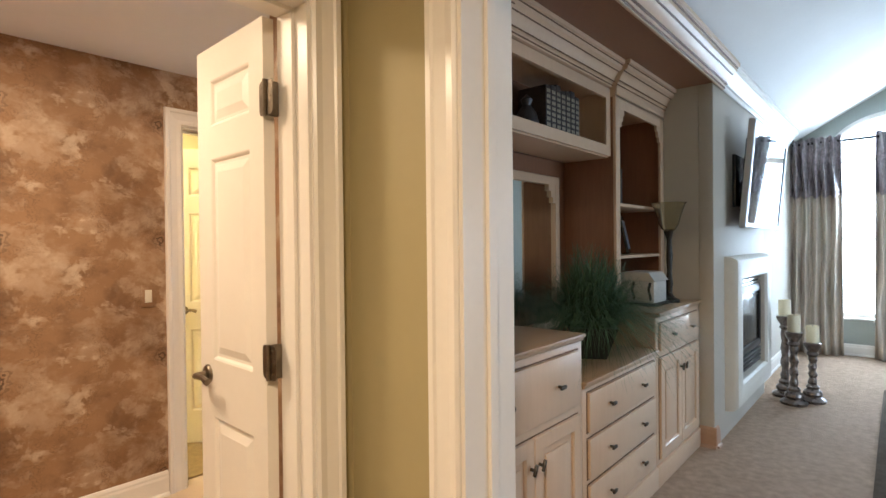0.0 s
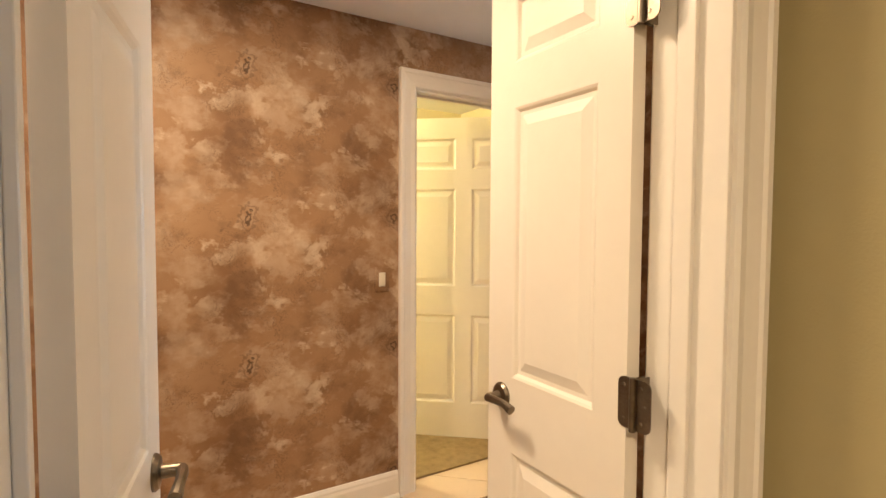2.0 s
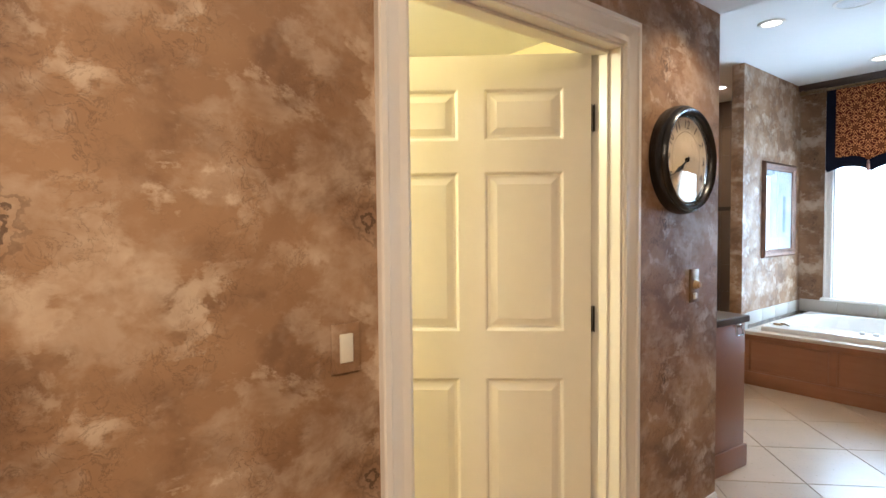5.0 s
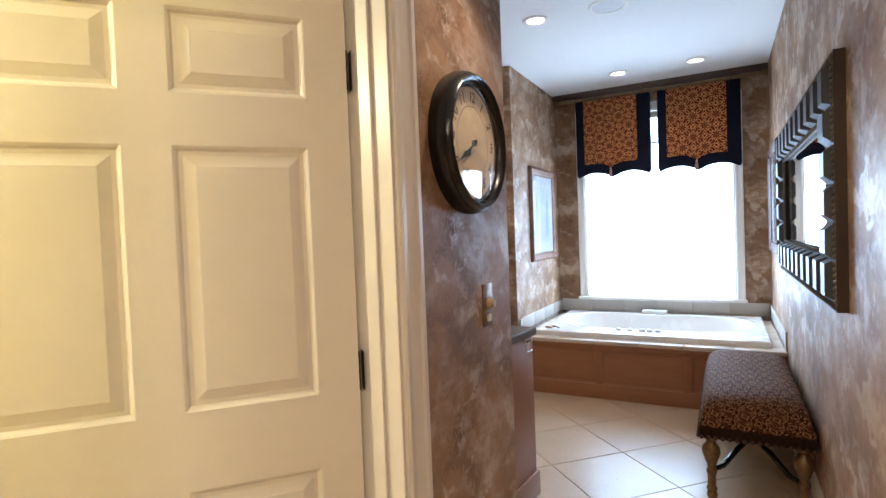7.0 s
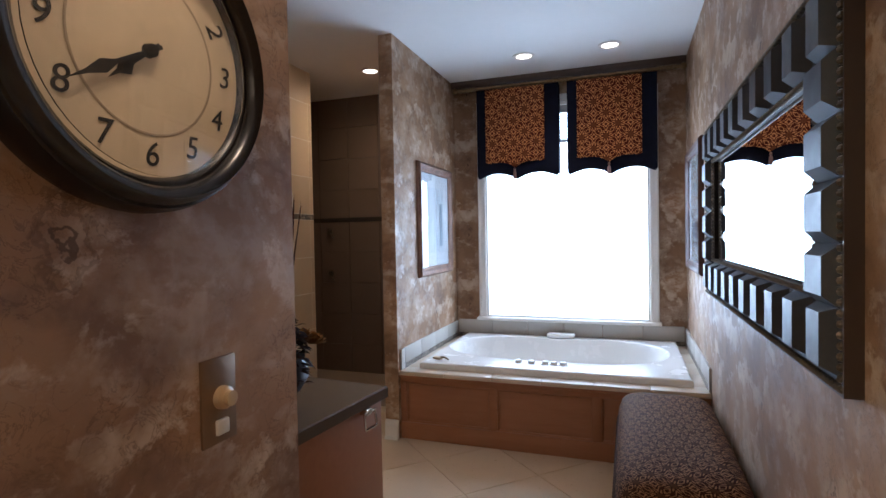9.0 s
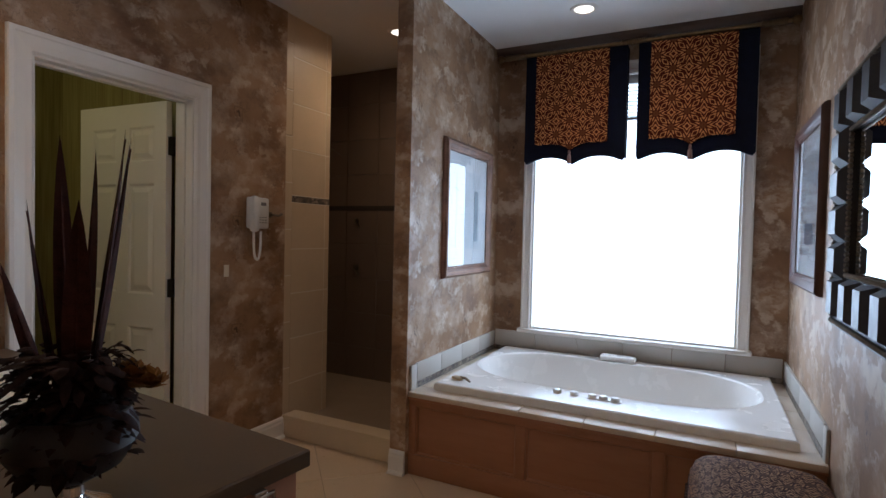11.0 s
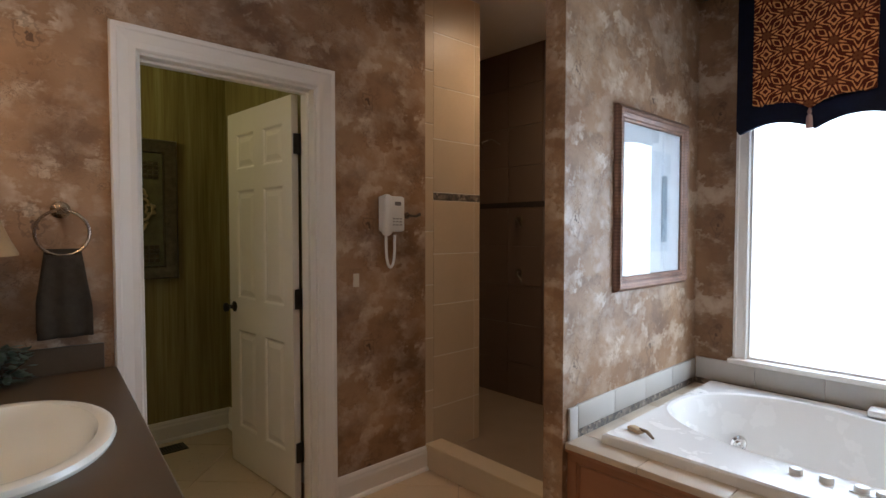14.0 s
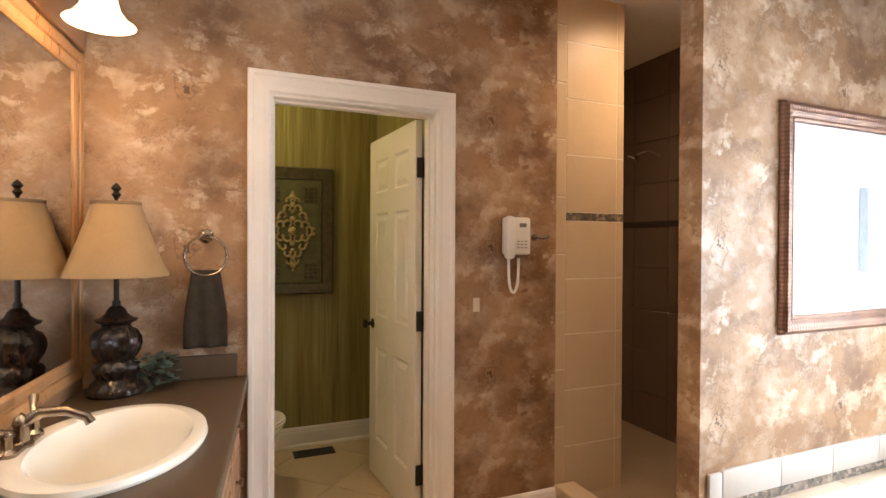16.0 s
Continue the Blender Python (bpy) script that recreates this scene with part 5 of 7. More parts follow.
tube(bm, [(fx, fy, fz + 0.055), (fx, fy - 0.04, fz + 0.085), (fx, fy - 0.10, fz + 0.085), (fx, fy - 0.145, fz + 0.065), (fx, fy - 0.155, fz + 0.048)], [0.014, 0.014, 0.013, 0.012, 0.013], 12)
vpart("spout", bm, NICKEL, faucet)
vpart("bridge", box(fx - 0.085, fx + 0.085, fy - 0.022, fy + 0.022, fz - 0.001, fz + 0.012, 0.006), NICKEL, faucet)
for s in (-1, 1):
    bm = lathe(bmesh.new(), [(0.022, 0), (0.022, 0.012), (0.013, 0.022), (0.012, 0.045), (0.018, 0.055), (0.014, 0.065), (0, 0.07)], 16, (fx + s * 0.075, fy, fz))
    tube(bm, [(fx + s * 0.075, fy, fz + 0.058), (fx + s * 0.10, fy + 0.012, fz + 0.075), (fx + s * 0.125, fy + 0.02, fz + 0.098)], [0.009, 0.008, 0.012], 10)
    vpart("tap_handle", bm, NICKEL, faucet)

vmir = vthing("vanity_mirror", 0.85, 0.6, 0.945, "wide vanity mirror in a honey wood frame", "mirror")
VP = lambda u, v, w: tuple(VAN @ Vector((u, 0.598 - w, v)))
part("frame", rim(bmesh.new(), 0.115, 1.575, 0.995, 2.035, [(0, 0.0), (0, 0.012), (0.010, 0.018), (0.034, 0.018), (0.040, 0.012), (0.046, 0.020), (0.072, 0.026), (0.082, 0.022), (0.085, 0.014), (0.085, 0.0)], VP), MIRROR_WOOD, vmir, soft=False)
vpart("looking_glass", box(0.112, 1.578, 0.590, 0.596, 0.992, 2.038), SILVERING, vmir, soft=False)
vpart("header_board", box(0.03, 1.676, 0.566, 0.598, 2.124, 2.36, 0.006), VWOOD, vmir, "brown wooden header board")

fixture = vthing("vanity_light", 1.2, 0.5, 2.1, "brass vanity light bar with bell-shaped frosted glass shades, lit", "light fixture")
vpart("backplate", box(0.42, 1.36, 0.548, 0.5655, 2.20, 2.28, 0.006), MIRROR_WOOD, fixture)
FROST = glowing("frosted_lit_glass", (1, 0.78, 0.46), 1.5)
for x in (0.55, 0.88, 1.21):
    vpart("arm", tube(bmesh.new(), [(x, 0.552, 2.24), (x, 0.48, 2.26), (x, 0.41, 2.255), (x, 0.40, 2.225)], 0.008, 8), NICKEL, fixture)
    sh = lathe(bmesh.new(), [(0.020, 0.135), (0.035, 0.120), (0.045, 0.085), (0.055, 0.045), (0.078, 0.012), (0.098, 0.0), (0.094, -0.001), (0.074, 0.010), (0.050, 0.045), (0.040, 0.085), (0.030, 0.118), (0.016, 0.132)], 28, (x, 0.40, 2.085))
    vpart("glass_shade", sh, FROST, fixture, "frosted bell glass shade, glowing")
    p = VAN @ Vector((x, 0.40, 2.06))
    bulb(p, 3.0, TUNGSTEN, 0.035)

# table lamp
tlamp = vthing("table_lamp", 1.53, 0.44, 0.87, "dark ribbed urn table lamp with a tan bell shade", "lamp")
LC = VAN @ Vector((1.53, 0.44, 0.87))
URN = plain("dark_glazed_urn", (0.020, 0.012, 0.009), 0.20, vary=0.5, scale=30)
URN_PROFILE = [(0, 0), (0.090, 0), (0.096, 0.010), (0.094, 0.022), (0.084, 0.030), (0.080, 0.042), (0.070, 0.052), (0.062, 0.060), (0.066, 0.072), (0.074, 0.085), (0.076, 0.100), (0.068, 0.115), (0.058, 0.124), (0.062, 0.134), (0.074, 0.155), (0.080, 0.180), (0.078, 0.205), (0.066, 0.228), (0.050, 0.240), (0.046, 0.250), (0.056, 0.258), (0.066, 0.262), (0.070, 0.270), (0.052, 0.277), (0.036, 0.290), (0.030, 0.305), (0.018, 0.318), (0, 0.320)]
bm = lathe(bmesh.new(), URN_PROFILE, 56, LC, wob=lambda a, z: 0.055 * math.cos(12 * a) * (1 if 0.13 < z < 0.235 or 0.065 < z < 0.12 else 0.4 if z < 0.05 else 0))
part("urn", bm, URN, tlamp)
part("stem", lathe(bmesh.new(), [(0, 0.318), (0.014, 0.318), (0.014, 0.335), (0.009, 0.34), (0.009, 0.43), (0.016, 0.435), (0.016, 0.45), (0, 0.455)], 16, LC), BRONZE, tlamp)
SHADE = plain("tan_silk_shade", (0.34, 0.21, 0.095), 0.85, vary=0.08, scale=12, bump=0.2, bscale=300)
bm = lathe(bmesh.new(), [(0.170, 0.425), (0.171, 0.432), (0.148, 0.48), (0.122, 0.55), (0.098, 0.62), (0.078, 0.685), (0.079, 0.692), (0.076, 0.692), (0.096, 0.62), (0.119, 0.55), (0.145, 0.48), (0.167, 0.428), (0.170, 0.425)], 48, LC, wob=lambda a, z: -0.02 * abs(math.sin(4 * a)))
part("shade", bm, SHADE, tlamp, "tan bell-shaped silk shade")
part("shade_trim", lathe(bmesh.new(), [(0.0765, 0.682), (0.081, 0.684), (0.081, 0.694), (0.0765, 0.694), (0.0765, 0.682)], 32, LC), plain("brown_braid", (0.22, 0.14, 0.07), 0.8), tlamp)
part("finial", lathe(bmesh.new(), [(0, 0.69), (0.006, 0.692), (0.006, 0.705), (0.016, 0.72), (0.008, 0.732), (0.018, 0.742), (0.012, 0.752), (0, 0.765)], 14, LC), BRONZE, tlamp)


def leaf(bm, base, tip, wide, droop=0.0, folds=5):
    """A pointed blade from base to tip, bent over its length."""
    base, tip = Vector(base), Vector(tip)
    d = tip - base
    side = d.cross(Vector((0, 0, 1)))
    if side.length < 1e-4:
        side = Vector((1, 0, 0))
    side.normalize()
    rows = []
    for i in range(folds + 1):
        t = i / folds
        p = base + d * t + Vector((0, 0, -droop * t * t))
        w = wide * math.sin(math.pi * min(1, 0.08 + t * 0.92)) ** 0.8
        lift = d.cross(side).normalized() * (w * 0.25)
        rows.append([bm.verts.new(p - side * w + lift), bm.verts.new(p), bm.verts.new(p + side * w + lift)])
    for a, b in zip(rows, rows[1:]):
        for k in range(2):
            bm.faces.new((a[k], a[k + 1], b[k + 1], b[k]))


rng = random.Random(4)
IVY = plain("dusty_green_leaf", (0.080, 0.115, 0.085), 0.42, vary=0.5, scale=60)
ivy = vthing("ivy_sprig", 1.585, 0.325, 0.87, "small dusty green ivy sprig beside the lamp", "plant")
ic = VAN @ Vector((1.585, 0.325, 0.885))
bm = bmesh.new()
for i in range(150):
    a, r, z = rng.uniform(0, 6.28), rng.uniform(0.01, 0.068), rng.uniform(0.0, 0.115)
    p = ic + Vector((math.cos(a) * r, math.sin(a) * r, z))
    leaf(bm, p, p + Vector((math.cos(a) * 0.03 + rng.uniform(-0.02, 0.02), math.sin(a) * 0.03, rng.uniform(-0.012, 0.02))), 0.012, 0.006, 3)
part("leaves", bm, IVY, ivy)
bm = bmesh.new()
for i in range(8):
    a = i * 0.8
    tube(bm, [ic + Vector((0, 0, -0.014)), ic + Vector((math.cos(a) * 0.03, math.sin(a) * 0.03, 0.03)), ic + Vector((math.cos(a) * 0.07, math.sin(a) * 0.07, 0.06))], 0.0022, 5)
part("stems", bm, plain("brown_stem", (0.09, 0.06, 0.03), 0.8), ivy)

# vase with feathers on the counter
vase = vthing("flower_arrangement", 0.135, 0.415, 0.87, "dark urn of dried foliage, tall feathers and an orange bloom", "flower arrangement")
vc = VAN @ Vector((0.135, 0.415, 0.87))
part("foot", lathe(bmesh.new(), [(0, 0), (0.055, 0), (0.058, 0.008), (0.040, 0.018), (0.018, 0.03), (0.016, 0.045), (0.03, 0.055), (0, 0.056)], 24, vc), CHROME, vase, "polished metal foot")
part("urn", lathe(bmesh.new(), [(0, 0.054), (0.03, 0.055), (0.075, 0.08), (0.10, 0.12), (0.098, 0.15), (0.085, 0.17), (0.092, 0.18), (0.085, 0.18), (0, 0.16)], 28, vc), plain("black_urn", (0.014, 0.008, 0.006), 0.5, vary=0.4, scale=20), vase)
DRY = plain("dark_dried_leaf", (0.026, 0.012, 0.009), 0.8, vary=0.6, scale=50, spec=0.12)
bm = bmesh.new()
for i in range(760):
    a, e = rng.uniform(0, 6.28), rng.uniform(-0.5, 1.4)
    r = rng.uniform(0.03, 0.088)
    p = vc + Vector((math.cos(a) * r, math.sin(a) * r, 0.10 + rng.uniform(0, 0.18)))
    L = rng.uniform(0.024, 0.048)
    leaf(bm, p, p + Vector((math.cos(a) * math.cos(e) * L, math.sin(a) * math.cos(e) * L, math.sin(e) * L * 0.8)), rng.uniform(0.007, 0.013), 0.02, 4)
part("foliage", bm, DRY, vase)
FEATHER = plain("rust_brown_feather", (0.050, 0.016, 0.011), 0.8, vary=0.7, scale=45, spec=0.12)
for dx, dy, h, w in ((-0.08, 0.02, 0.48, 0.012), (0.01, 0.03, 0.45, 0.022), (0.045, 0.06, 0.49, 0.018), (0.075, 0.05, 0.47, 0.010), (-0.17, -0.03, 0.25, 0.010), (0.07, -0.03, 0.36, 0.015), (-0.04, -0.05, 0.36, 0.012)):
    bm = bmesh.new()
    b = vc + Vector((dx * 0.2, dy * 0.2, 0.15))
    tip = vc + Vector((dx, dy, 0.15 + h))
    leaf(bm, b, tip, w * 1.35, -0.02, 9)
    tube(bm, [b, b.lerp(tip, 0.5) + Vector((0, 0, 0.01)), tip], [0.004, 0.003, 0.001], 5)
    part("feather", bm, FEATHER, vase)
for k, (x, y, z) in enumerate(((0.095, 0.070, 0.212), (0.070, 0.055, 0.225))):
    bm = bmesh.new()
    for i in range(22):
        a = i * 2.4
        leaf(bm, vc + Vector((x, y, z)), vc + Vector((x + 0.045 * math.cos(a) * (i / 22) ** 0.5, y + 0.045 * math.sin(a) * (i / 22) ** 0.5, z + 0.045 - 0.03 * (i / 22))), 0.014, 0.008, 4)
    part("bloom", bm, plain("ochre_petal", (0.26, 0.125, 0.03), 0.7, vary=0.3, scale=40), vase, "ochre-orange bloom")

# ---- toilet room ----
toilet = thing("toilet", (-5.75, 3.55, 0), "white porcelain toilet with a closed lid", "toilet")
TC = (-5.72, 3.70)
bm = lathe(bmesh.new(), [(0.11, 0), (0.115, 0.02), (0.09, 0.10), (0.10, 0.20), (0.15, 0.30), (0.185, 0.36), (0.19, 0.385), (0, 0.385)], 32, (TC[0], TC[1], 0), 1.0, 1.28)
part("bowl", bm, PORCELAIN, toilet)
part("seat", lathe(bmesh.new(), [(0, 0.388), (0.19, 0.388), (0.197, 0.395), (0.195, 0.405), (0, 0.405)], 32, (TC[0], TC[1], 0), 1.0, 1.28), PORCELAIN, toilet)
part("lid", lathe(bmesh.new(), [(0, 0.407), (0.19, 0.407), (0.195, 0.414), (0.188, 0.424), (0, 0.430)], 32, (TC[0], TC[1], 0), 1.0, 1.28), PORCELAIN, toilet)
part("tank", box(TC[0] - 0.22, TC[0] + 0.22, 3.20, 3.39, 0.36, 0.72, 0.02), PORCELAIN, toilet)
part("tank_lid", box(TC[0] - 0.235, TC[0] + 0.235, 3.185, 3.405, 0.72, 0.755, 0.012), PORCELAIN, toilet)
part("pedestal", box(TC[0] - 0.10, TC[0] + 0.10, 3.25, 3.66, 0.0, 0.37, 0.03), PORCELAIN, toilet)
vent = thing("floor_register", (-6.17, 4.19, 0), "brown metal floor register with slots", "vent")
part("frame", rim(bmesh.new(), 4.075, 4.30, -6.215, -6.135, [(0, 0), (0, 0.005), (0.02, 0.004), (0.024, 0)], lambda u, v, w: (v, u, w)), BRONZE, vent)
# dark sheet under the slats in place of the duct's shade
part("well", box(-6.215, -6.135, 4.075, 4.30, 0.0005, 0.0015), DARK, vent)
for i in range(14):
    y = 4.083 + i * 0.0163
    part("slat", box(-6.214, -6.136, y, y + 0.006, 0.0015, 0.0045), BRONZE, vent)

art = thing("wall_plaque", (-6.33, 4.0, 1.07), "pewter-gilt framed plaque with a scrolled ornament", "wall art")
PA = lambda u, v, w: (-6.33 + w, u, v)
GREYGILT = plain("grey_gilt", (0.105, 0.090, 0.050), 0.36, 0.5, 0.4, 30)
AY0, AY1, AZ0, AZ1 = 3.78, 4.335, 1.065, 1.945
part("frame", rim(bmesh.new(), AY0 + 0.085, AY1 - 0.085, AZ0 + 0.085, AZ1 - 0.085, [(0, 0.006), (0.006, 0.022), (0.014, 0.018), (0.03, 0.024), (0.06, 0.042), (0.076, 0.044), (0.085, 0.03), (0.085, 0), (0, 0)], PA), GREYGILT, art)
part("ground_panel", box(-6.33, -6.322, AY0 + 0.08, AY1 - 0.08, AZ0 + 0.08, AZ1 - 0.08), plain("sage_gilt_ground", (0.12, 0.115, 0.05), 0.5, vary=0.35, scale=18, bump=0.4, bscale=70), art)
GILT_DARK = plain("dull_silver_gilt", (0.46, 0.37, 0.19), 0.32, 0.4, 0.4, 60)
cy, cz = (AY0 + AY1) / 2, (AZ0 + AZ1) / 2
for dy, dz, r0 in ((0.030, 0.045, 0.036), (0.078, 0.040, 0.034), (0.062, 0.105, 0.030), (0.030, 0.155, 0.028), (0.022, 0.212, 0.020), (0.108, 0.012, 0.026)):
    for sy in (-1, 1):
        for sz in (-1, 1):
            pts = []
            for i in range(17):
                a = i / 16 * 5.0 - 0.6
                r = r0 * (1 - 0.62 * i / 16)
                pts.append(PA(cy + sy * (dy + r * math.cos(a)), cz + sz * (dz + r * math.sin(a)), 0.020))
            part("scroll", tube(bmesh.new(), pts, [0.0105 - 0.0003 * i for i in range(17)], 6), GILT_DARK, art)
for y, z, r in ((0, 0, 0.030), (0, 0.085, 0.020), (0, -0.085, 0.020), (0, 0.135, 0.016), (0, -0.135, 0.016), (0, 0.185, 0.018), (0, -0.185, 0.018), (0, 0.238, 0.022), (0, -0.238, 0.022), (0, 0.268, 0.012), (0, -0.268, 0.012), (0.142, 0.018, 0.014), (-0.142, 0.018, 0.014), (0.142, -0.018, 0.014), (-0.142, -0.018, 0.014), (0.100, 0.085, 0.012), (-0.100, 0.085, 0.012), (0.100, -0.085, 0.012), (-0.100, -0.085, 0.012)):
    part("boss", lathe(bmesh.new(), [(r, 0), (r * 0.9, r * 0.4), (r * 0.5, r * 0.75), (0, r * 0.85)], 12, m=pose(-6.322, cy + y, cz + z, 0, 90, 0)), GILT_DARK, art)
for y, z in ((0.125, 0.25), (0.125, -0.28), (-0.125, 0.25), (-0.125, -0.28)):
    bm = bmesh.new()
    for i in range(3):
        for j in range(4):
            bx(bm, -6.323, -6.314, cy + y - 0.045 + i * 0.031, cy + y - 0.018 + i * 0.031, cz + z - 0.055 + j * 0.028, cz + z - 0.031 + j * 0.028, 0.003)
    part("corner_block", bm, GREYGILT, art)

# ---- shower ----
setting("shower_curb", box(-4.89, -4.0, 5.235, 5.36, 0, 0.145, 0.006), SHOWER_TILE, "tan tiled shower curb")
setting("shower_floor", box(-6.33, -4.0, 5.36, 6.488, -0.004, 0.06), stone_tile("shower_floor_tile", (0.30, 0.22, 0.15), 0.15, 0.4), "tan tiled shower floor")
shower = thing("wall_shower", (-5.5, 6.488, 2.05), "chrome shower fitting on an arm", "shower")
bm = bmesh.new()
tube(bm, [(-5.42, 6.486, 2.06), (-5.44, 6.40, 2.09), (-5.47, 6.33, 2.06)], 0.010, 10)
part("arm", bm, CHROME, shower)
part("rose", lathe(bmesh.new(), [(0.012, 0.04), (0.02, 0.03), (0.042, 0.0), (0.042, -0.008), (0, -0.010)], 20, m=pose(-5.49, 6.30, 2.03, -30, 12, 0)), CHROME, shower)
for z in (1.46, 1.04):
    valve = thing("shower_valve", (-5.22, 6.488, z), "pewter shower valve handle", "valve", "shower valves")
    part("escutcheon", lathe(bmesh.new(), [(0.05, 0), (0.05, 0.006), (0.02, 0.012), (0.018, 0.04), (0, 0.042)], 20, m=pose(-5.22, 6.487, z, 90, 0, 0)), PEWTER, valve)
    part("lever", tube(bmesh.new(), [(-5.22, 6.45, z), (-5.19, 6.445, z - 0.03), (-5.17, 6.445, z - 0.06)], [0.008, 0.007, 0.009], 8), PEWTER, valve)

# mat on the tiles inside the double doors
mat_rug = thing("bath_mat", (-2.47, 1.43, 0), "brown patterned bath mat on the tiles", "mat")
part("pile", box(-2.80, -2.15, 0.97, 1.90, 0.001, 0.012, 0.004), damask("brown_mat_weave", (0.16, 0.105, 0.06), (0.32, 0.24, 0.15), (0.10, 0.06, 0.035), 9.0, "XY"), mat_rug)

# ---- bedroom seen through the hall opening ----
wall("wall_builtin_back", "x", -1.56, -1.552, 1.01, 3.54, 0, 2.9, BROWN_WOOD)
wall("wall_bedroom", "x", -1.56, -1.0, 3.54, 7.59, 0, 2.75, TAUPE, label="taupe bedroom wall with the fireplace")
wall("wall_bedroom_upper", "x", -1.56, -0.99, 1.01, 7.59, 2.55, 3.0, SAGE)
wall("wall_bedroom_end", "y", 7.59, 7.75, -1.6, 3.6, 0, 4.4, SAGE, [(-0.62, 0.55, 0.46, 2.80)], "sage bedroom wall with an arched window")
# unseen wall; its opening is made up to go with the side fill
wall("wall_bedroom_side", "x", 3.5, 3.6, 1.01, 7.59, 0, 4.4, SAGE, [(3.0, 5.4, 0.6, 2.4)])
setting("ceiling_bedroom", prism(bmesh.new(), [(-1.6, 2.24), (1.25, 3.83), (3.6, 3.83), (3.6, 3.95), (1.25, 3.95), (-1.6, 2.36)], "y", 1.01, 7.6), CEILING, "white sloped bedroom ceiling")
chimney = thing("chimney_breast", (-0.95, 4.4, 0), "taupe plastered chimney breast", "chimney breast")
chimney["kind"] = "structure"
part("breast", box(-1.0, -0.909, 3.54, 5.22, 0, 2.42, 0.006), TAUPE, chimney)
BEDBASE = plain("tan_baseboard", (0.42, 0.26, 0.17), 0.5)
setting("baseboard", prism(bmesh.new(), [(-0.909 + d, z + 0.012) for d, z in BASE], "y", 3.54, 3.62), BEDBASE, "tan baseboard")
setting("baseboard", prism(bmesh.new(), [(3.54 - d, z + 0.012) for d, z in BASE], "x", -1.0, -0.894), BEDBASE, "tan baseboard")
setting("baseboard", prism(bmesh.new(), [(-1.0 + d, z + 0.012) for d, z in BASE], "y", 5.22, 7.59), TRIM, "white moulded baseboard")
setting("baseboard", prism(bmesh.new(), [(7.59 - d, z + 0.012) for d, z in BASE], "x", -1.0, 3.4), TRIM, "white moulded baseboard")

# soffit and crown over the built-ins
setting("soffit", box(-1.552, -0.90, 1.012, 3.62, 2.405, 2.50), BROWN_WOOD, "brown wooden soffit over the built-in cabinets")
CROWN = [(0, 0), (0.012, 0), (0.016, 0.025), (0.030, 0.032), (0.038, 0.060), (0.062, 0.090), (0.090, 0.105), (0.094, 0.130), (0.110, 0.136), (0.110, 0.160), (0, 0.160)]
GROOVES = ((0.014, 0.012), (0.030, 0.034), (0.064, 0.092), (0.094, 0.128))
GLAZE = plain("dark_glaze", (0.15, 0.075, 0.036), 0.6)
cr = bmesh.new()
for d, z in GROOVES:
    tube(cr, [(-0.90 + d, 1.012, 2.395 + z), (-0.90 + d, 3.74, 2.395 + z)], 0.006, 6)
setting("trim_crown_glaze", cr, GLAZE, "dark glaze in the grooves of the crown moulding")
setting("trim_crown", prism(bmesh.new(), [(-0.90 + d, 2.395 + z) for d, z in CROWN], "y", 1.012, 3.74), MAPLE, "maple crown moulding", True)
setting("trim_crown_white", prism(bmesh.new(), [(-0.905 + d * 0.95, 2.40 + z * 0.95) for d, z in CROWN], "y", 3.745, 6.6), TRIM, "white crown moulding", True)

HW = plain("pewter_pull", (0.10, 0.08, 0.06), 0.35, 0.9, 0.3, 40)


def pull(parent, y, z, x, turn=0):
    bm = lathe(bmesh.new(), [(0.006, 0), (0.006, 0.014), (0, 0.014)], 10, m=pose(x, y, z, 0, 90, 0))
    m = pose(x + 0.020, y, z, turn, 0, 0)
    bx(bm, -0.005, 0.007, -0.022, 0.022, -0.008, 0.008, 0.005, m)
    part("pull", bm, HW, parent, "pewter pull")


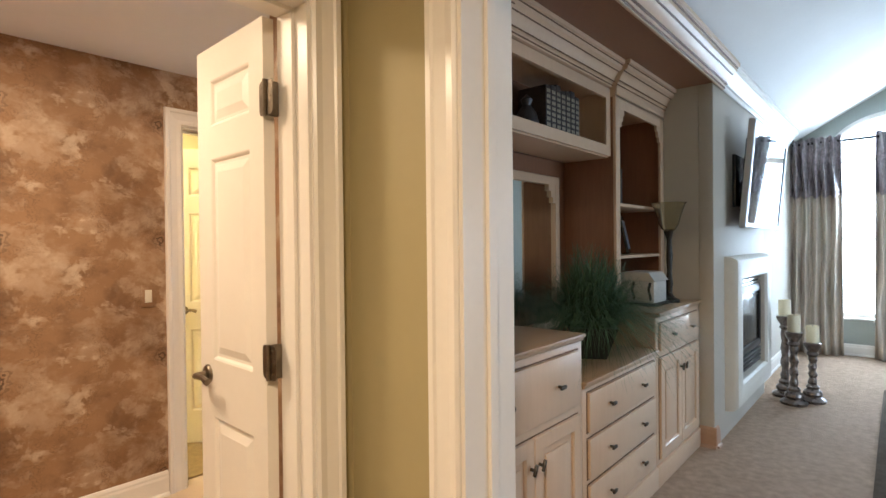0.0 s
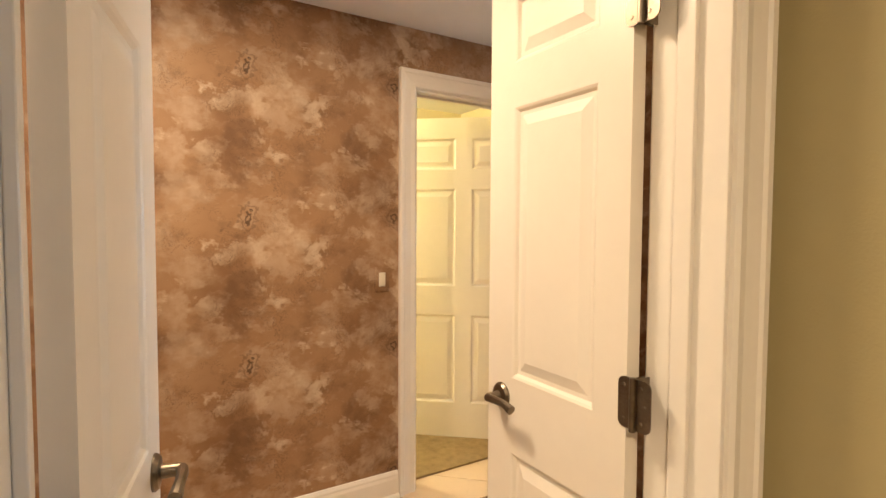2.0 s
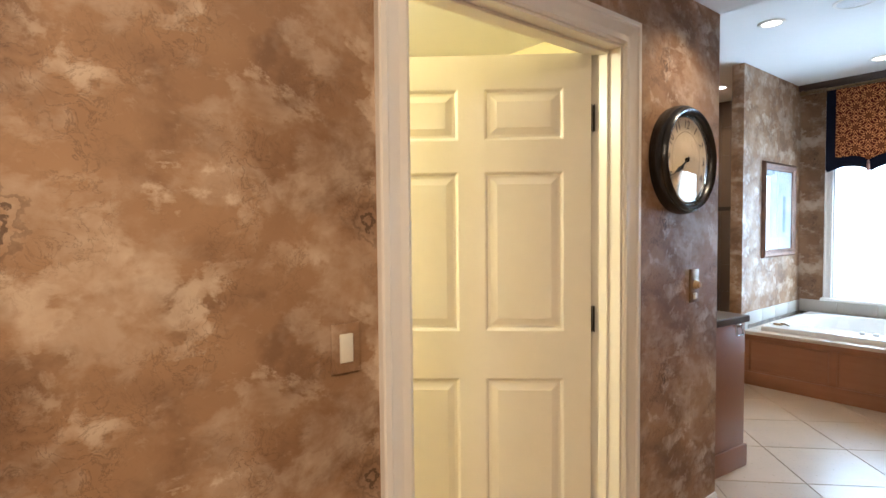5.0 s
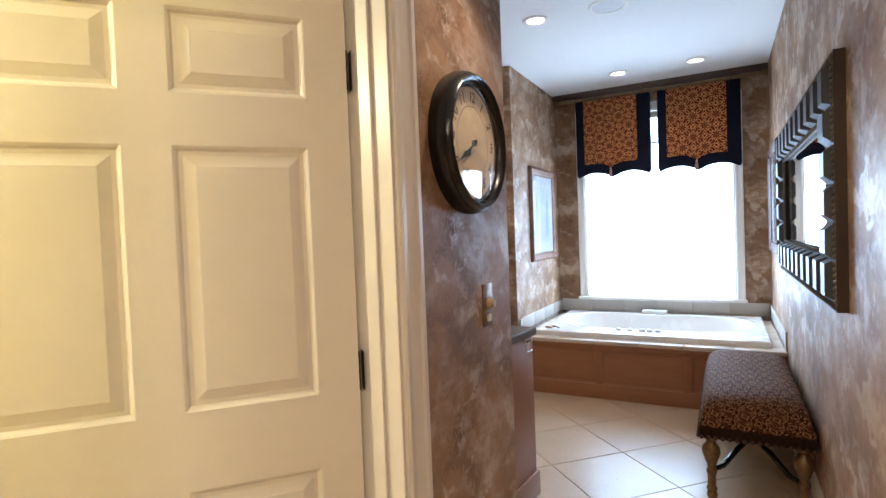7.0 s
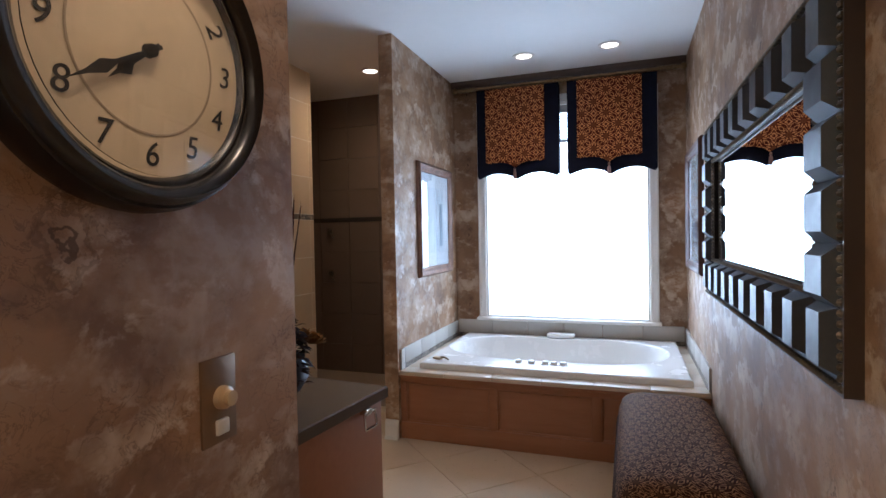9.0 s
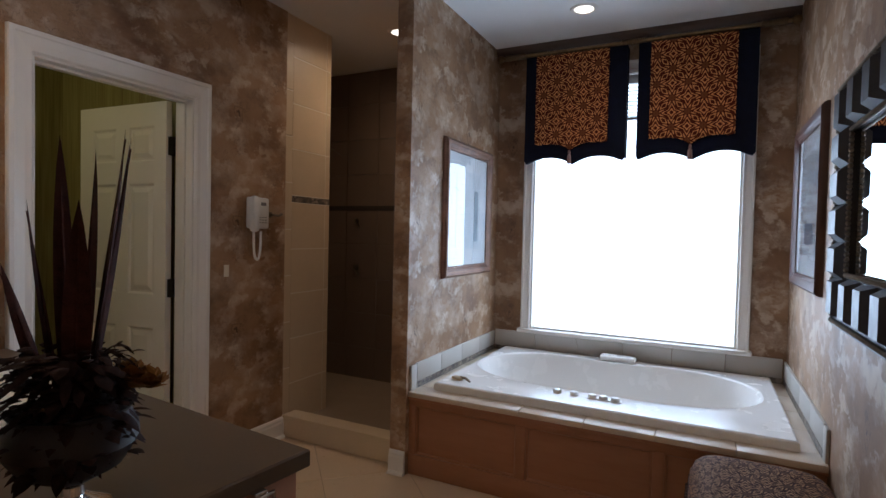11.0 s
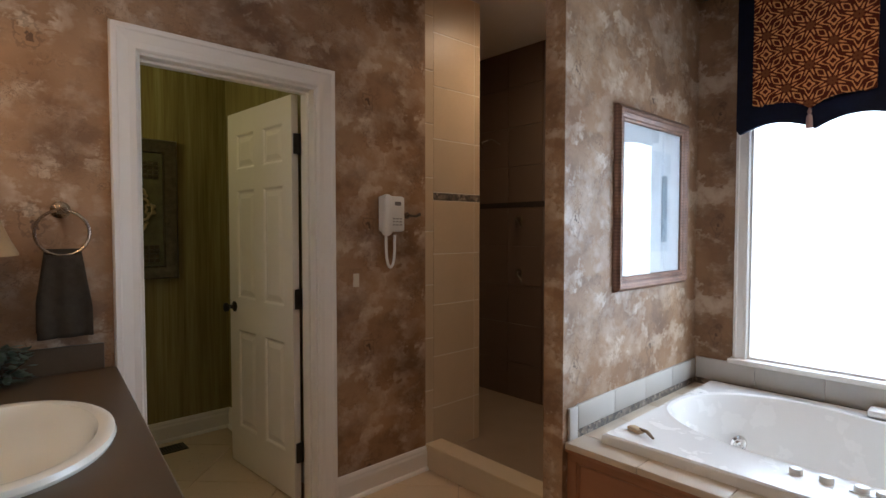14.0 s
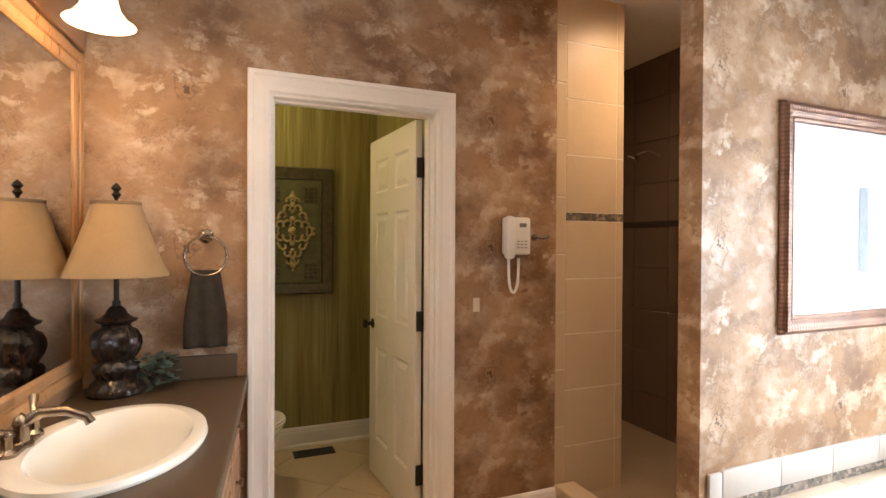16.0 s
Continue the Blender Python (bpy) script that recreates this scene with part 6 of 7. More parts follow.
def cabinet(y0, y1, top, rows, label, overhang=0.02):
    """A maple base cabinet against the back wall; rows: (foot, head, kind)."""
    c = thing("base_cabinet", (-1.25, (y0 + y1) / 2, 0.012), label, "cabinet", "built-in base cabinets")
    xf = -1.005
    part("body", box(-1.552, xf - 0.018, y0 + 0.001, y1 - 0.001, 0.012, top - 0.03), MAPLE, c, soft=False)
    part("face_frame", box(xf - 0.018, xf, y0 + 0.001, y1 - 0.001, 0.13, top - 0.03, 0.002), MAPLE, c)
    part("plinth", box(xf - 0.018, xf + 0.014, y0 + 0.001, y1 - 0.001, 0.012, 0.13, 0.004), MAPLE, c)
    bm = bmesh.new()
    bx(bm, -1.552, xf + 0.022, y0 + 0.001, y1 - 0.001, top - 0.016, top, 0.004)
    bx(bm, -1.552, xf + 0.012, y0 + 0.001, y1 - 0.001, top - 0.03, top - 0.016, 0.003)
    part("cabinet_top", bm, MAPLE_TOP, c)
    GL = plain("dark_glaze_line", (0.16, 0.085, 0.04), 0.6)
    for z0, z1, kind in rows:
        if kind == "drawer":
            bm = box(xf, xf + 0.016, y0 + 0.045, y1 - 0.045, z0, z1, 0.005)
            d = part("drawer_front", bm, MAPLE, c)
            part("glaze_line", rim(bmesh.new(), y0 + 0.045, y1 - 0.045, z0, z1, [(0, 0), (0, 0.002), (0.006, 0.002), (0.006, 0)], lambda u, v, w: (xf + w, u, v)), GL, c)
            ys = ((y0 + y1) / 2,) if y1 - y0 < 0.5 else (y0 + 0.28 * (y1 - y0), y1 - 0.28 * (y1 - y0))
            for y in ys:
                pull(d, y, (z0 + z1) / 2, xf + 0.016)
        else:
            ym = (y0 + y1) / 2
            for a, b, ky in ((y0 + 0.045, ym - 0.002, ym - 0.03), (ym + 0.002, y1 - 0.045, ym + 0.03)):
                bm = bmesh.new()
                rim(bm, a + 0.06, b - 0.06, z0 + 0.06, z1 - 0.06, [(0, 0), (0, 0.010), (0.006, 0.016), (0.057, 0.016), (0.060, 0.012), (0.060, 0)], lambda u, v, w: (xf + w, u, v))
                bx(bm, xf, xf + 0.004, a + 0.058, b - 0.058, z0 + 0.058, z1 - 0.058)
                bx(bm, xf + 0.003, xf + 0.013, a + 0.085, b - 0.085, z0 + 0.085, z1 - 0.085, 0.006)
                d = part("door", bm, MAPLE, c)
                part("glaze_line", rim(bmesh.new(), a, b, z0, z1, [(0, 0), (0, 0.002), (0.005, 0.002), (0.005, 0)], lambda u, v, w: (xf + w, u, v)), GL, c)
                pull(d, ky, z1 - 0.10, xf + 0.016, 65)
    return c


cabinet(1.02, 1.835, 0.99, [(0.70, 0.925, "drawer"), (0.16, 0.66, "doors")], "pale maple base cabinet with a drawer above two doors")
cabinet(1.835, 2.725, 0.78, [(0.555, 0.725, "drawer"), (0.355, 0.525, "drawer"), (0.155, 0.325, "drawer")], "low pale maple chest of three wide drawers")
cabinet(2.725, 3.535, 0.98, [(0.76, 0.915, "drawer"), (0.16, 0.72, "doors")], "pale maple base cabinet with a drawer above two doors")


def hutch(y0, y1, label, shelves):
    """An open maple bookcase that stands on a base cabinet, with stepped brackets and a crown."""
    h = thing("bookcase", (-1.4, (y0 + y1) / 2, 0.98), label, "bookcase", "built-in bookcases")
    xf, z0, z1 = -1.24, 0.982, 2.22
    for y in (y0 + 0.001, y1 - 0.019):
        part("side", box(-1.55, xf, y, y + 0.018, z0, z1), BROWN_WOOD, h, soft=False)
    part("back", box(-1.551, -1.54, y0, y1, z0, z1), BROWN_WOOD, h, soft=False)
    for y in (y0 + 0.001, y1 - 0.061):
        part("stile", box(xf, xf + 0.018, y, y + 0.06, z0, z1, 0.002), MAPLE, h)
    part("header", box(xf, xf + 0.018, y0 + 0.061, y1 - 0.061, z1 - 0.07, z1, 0.002), MAPLE, h)
    for s in (0, 1):
        bm = bmesh.new()
        for i in range(3):
            w = 0.07 - i * 0.022
            ya = y0 + 0.061 if s == 0 else y1 - 0.061 - w
            bx(bm, xf + 0.001, xf + 0.017, ya, ya + w, z1 - 0.07 - (i + 1) * 0.035, z1 - 0.07 - i * 0.035)
        part("stepped_bracket", bm, MAPLE, h, soft=False)
    part("crown", prism(bmesh.new(), [(xf + 0.018 + d * 0.8, 2.264 + z * 0.87) for d, z in CROWN], "y", y0, y1), MAPLE, h)
    for d, z in GROOVES:
        part("glaze_line", tube(bmesh.new(), [(xf + 0.018 + d * 0.8, y, 2.264 + z * 0.87) for y in (y0, y1)], 0.0038, 6), GLAZE, h)
    part("frieze", box(xf + 0.018, xf + 0.026, y0, y1, 2.222, 2.264, 0.002), MAPLE, h)
    part("crown_board", box(-1.55, xf + 0.018, y0, y1, z1 - 0.01, z1 + 0.183), MAPLE, h, soft=False)
    for z in shelves:
        part("shelf", box(-1.54, xf + 0.008, y0 + 0.02, y1 - 0.02, z - 0.018, z, 0.002), MAPLE, h)
    return h


hutch(2.725, 3.535, "open maple bookcase with shelves and a moulded crown", (1.60, 1.29))
hutch(1.02, 1.60, "open maple bookcase with shelves and a moulded crown", (1.60, 1.29))

bridge = thing("wall_cabinet", (-1.4, 2.28, 1.86), "open maple wall cabinet holding dark bound books", "cabinet")
xf = -1.27
for nm, a in (("bottom", (-1.55, xf, 1.602, 2.724, 1.86, 1.885)), ("top", (-1.55, xf, 1.602, 2.724, 2.235, 2.26)), ("side", (-1.55, xf, 1.602, 1.622, 1.886, 2.234)), ("side", (-1.55, xf, 2.704, 2.724, 1.886, 2.234))):
    part(nm, box(*a), MAPLE, bridge, soft=False)
part("back", box(-1.551, -1.54, 1.602, 2.724, 1.86, 2.26), BROWN_WOOD, bridge, soft=False)
part("face_frame", rim(bmesh.new(), 1.66, 2.665, 1.925, 2.195, [(0, 0), (0, 0.018), (0.058, 0.018), (0.058, 0)], lambda u, v, w: (xf + w, u, v)), MAPLE, bridge, soft=False)
part("crown", prism(bmesh.new(), [(xf + 0.018 + d * 0.8, 2.264 + z * 0.87) for d, z in CROWN], "y", 1.602, 2.724), MAPLE, bridge)
for d, z in GROOVES:
    part("glaze_line", tube(bmesh.new(), [(xf + 0.018 + d * 0.8, y, 2.264 + z * 0.87) for y in (1.602, 2.724)], 0.0038, 6), GLAZE, bridge)
part("crown_board", box(-1.55, xf + 0.018, 1.602, 2.724, 2.262, 2.40), MAPLE, bridge, soft=False)
SPINE = plain("dark_tooled_leather", (0.035, 0.024, 0.022), 0.5, vary=0.6, scale=70)
TOOL = plain("gilt_tooling", (0.38, 0.33, 0.25), 0.4, 0.6, 0.3, 60)
for i in range(7):
    y = 2.10 + i * 0.052
    b = thing("book", (-1.38, y, 1.885), "thick dark leather-bound book with gilt tooling", "book", "books in the wall cabinet")
    hgt = 0.275 + 0.01 * (i % 3)
    part("cover", box(-1.48, -1.315, y, y + 0.049, 1.886, 1.886 + hgt, 0.006), SPINE, b)
    bm = bmesh.new()
    for k in range(9):
        for j in range(2):
            bx(bm, -1.316, -1.313, y + 0.008 + j * 0.018, y + 0.022 + j * 0.018, 1.90 + k * 0.028, 1.917 + k * 0.028, 0.002)
    part("tooling", bm, TOOL, b)
fig = thing("figurine", (-1.36, 1.99, 1.886), "small dark decorative figurine on the shelf", "ornament")
part("figure", lathe(bmesh.new(), [(0, 0), (0.05, 0), (0.04, 0.03), (0.06, 0.07), (0.045, 0.12), (0.02, 0.15), (0.03, 0.18), (0, 0.21)], 18, (-1.36, 1.99, 1.886)), plain("dark_patina", (0.05, 0.05, 0.055), 0.35, 0.5, 0.5, 25), fig)

panel = thing("mirror_panel", (-1.54, 2.28, 0.80), "mirrored back panel in a maple surround with stepped corners", "mirror")
part("looking_glass", box(-1.548, -1.542, 1.84, 2.60, 0.90, 1.74), SILVERING, panel, soft=False)
part("surround", rim(bmesh.new(), 1.87, 2.57, 0.92, 1.71, [(0, 0.0), (0, 0.022), (0.045, 0.022), (0.05, 0.012), (0.05, 0.0)], lambda u, v, w: (-1.548 + w, u, v)), MAPLE, panel, soft=False)
for y, s in ((1.87, 1), (2.57, -1)):
    bm = bmesh.new()
    for i in range(3):
        w = 0.075 - i * 0.025
        ya, yb = sorted((y, y + s * w))
        bx(bm, -1.546, -1.528, ya, yb, 1.71 - (i + 1) * 0.035, 1.71 - i * 0.035)
    part("stepped_corner", bm, MAPLE, panel, soft=False)

# grass plant in a black pot on the low chest
plant = thing("potted_grass", (-1.20, 2.32, 0.78), "bushy green ornamental grass in a black square pot", "plant")
pm = pose(-1.20, 2.34, 0.78, 0, 0, 30)
bm = bmesh.new()
lo = [bm.verts.new((x, y, 0.0)) for x, y in ((-0.07, -0.07), (0.07, -0.07), (0.07, 0.07), (-0.07, 0.07))]
hi = [bm.verts.new((x, y, 0.16)) for x, y in ((-0.12, -0.12), (0.12, -0.12), (0.12, 0.12), (-0.12, 0.12))]
bm.faces.new(lo)
bm.faces.new(hi)
for i in range(4):
    bm.faces.new((lo[i], lo[(i + 1) % 4], hi[(i + 1) % 4], hi[i]))
bmesh.ops.transform(bm, matrix=pm, verts=bm.verts)
part("pot", bm, plain("black_pot", (0.012, 0.011, 0.010), 0.4), plant, "black tapered square pot", soft=False)
GRASS = plain("grass_blade", (0.060, 0.115, 0.058), 0.5, vary=0.55, scale=14)
bm = bmesh.new()
rng = random.Random(11)
for i in range(3000):
    a = rng.uniform(0, 6.283)
    out = rng.uniform(0.08, 0.62)
    b = Vector((-1.20 + rng.uniform(-0.09, 0.09), 2.34 + rng.uniform(-0.09, 0.09), 0.93))
    rise = rng.uniform(0.24, 0.50) * (1.1 - out)
    side = Vector((-math.sin(a), math.cos(a), 0)) * 0.0024
    rows = []
    for k in range(6):
        t = k / 5
        p = b + Vector((math.cos(a) * out * t, math.sin(a) * out * t, rise * 2.1 * t - (rise * 1.15 + out * 0.50) * t * t))
        p.x = max(p.x, -1.535)
        q = side * (1.05 - t)
        rows.append((bm.verts.new(p - q), bm.verts.new(p + q)))
    for r0, r1 in zip(rows, rows[1:]):
        bm.faces.new((r0[0], r0[1], r1[1], r1[0]))
part("blades", bm, GRASS, plant)

# on the far cabinet: glass torchere, box, photograph
torch = thing("candle_torchere", (-1.10, 3.33, 0.98), "twisted dark candle stand with an amber glass bowl", "candle holder")
tc = (-1.115, 3.30, 0.98)
part("stem", lathe(bmesh.new(), [(0, 0), (0.06, 0), (0.062, 0.02), (0.035, 0.035), (0.018, 0.06), (0.022, 0.12), (0.014, 0.2), (0.020, 0.30), (0.014, 0.40), (0.024, 0.44), (0.03, 0.46), (0, 0.46)], 20, tc, wob=lambda a, z: 0.12 * math.cos(3 * a + z * 60)), BRONZE, torch)
g = part("bowl", lathe(bmesh.new(), [(0.01, 0.455), (0.04, 0.465), (0.06, 0.50), (0.075, 0.56), (0.10, 0.63), (0.11, 0.64), (0.095, 0.628), (0.07, 0.56), (0.055, 0.502), (0.036, 0.469), (0.008, 0.459)], 28, tc), glass("amber_glass", 0.08, (0.86, 0.82, 0.66)), torch, "amber glass bowl")
boxt = thing("decorative_box", (-1.22, 3.05, 0.98), "grey lidded box with scrolled metal ends", "box")
part("base", box(-1.32, -1.10, 2.98, 3.20, 1.0, 1.13, 0.006), plain("grey_parchment", (0.52, 0.50, 0.46), 0.6), boxt)
part("lid", prism(bmesh.new(), [(-1.33, 1.131), (-1.09, 1.131), (-1.13, 1.185), (-1.29, 1.185)], "y", 2.97, 3.21), plain("grey_parchment_lid", (0.46, 0.44, 0.40), 0.6), boxt, soft=False)
part("foot_rail", box(-1.335, -1.085, 2.965, 3.215, 0.981, 1.0, 0.005), BRONZE, boxt)
bm = bmesh.new()
for y in (2.96, 3.22):
    for k in range(2):
        tube(bm, [(-1.12 - 0.1 * k, y + 0.015 * math.cos(i * 0.7), 1.02 + 0.03 * i / 2.2 + 0.01 * math.sin(i * 0.7)) for i in range(9)], 0.008, 6)
part("scroll_handle", bm, BRONZE, boxt)
photo = thing("photo_frame", (-1.33, 3.17, 1.29), "dark framed photograph on the bookcase shelf", "photo frame")
m = pose(-1.33, 3.17, 1.292, 0, -12, 18)
part("frame", box(0, 0.015, -0.14, 0.10, 0, 0.25, 0.003, m), BLACK, photo)
part("print", box(0.015, 0.017, -0.115, 0.075, 0.03, 0.22, m=m), plain("blue_grey_photo", (0.13, 0.17, 0.23), 0.3, vary=0.6, scale=25), photo)
part("strut", box(-0.07, 0.0, -0.01, 0.01, 0.0, 0.012, m=m), BLACK, photo)
for k in range(3):
    y = 3.02 + 0.03 * k
    bk = thing("book", (-1.40, y, 1.60), "slim dark patterned book on the bookcase shelf", "book", "books in the bookcase")
    part("cover", box(-1.50, -1.34, y, y + 0.026, 1.601, 1.80 + 0.02 * k, 0.003), SPINE, bk)

# fireplace and television
fire = thing("fireplace_surround", (-0.88, 4.3, 0.19), "cream plaster fireplace surround with rounded edges", "fireplace")
bm = bmesh.new()
prof = [(0, 0), (0, 0.060), (0.014, 0.080), (0.045, 0.088), (0.110, 0.090), (0.145, 0.080), (0.166, 0.050), (0.172, 0.0)]
rim(bm, 3.98, 4.88, 0.36, 1.09, prof, lambda u, v, w: (-0.909 + w, u, v))
part("surround", bm, plain("cream_plaster", (0.66, 0.62, 0.54), 0.55, vary=0.05, bump=0.2, bscale=60), fire)
insert = thing("fireplace_insert", (-0.9, 4.33, 0.43), "black metal fireplace insert with louvres and glass", "fireplace insert")
part("back", box(-0.908, -0.895, 3.98, 4.88, 0.36, 1.09), BLACK, insert, soft=False)
part("inner_frame", rim(bmesh.new(), 4.05, 4.81, 0.56, 0.96, [(0, 0), (0, 0.02), (0.03, 0.024), (0.06, 0.012), (0.06, 0)], lambda u, v, w: (-0.893 + w, u, v)), plain("black_metal", (0.02, 0.02, 0.022), 0.35, 0.7), insert)
part("glass_front", box(-0.890, -0.886, 4.05, 4.81, 0.56, 0.96), BLACK, insert, soft=False)
for i, z in enumerate((0.385, 0.415, 0.445, 0.475, 1.03, 1.06)):
    part("louvre", box(-0.892, -0.872, 4.00, 4.86, z, z + 0.014, 0.003, None), CHROME if z > 0.9 else plain("louvre_metal", (0.05, 0.05, 0.055), 0.3, 0.8), insert)

tv = thing("television", (-0.8, 4.55, 1.45), "flat television with a silver frame on a tilting wall arm", "television")
m = pose(-0.765, 4.52, 1.83, 0, 5, 0)
part("bezel", rim(bmesh.new(), -0.63, 0.63, -0.335, 0.335, [(0, -0.03), (0, 0.008), (0.006, 0.014), (0.03, 0.014), (0.036, 0.008), (0.036, -0.03)], lambda u, v, w: tuple(m @ Vector((w, u, v)))), plain("silver_bezel", (0.55, 0.56, 0.58), 0.3, 0.7, 0.05), tv)
part("screen", box(-0.005, 0.004, -0.63, 0.63, -0.335, 0.335, m=m), plain("glossy_dark_screen", (0.012, 0.013, 0.015), 0.04, vary=0.02), tv, soft=False)
part("back_shell", box(-0.075, -0.006, -0.50, 0.50, -0.28, 0.28, 0.02, m), BLACK, tv)
part("wall_arm", tube(bmesh.new(), [(-0.909, 4.25, 1.80), (-0.86, 4.30, 1.80), tuple(m @ Vector((-0.07, 0, 0)))], 0.02, 8), BLACK, tv)
part("wall_plate", box(-0.909, -0.885, 4.05, 4.35, 1.62, 2.0, 0.004), BLACK, tv)

# candlesticks
CW = plain("ivory_wax", (0.78, 0.70, 0.50), 0.5, vary=0.04)
SILVERWOOD = plain("antique_silver_leaf", (0.20, 0.165, 0.145), 0.28, 0.85, 0.6, 35)
for x, y, h in ((-0.75, 5.20, 0.70), (-0.655, 4.97, 0.60), (-0.545, 5.14, 0.50)):
    s = thing("candlestick", (x, y, 0.012), "tall twisted antique-silver candlestick with an ivory pillar candle", "candlestick", "candlesticks by the hearth")
    pf = [(0, 0), (0.095, 0), (0.10, 0.02), (0.085, 0.035), (0.06, 0.05), (0.07, 0.07), (0.065, 0.09), (0.042, 0.11), (0.05, 0.13)]
    for i in range(14):
        pf.append((0.029 + 0.006 * math.sin(i * 1.7), 0.15 + (h - 0.27) * i / 13))
    pf += [(0.045, h - 0.10), (0.032, h - 0.08), (0.045, h - 0.06), (0.062, h - 0.03), (0.066, h - 0.005), (0.05, h), (0, h)]
    part("column", lathe(bmesh.new(), pf, 22, (x, y, 0.012), wob=lambda a, z: 0.10 * math.cos(3 * a + 55 * z) * (1 if 0.14 < z < h - 0.11 else 0)), SILVERWOOD, s)
    part("candle", lathe(bmesh.new(), [(0.047, h), (0.048, h + 0.13), (0.044, h + 0.14), (0.038, h + 0.132), (0, h + 0.13)], 20, (x, y, 0.0125)), CW, s, "ivory pillar candle")
    part("wick", tube(bmesh.new(), [(x, y, h + 0.14), (x + 0.002, y, h + 0.158)], 0.0018, 5), BLACK, s)

# bedroom window and curtains
window_2 = thing("window_2", (0, 7.67, 0.46), "tall arched white bedroom window full of daylight", "window")
window_2["kind"] = "structure"
part("window_frame", rim(bmesh.new(), -0.57, 0.50, 0.51, 2.27, [(0, 0), (0, 0.03), (0.05, 0.03), (0.05, 0)], lambda u, v, w: (u, 7.66 - w, v)), TRIM, window_2, soft=False)
part("meeting_rail", box(-0.57, 0.50, 7.63, 7.66, 1.36, 1.41, 0.003), TRIM, window_2)
part("transom", box(-0.62, 0.55, 7.60, 7.68, 2.27, 2.34, 0.004), TRIM, window_2)
part("window_sill", box(-0.68, 0.61, 7.53, 7.62, 0.435, 0.46, 0.005), TRIM, window_2)
bm = bmesh.new()
n = 20
for i in range(n):
    a0, a1 = math.pi * i / n, math.pi * (i + 1) / n
    q = [(-0.035 + 0.585 * math.cos(a), 2.34 + 0.44 * math.sin(a)) for a in (a0, a1)]
    o = [(p[0], 2.81) for p in q]
    prism(bm, [q[0], q[1], o[1], o[0]], "y", 7.592, 7.748)
part("arch_spandrel", bm, SAGE, window_2, soft=False)
bm = bmesh.new()
tube(bm, [(-0.035 + 0.60 * math.cos(math.pi * i / 24), 7.585, 2.34 + 0.455 * math.sin(math.pi * i / 24)) for i in range(25)], 0.035, 8)
part("arch_trim", bm, TRIM, window_2)
gp = part("pane", box(-0.57, 0.50, 7.645, 7.649, 0.51, 2.78), GLASS, window_2, soft=False)
gp.visible_shadow = False
crod = thing("curtain_rod", (-0.3, 7.45, 2.52), "black curtain rod with scrolled finial", "curtain rod")
part("pole", tube(bmesh.new(), [(-0.98, 7.45, 2.525), (0.9, 7.45, 2.525)], 0.016, 10), BLACK, crod)
DRAPE = plain("taupe_silk_drape", (0.54, 0.47, 0.385), 0.55, vary=0.12, scale=8, bump=0.2, bscale=200)
RUFFLE = plain("plum_grey_ruffle", (0.30, 0.26, 0.265), 0.5, vary=0.7, scale=18, bump=0.4, bscale=120)


def curtain(x0, x1, name_label):
    c = thing("curtain", ((x0 + x1) / 2, 7.45, 0.012), name_label, "curtain", "curtains at the arched window")
    k = (x1 - x0) / 0.085
    def body(z0, z1, amp, flare):
        def f(u, v):
            z = z0 + (z1 - z0) * v
            x = x0 + (x1 - x0) * (u + flare * (1 - v) * (u - 0.5))
            y = 7.44 + amp * math.sin(2 * math.pi * k * u + 0.6 * math.sin(3 * z)) * (1.0 - 0.3 * v) + 0.012 * math.sin(17 * u + 5 * z)
            return (x, y, z)
        return f
    thicken(part("drape", grid_surface(bmesh.new(), 70, 16, body(0.016, 2.50, 0.045, 0.12)), DRAPE, c, "taupe silk drape"), 0.004)
    def ruf(u, v):
        z = 1.88 + 0.70 * v
        p = body(1.88, 2.58, 0.055, 0.05)(u, v)
        return (p[0], p[1] - 0.035 - 0.02 * math.sin(23 * u + 9 * v), z + 0.02 * math.sin(2 * math.pi * k * u))
    thicken(part("ruffle", grid_surface(bmesh.new(), 70, 14, ruf), RUFFLE, c, "plum-grey gathered header"), 0.004)
    return c


curtain(-0.80, -0.50, "taupe silk curtain with a plum-grey ruffled header")
curtain(-0.19, 0.05, "taupe silk curtain with a plum-grey ruffled header")
curtain(-1.0, -0.80, "taupe silk curtain with a plum-grey ruffled header, bunched at the wall")
rug = thing("area_rug", (0.9, 4.6, 0.012), "brown bordered area rug on the carpet", "rug")
part("pile", box(-0.10, 2.0, 3.3, 5.9, 0.013, 0.024, 0.004), carpet("brown_rug", (0.13, 0.095, 0.065)), rug)

# ---- tiles: floor, shower column, shower end wall ----
HALF, GAP = 0.341, 0.003


def clip(poly, axis, limit, keep_below):
    out = []
    for i, p in enumerate(poly):
        q = poly[(i + 1) % len(poly)]
        pin, qin = ((p[axis] <= limit) == keep_below), ((q[axis] <= limit) == keep_below)
        if pin:
            out.append(p)
        if pin != qin:
            t = (limit - p[axis]) / (q[axis] - p[axis])
            out.append((p[0] + (q[0] - p[0]) * t, p[1] + (q[1] - p[1]) * t))
    return out


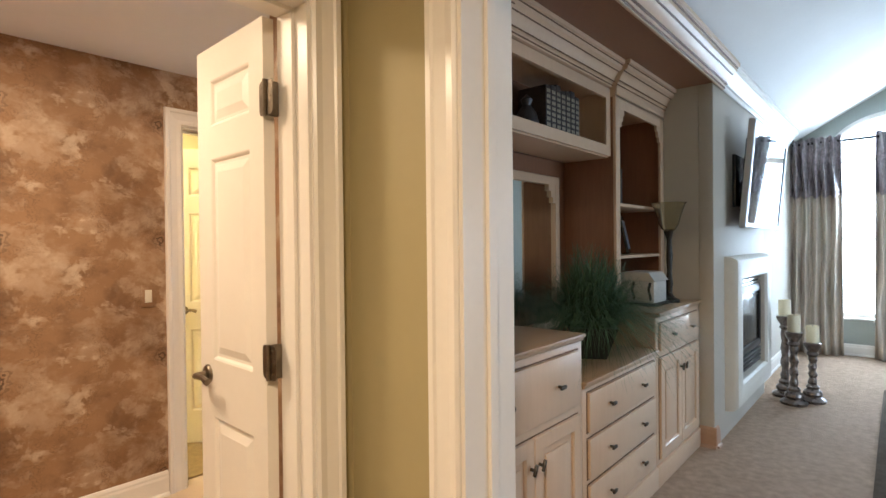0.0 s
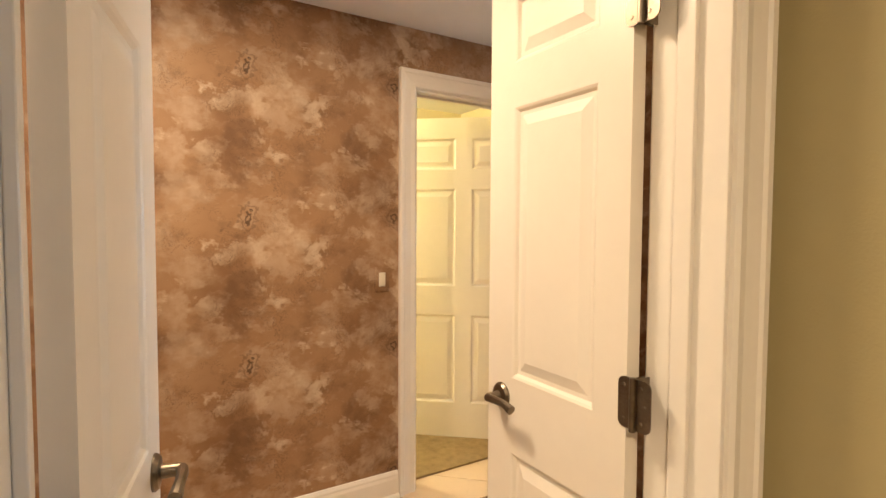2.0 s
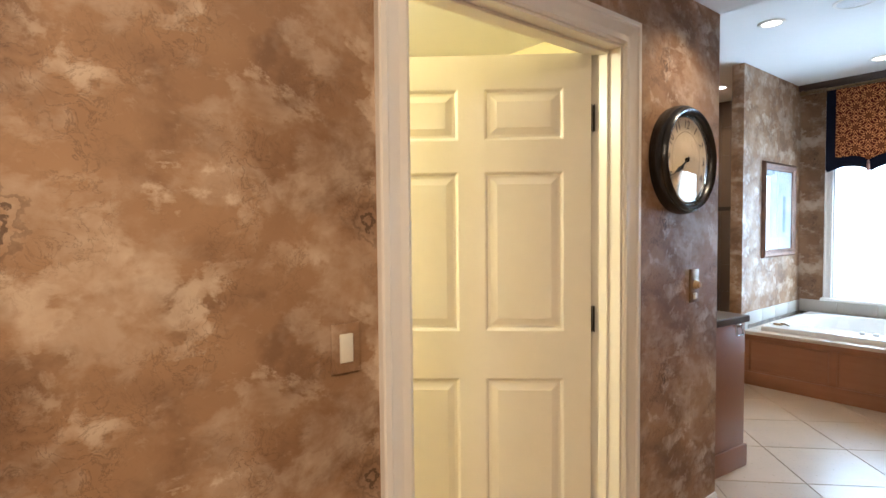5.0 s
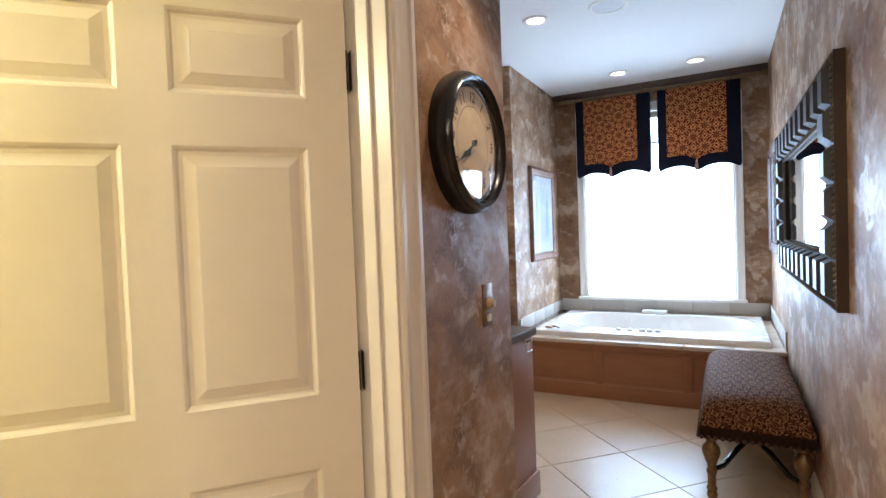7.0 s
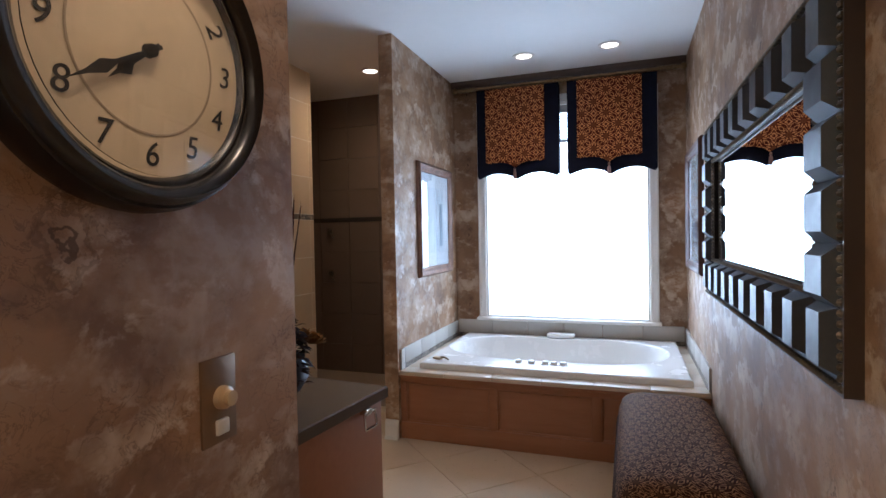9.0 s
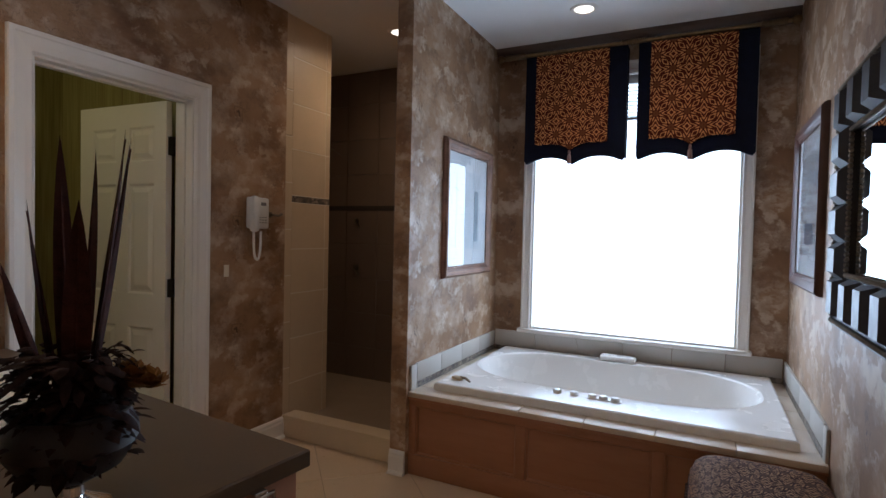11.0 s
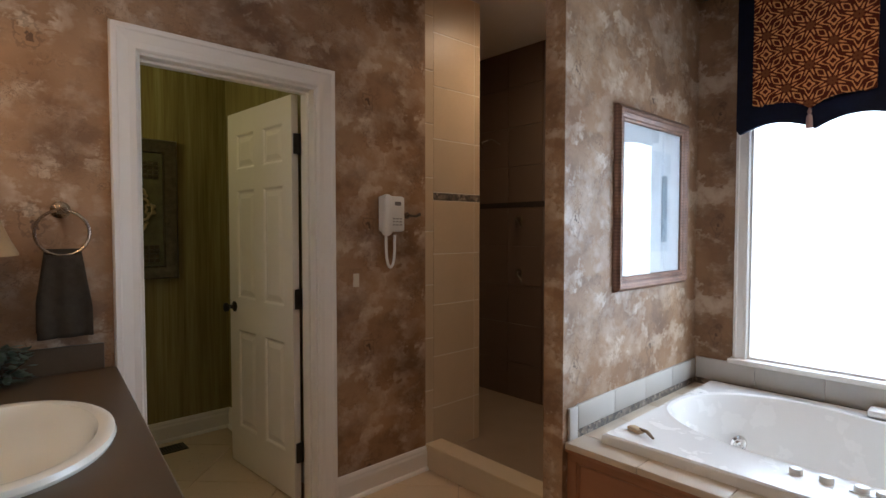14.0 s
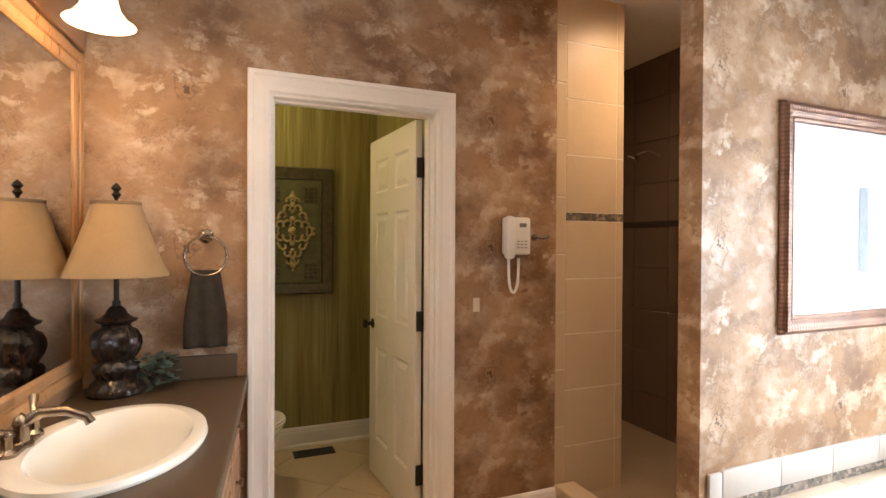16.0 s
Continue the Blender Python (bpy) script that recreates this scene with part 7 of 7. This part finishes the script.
def tile_mesh(poly, name="tile"):
    bm = bmesh.new()
    c = (sum(p[0] for p in poly) / len(poly), sum(p[1] for p in poly) / len(poly))
    def inset(d):
        return [(p[0] + (c[0] - p[0]) * d / max(0.02, math.hypot(c[0] - p[0], c[1] - p[1])), p[1] + (c[1] - p[1]) * d / max(0.02, math.hypot(c[0] - p[0], c[1] - p[1]))) for p in poly]
    loops = [[bm.verts.new((*p, z)) for p in inset(d)] for d, z in ((0, -0.010), (0, -0.002), (0.003, 0.0))]
    for a, b in zip(loops, loops[1:]):
        for i in range(len(poly)):
            bm.faces.new((a[i], a[(i + 1) % len(poly)], b[(i + 1) % len(poly)], b[i]))
    bm.faces.new(loops[-1])
    bmesh.ops.recalc_face_normals(bm, faces=bm.faces)
    me = bpy.data.meshes.new(name)
    bm.to_mesh(me)
    bm.free()
    me.materials.append(FLOOR_TILE)
    return me


h = HALF - GAP
whole = tile_mesh([(h, 0), (0, h), (-h, 0), (0, -h)])
floor_world = wm(floor_bath).inverted()
for i in range(-13, 7):
    for j in range(-20, 6):
        if (i + j) % 2 == 0:
            continue
        cx, cy = -2.905 + i * HALF, 4.205 + j * HALF
        if not (-6.5 < cx < -1.2 and -1.8 < cy < 5.5):
            continue
        if cx < -3.5 and cy < 2.4 or cx < -5.3 and cy > 4.9:
            continue
        edge_x1 = -1.26 if cy < 0.9 else -1.9
        poly = [(cx + h, cy), (cx, cy + h), (cx - h, cy), (cx, cy - h)]
        cut = clip(clip(clip(clip(poly, 0, edge_x1, True), 0, -6.33, False), 1, -1.6, False), 1, 5.24, True)
        if len(cut) < 3:
            continue
        if cut == poly:
            o = new("tile", whole)
        else:
            o = new("tile", tile_mesh([(p[0] - cx, p[1] - cy) for p in cut]))
        o.parent = floor_bath
        o.matrix_parent_inverse = floor_world
        o.location = (cx, cy, 0)

setting("shower_joints", box(-4.905, -4.8975, 5.2365, 5.6895, 0, 2.77), SHOWER_GROUT, "pale grout between the shower tiles")
col = thing("shower_tiling", (-4.905, 5.46, 0), "tan stone tiles with a mosaic band on the shower column", "tiling")
joints = (0.0, 0.033, 0.335, 0.637, 0.939, 1.236, 1.547, 1.593, 1.900, 2.200, 2.504, 2.77)
for z0, z1 in zip(joints, joints[1:]):
    if z1 - z0 > 0.1 or z0 == 0:
        part("tile", box(-4.905, -4.896, 5.303, 5.640, z0 + 0.003, z1 - 0.003, 0.002), SHOWER_TILE, col, soft=False)
        part("tile", box(-4.905, -4.896, 5.645, 5.690, z0 + 0.003, z1 - 0.003, 0.002), SHOWER_TILE, col, soft=False)
edges = (0.0, 0.140, 0.446, 0.752, 1.060, 1.368, 1.675, 1.980, 2.280, 2.585, 2.77)
for z0, z1 in zip(edges, edges[1:]):
    part("edge_tile", box(-4.905, -4.893, 5.236, 5.300, z0 + 0.003, z1 - 0.003, 0.003), SHOWER_TILE, col, soft=False)
part("mosaic_band", box(-4.905, -4.895, 5.303, 5.690, 1.549, 1.591), MOSAIC, col)
# end wall: tiles and band carry the shower's shade in their dark colour
end_t = thing("shower_tiling", (-5.2, 6.488, 0.03), "stone tiles on the shower's end wall, coloured dark for its shade", "tiling")
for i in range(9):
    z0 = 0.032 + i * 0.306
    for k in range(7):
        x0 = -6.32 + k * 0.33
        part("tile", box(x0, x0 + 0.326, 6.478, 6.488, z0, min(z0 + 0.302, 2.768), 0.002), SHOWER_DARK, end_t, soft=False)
part("mosaic_band", box(-6.32, -4.0, 6.474, 6.4775, 1.549, 1.591), plain("shaded_mosaic_band", (0.035, 0.027, 0.022), 0.4, vary=0.4, scale=40), end_t)
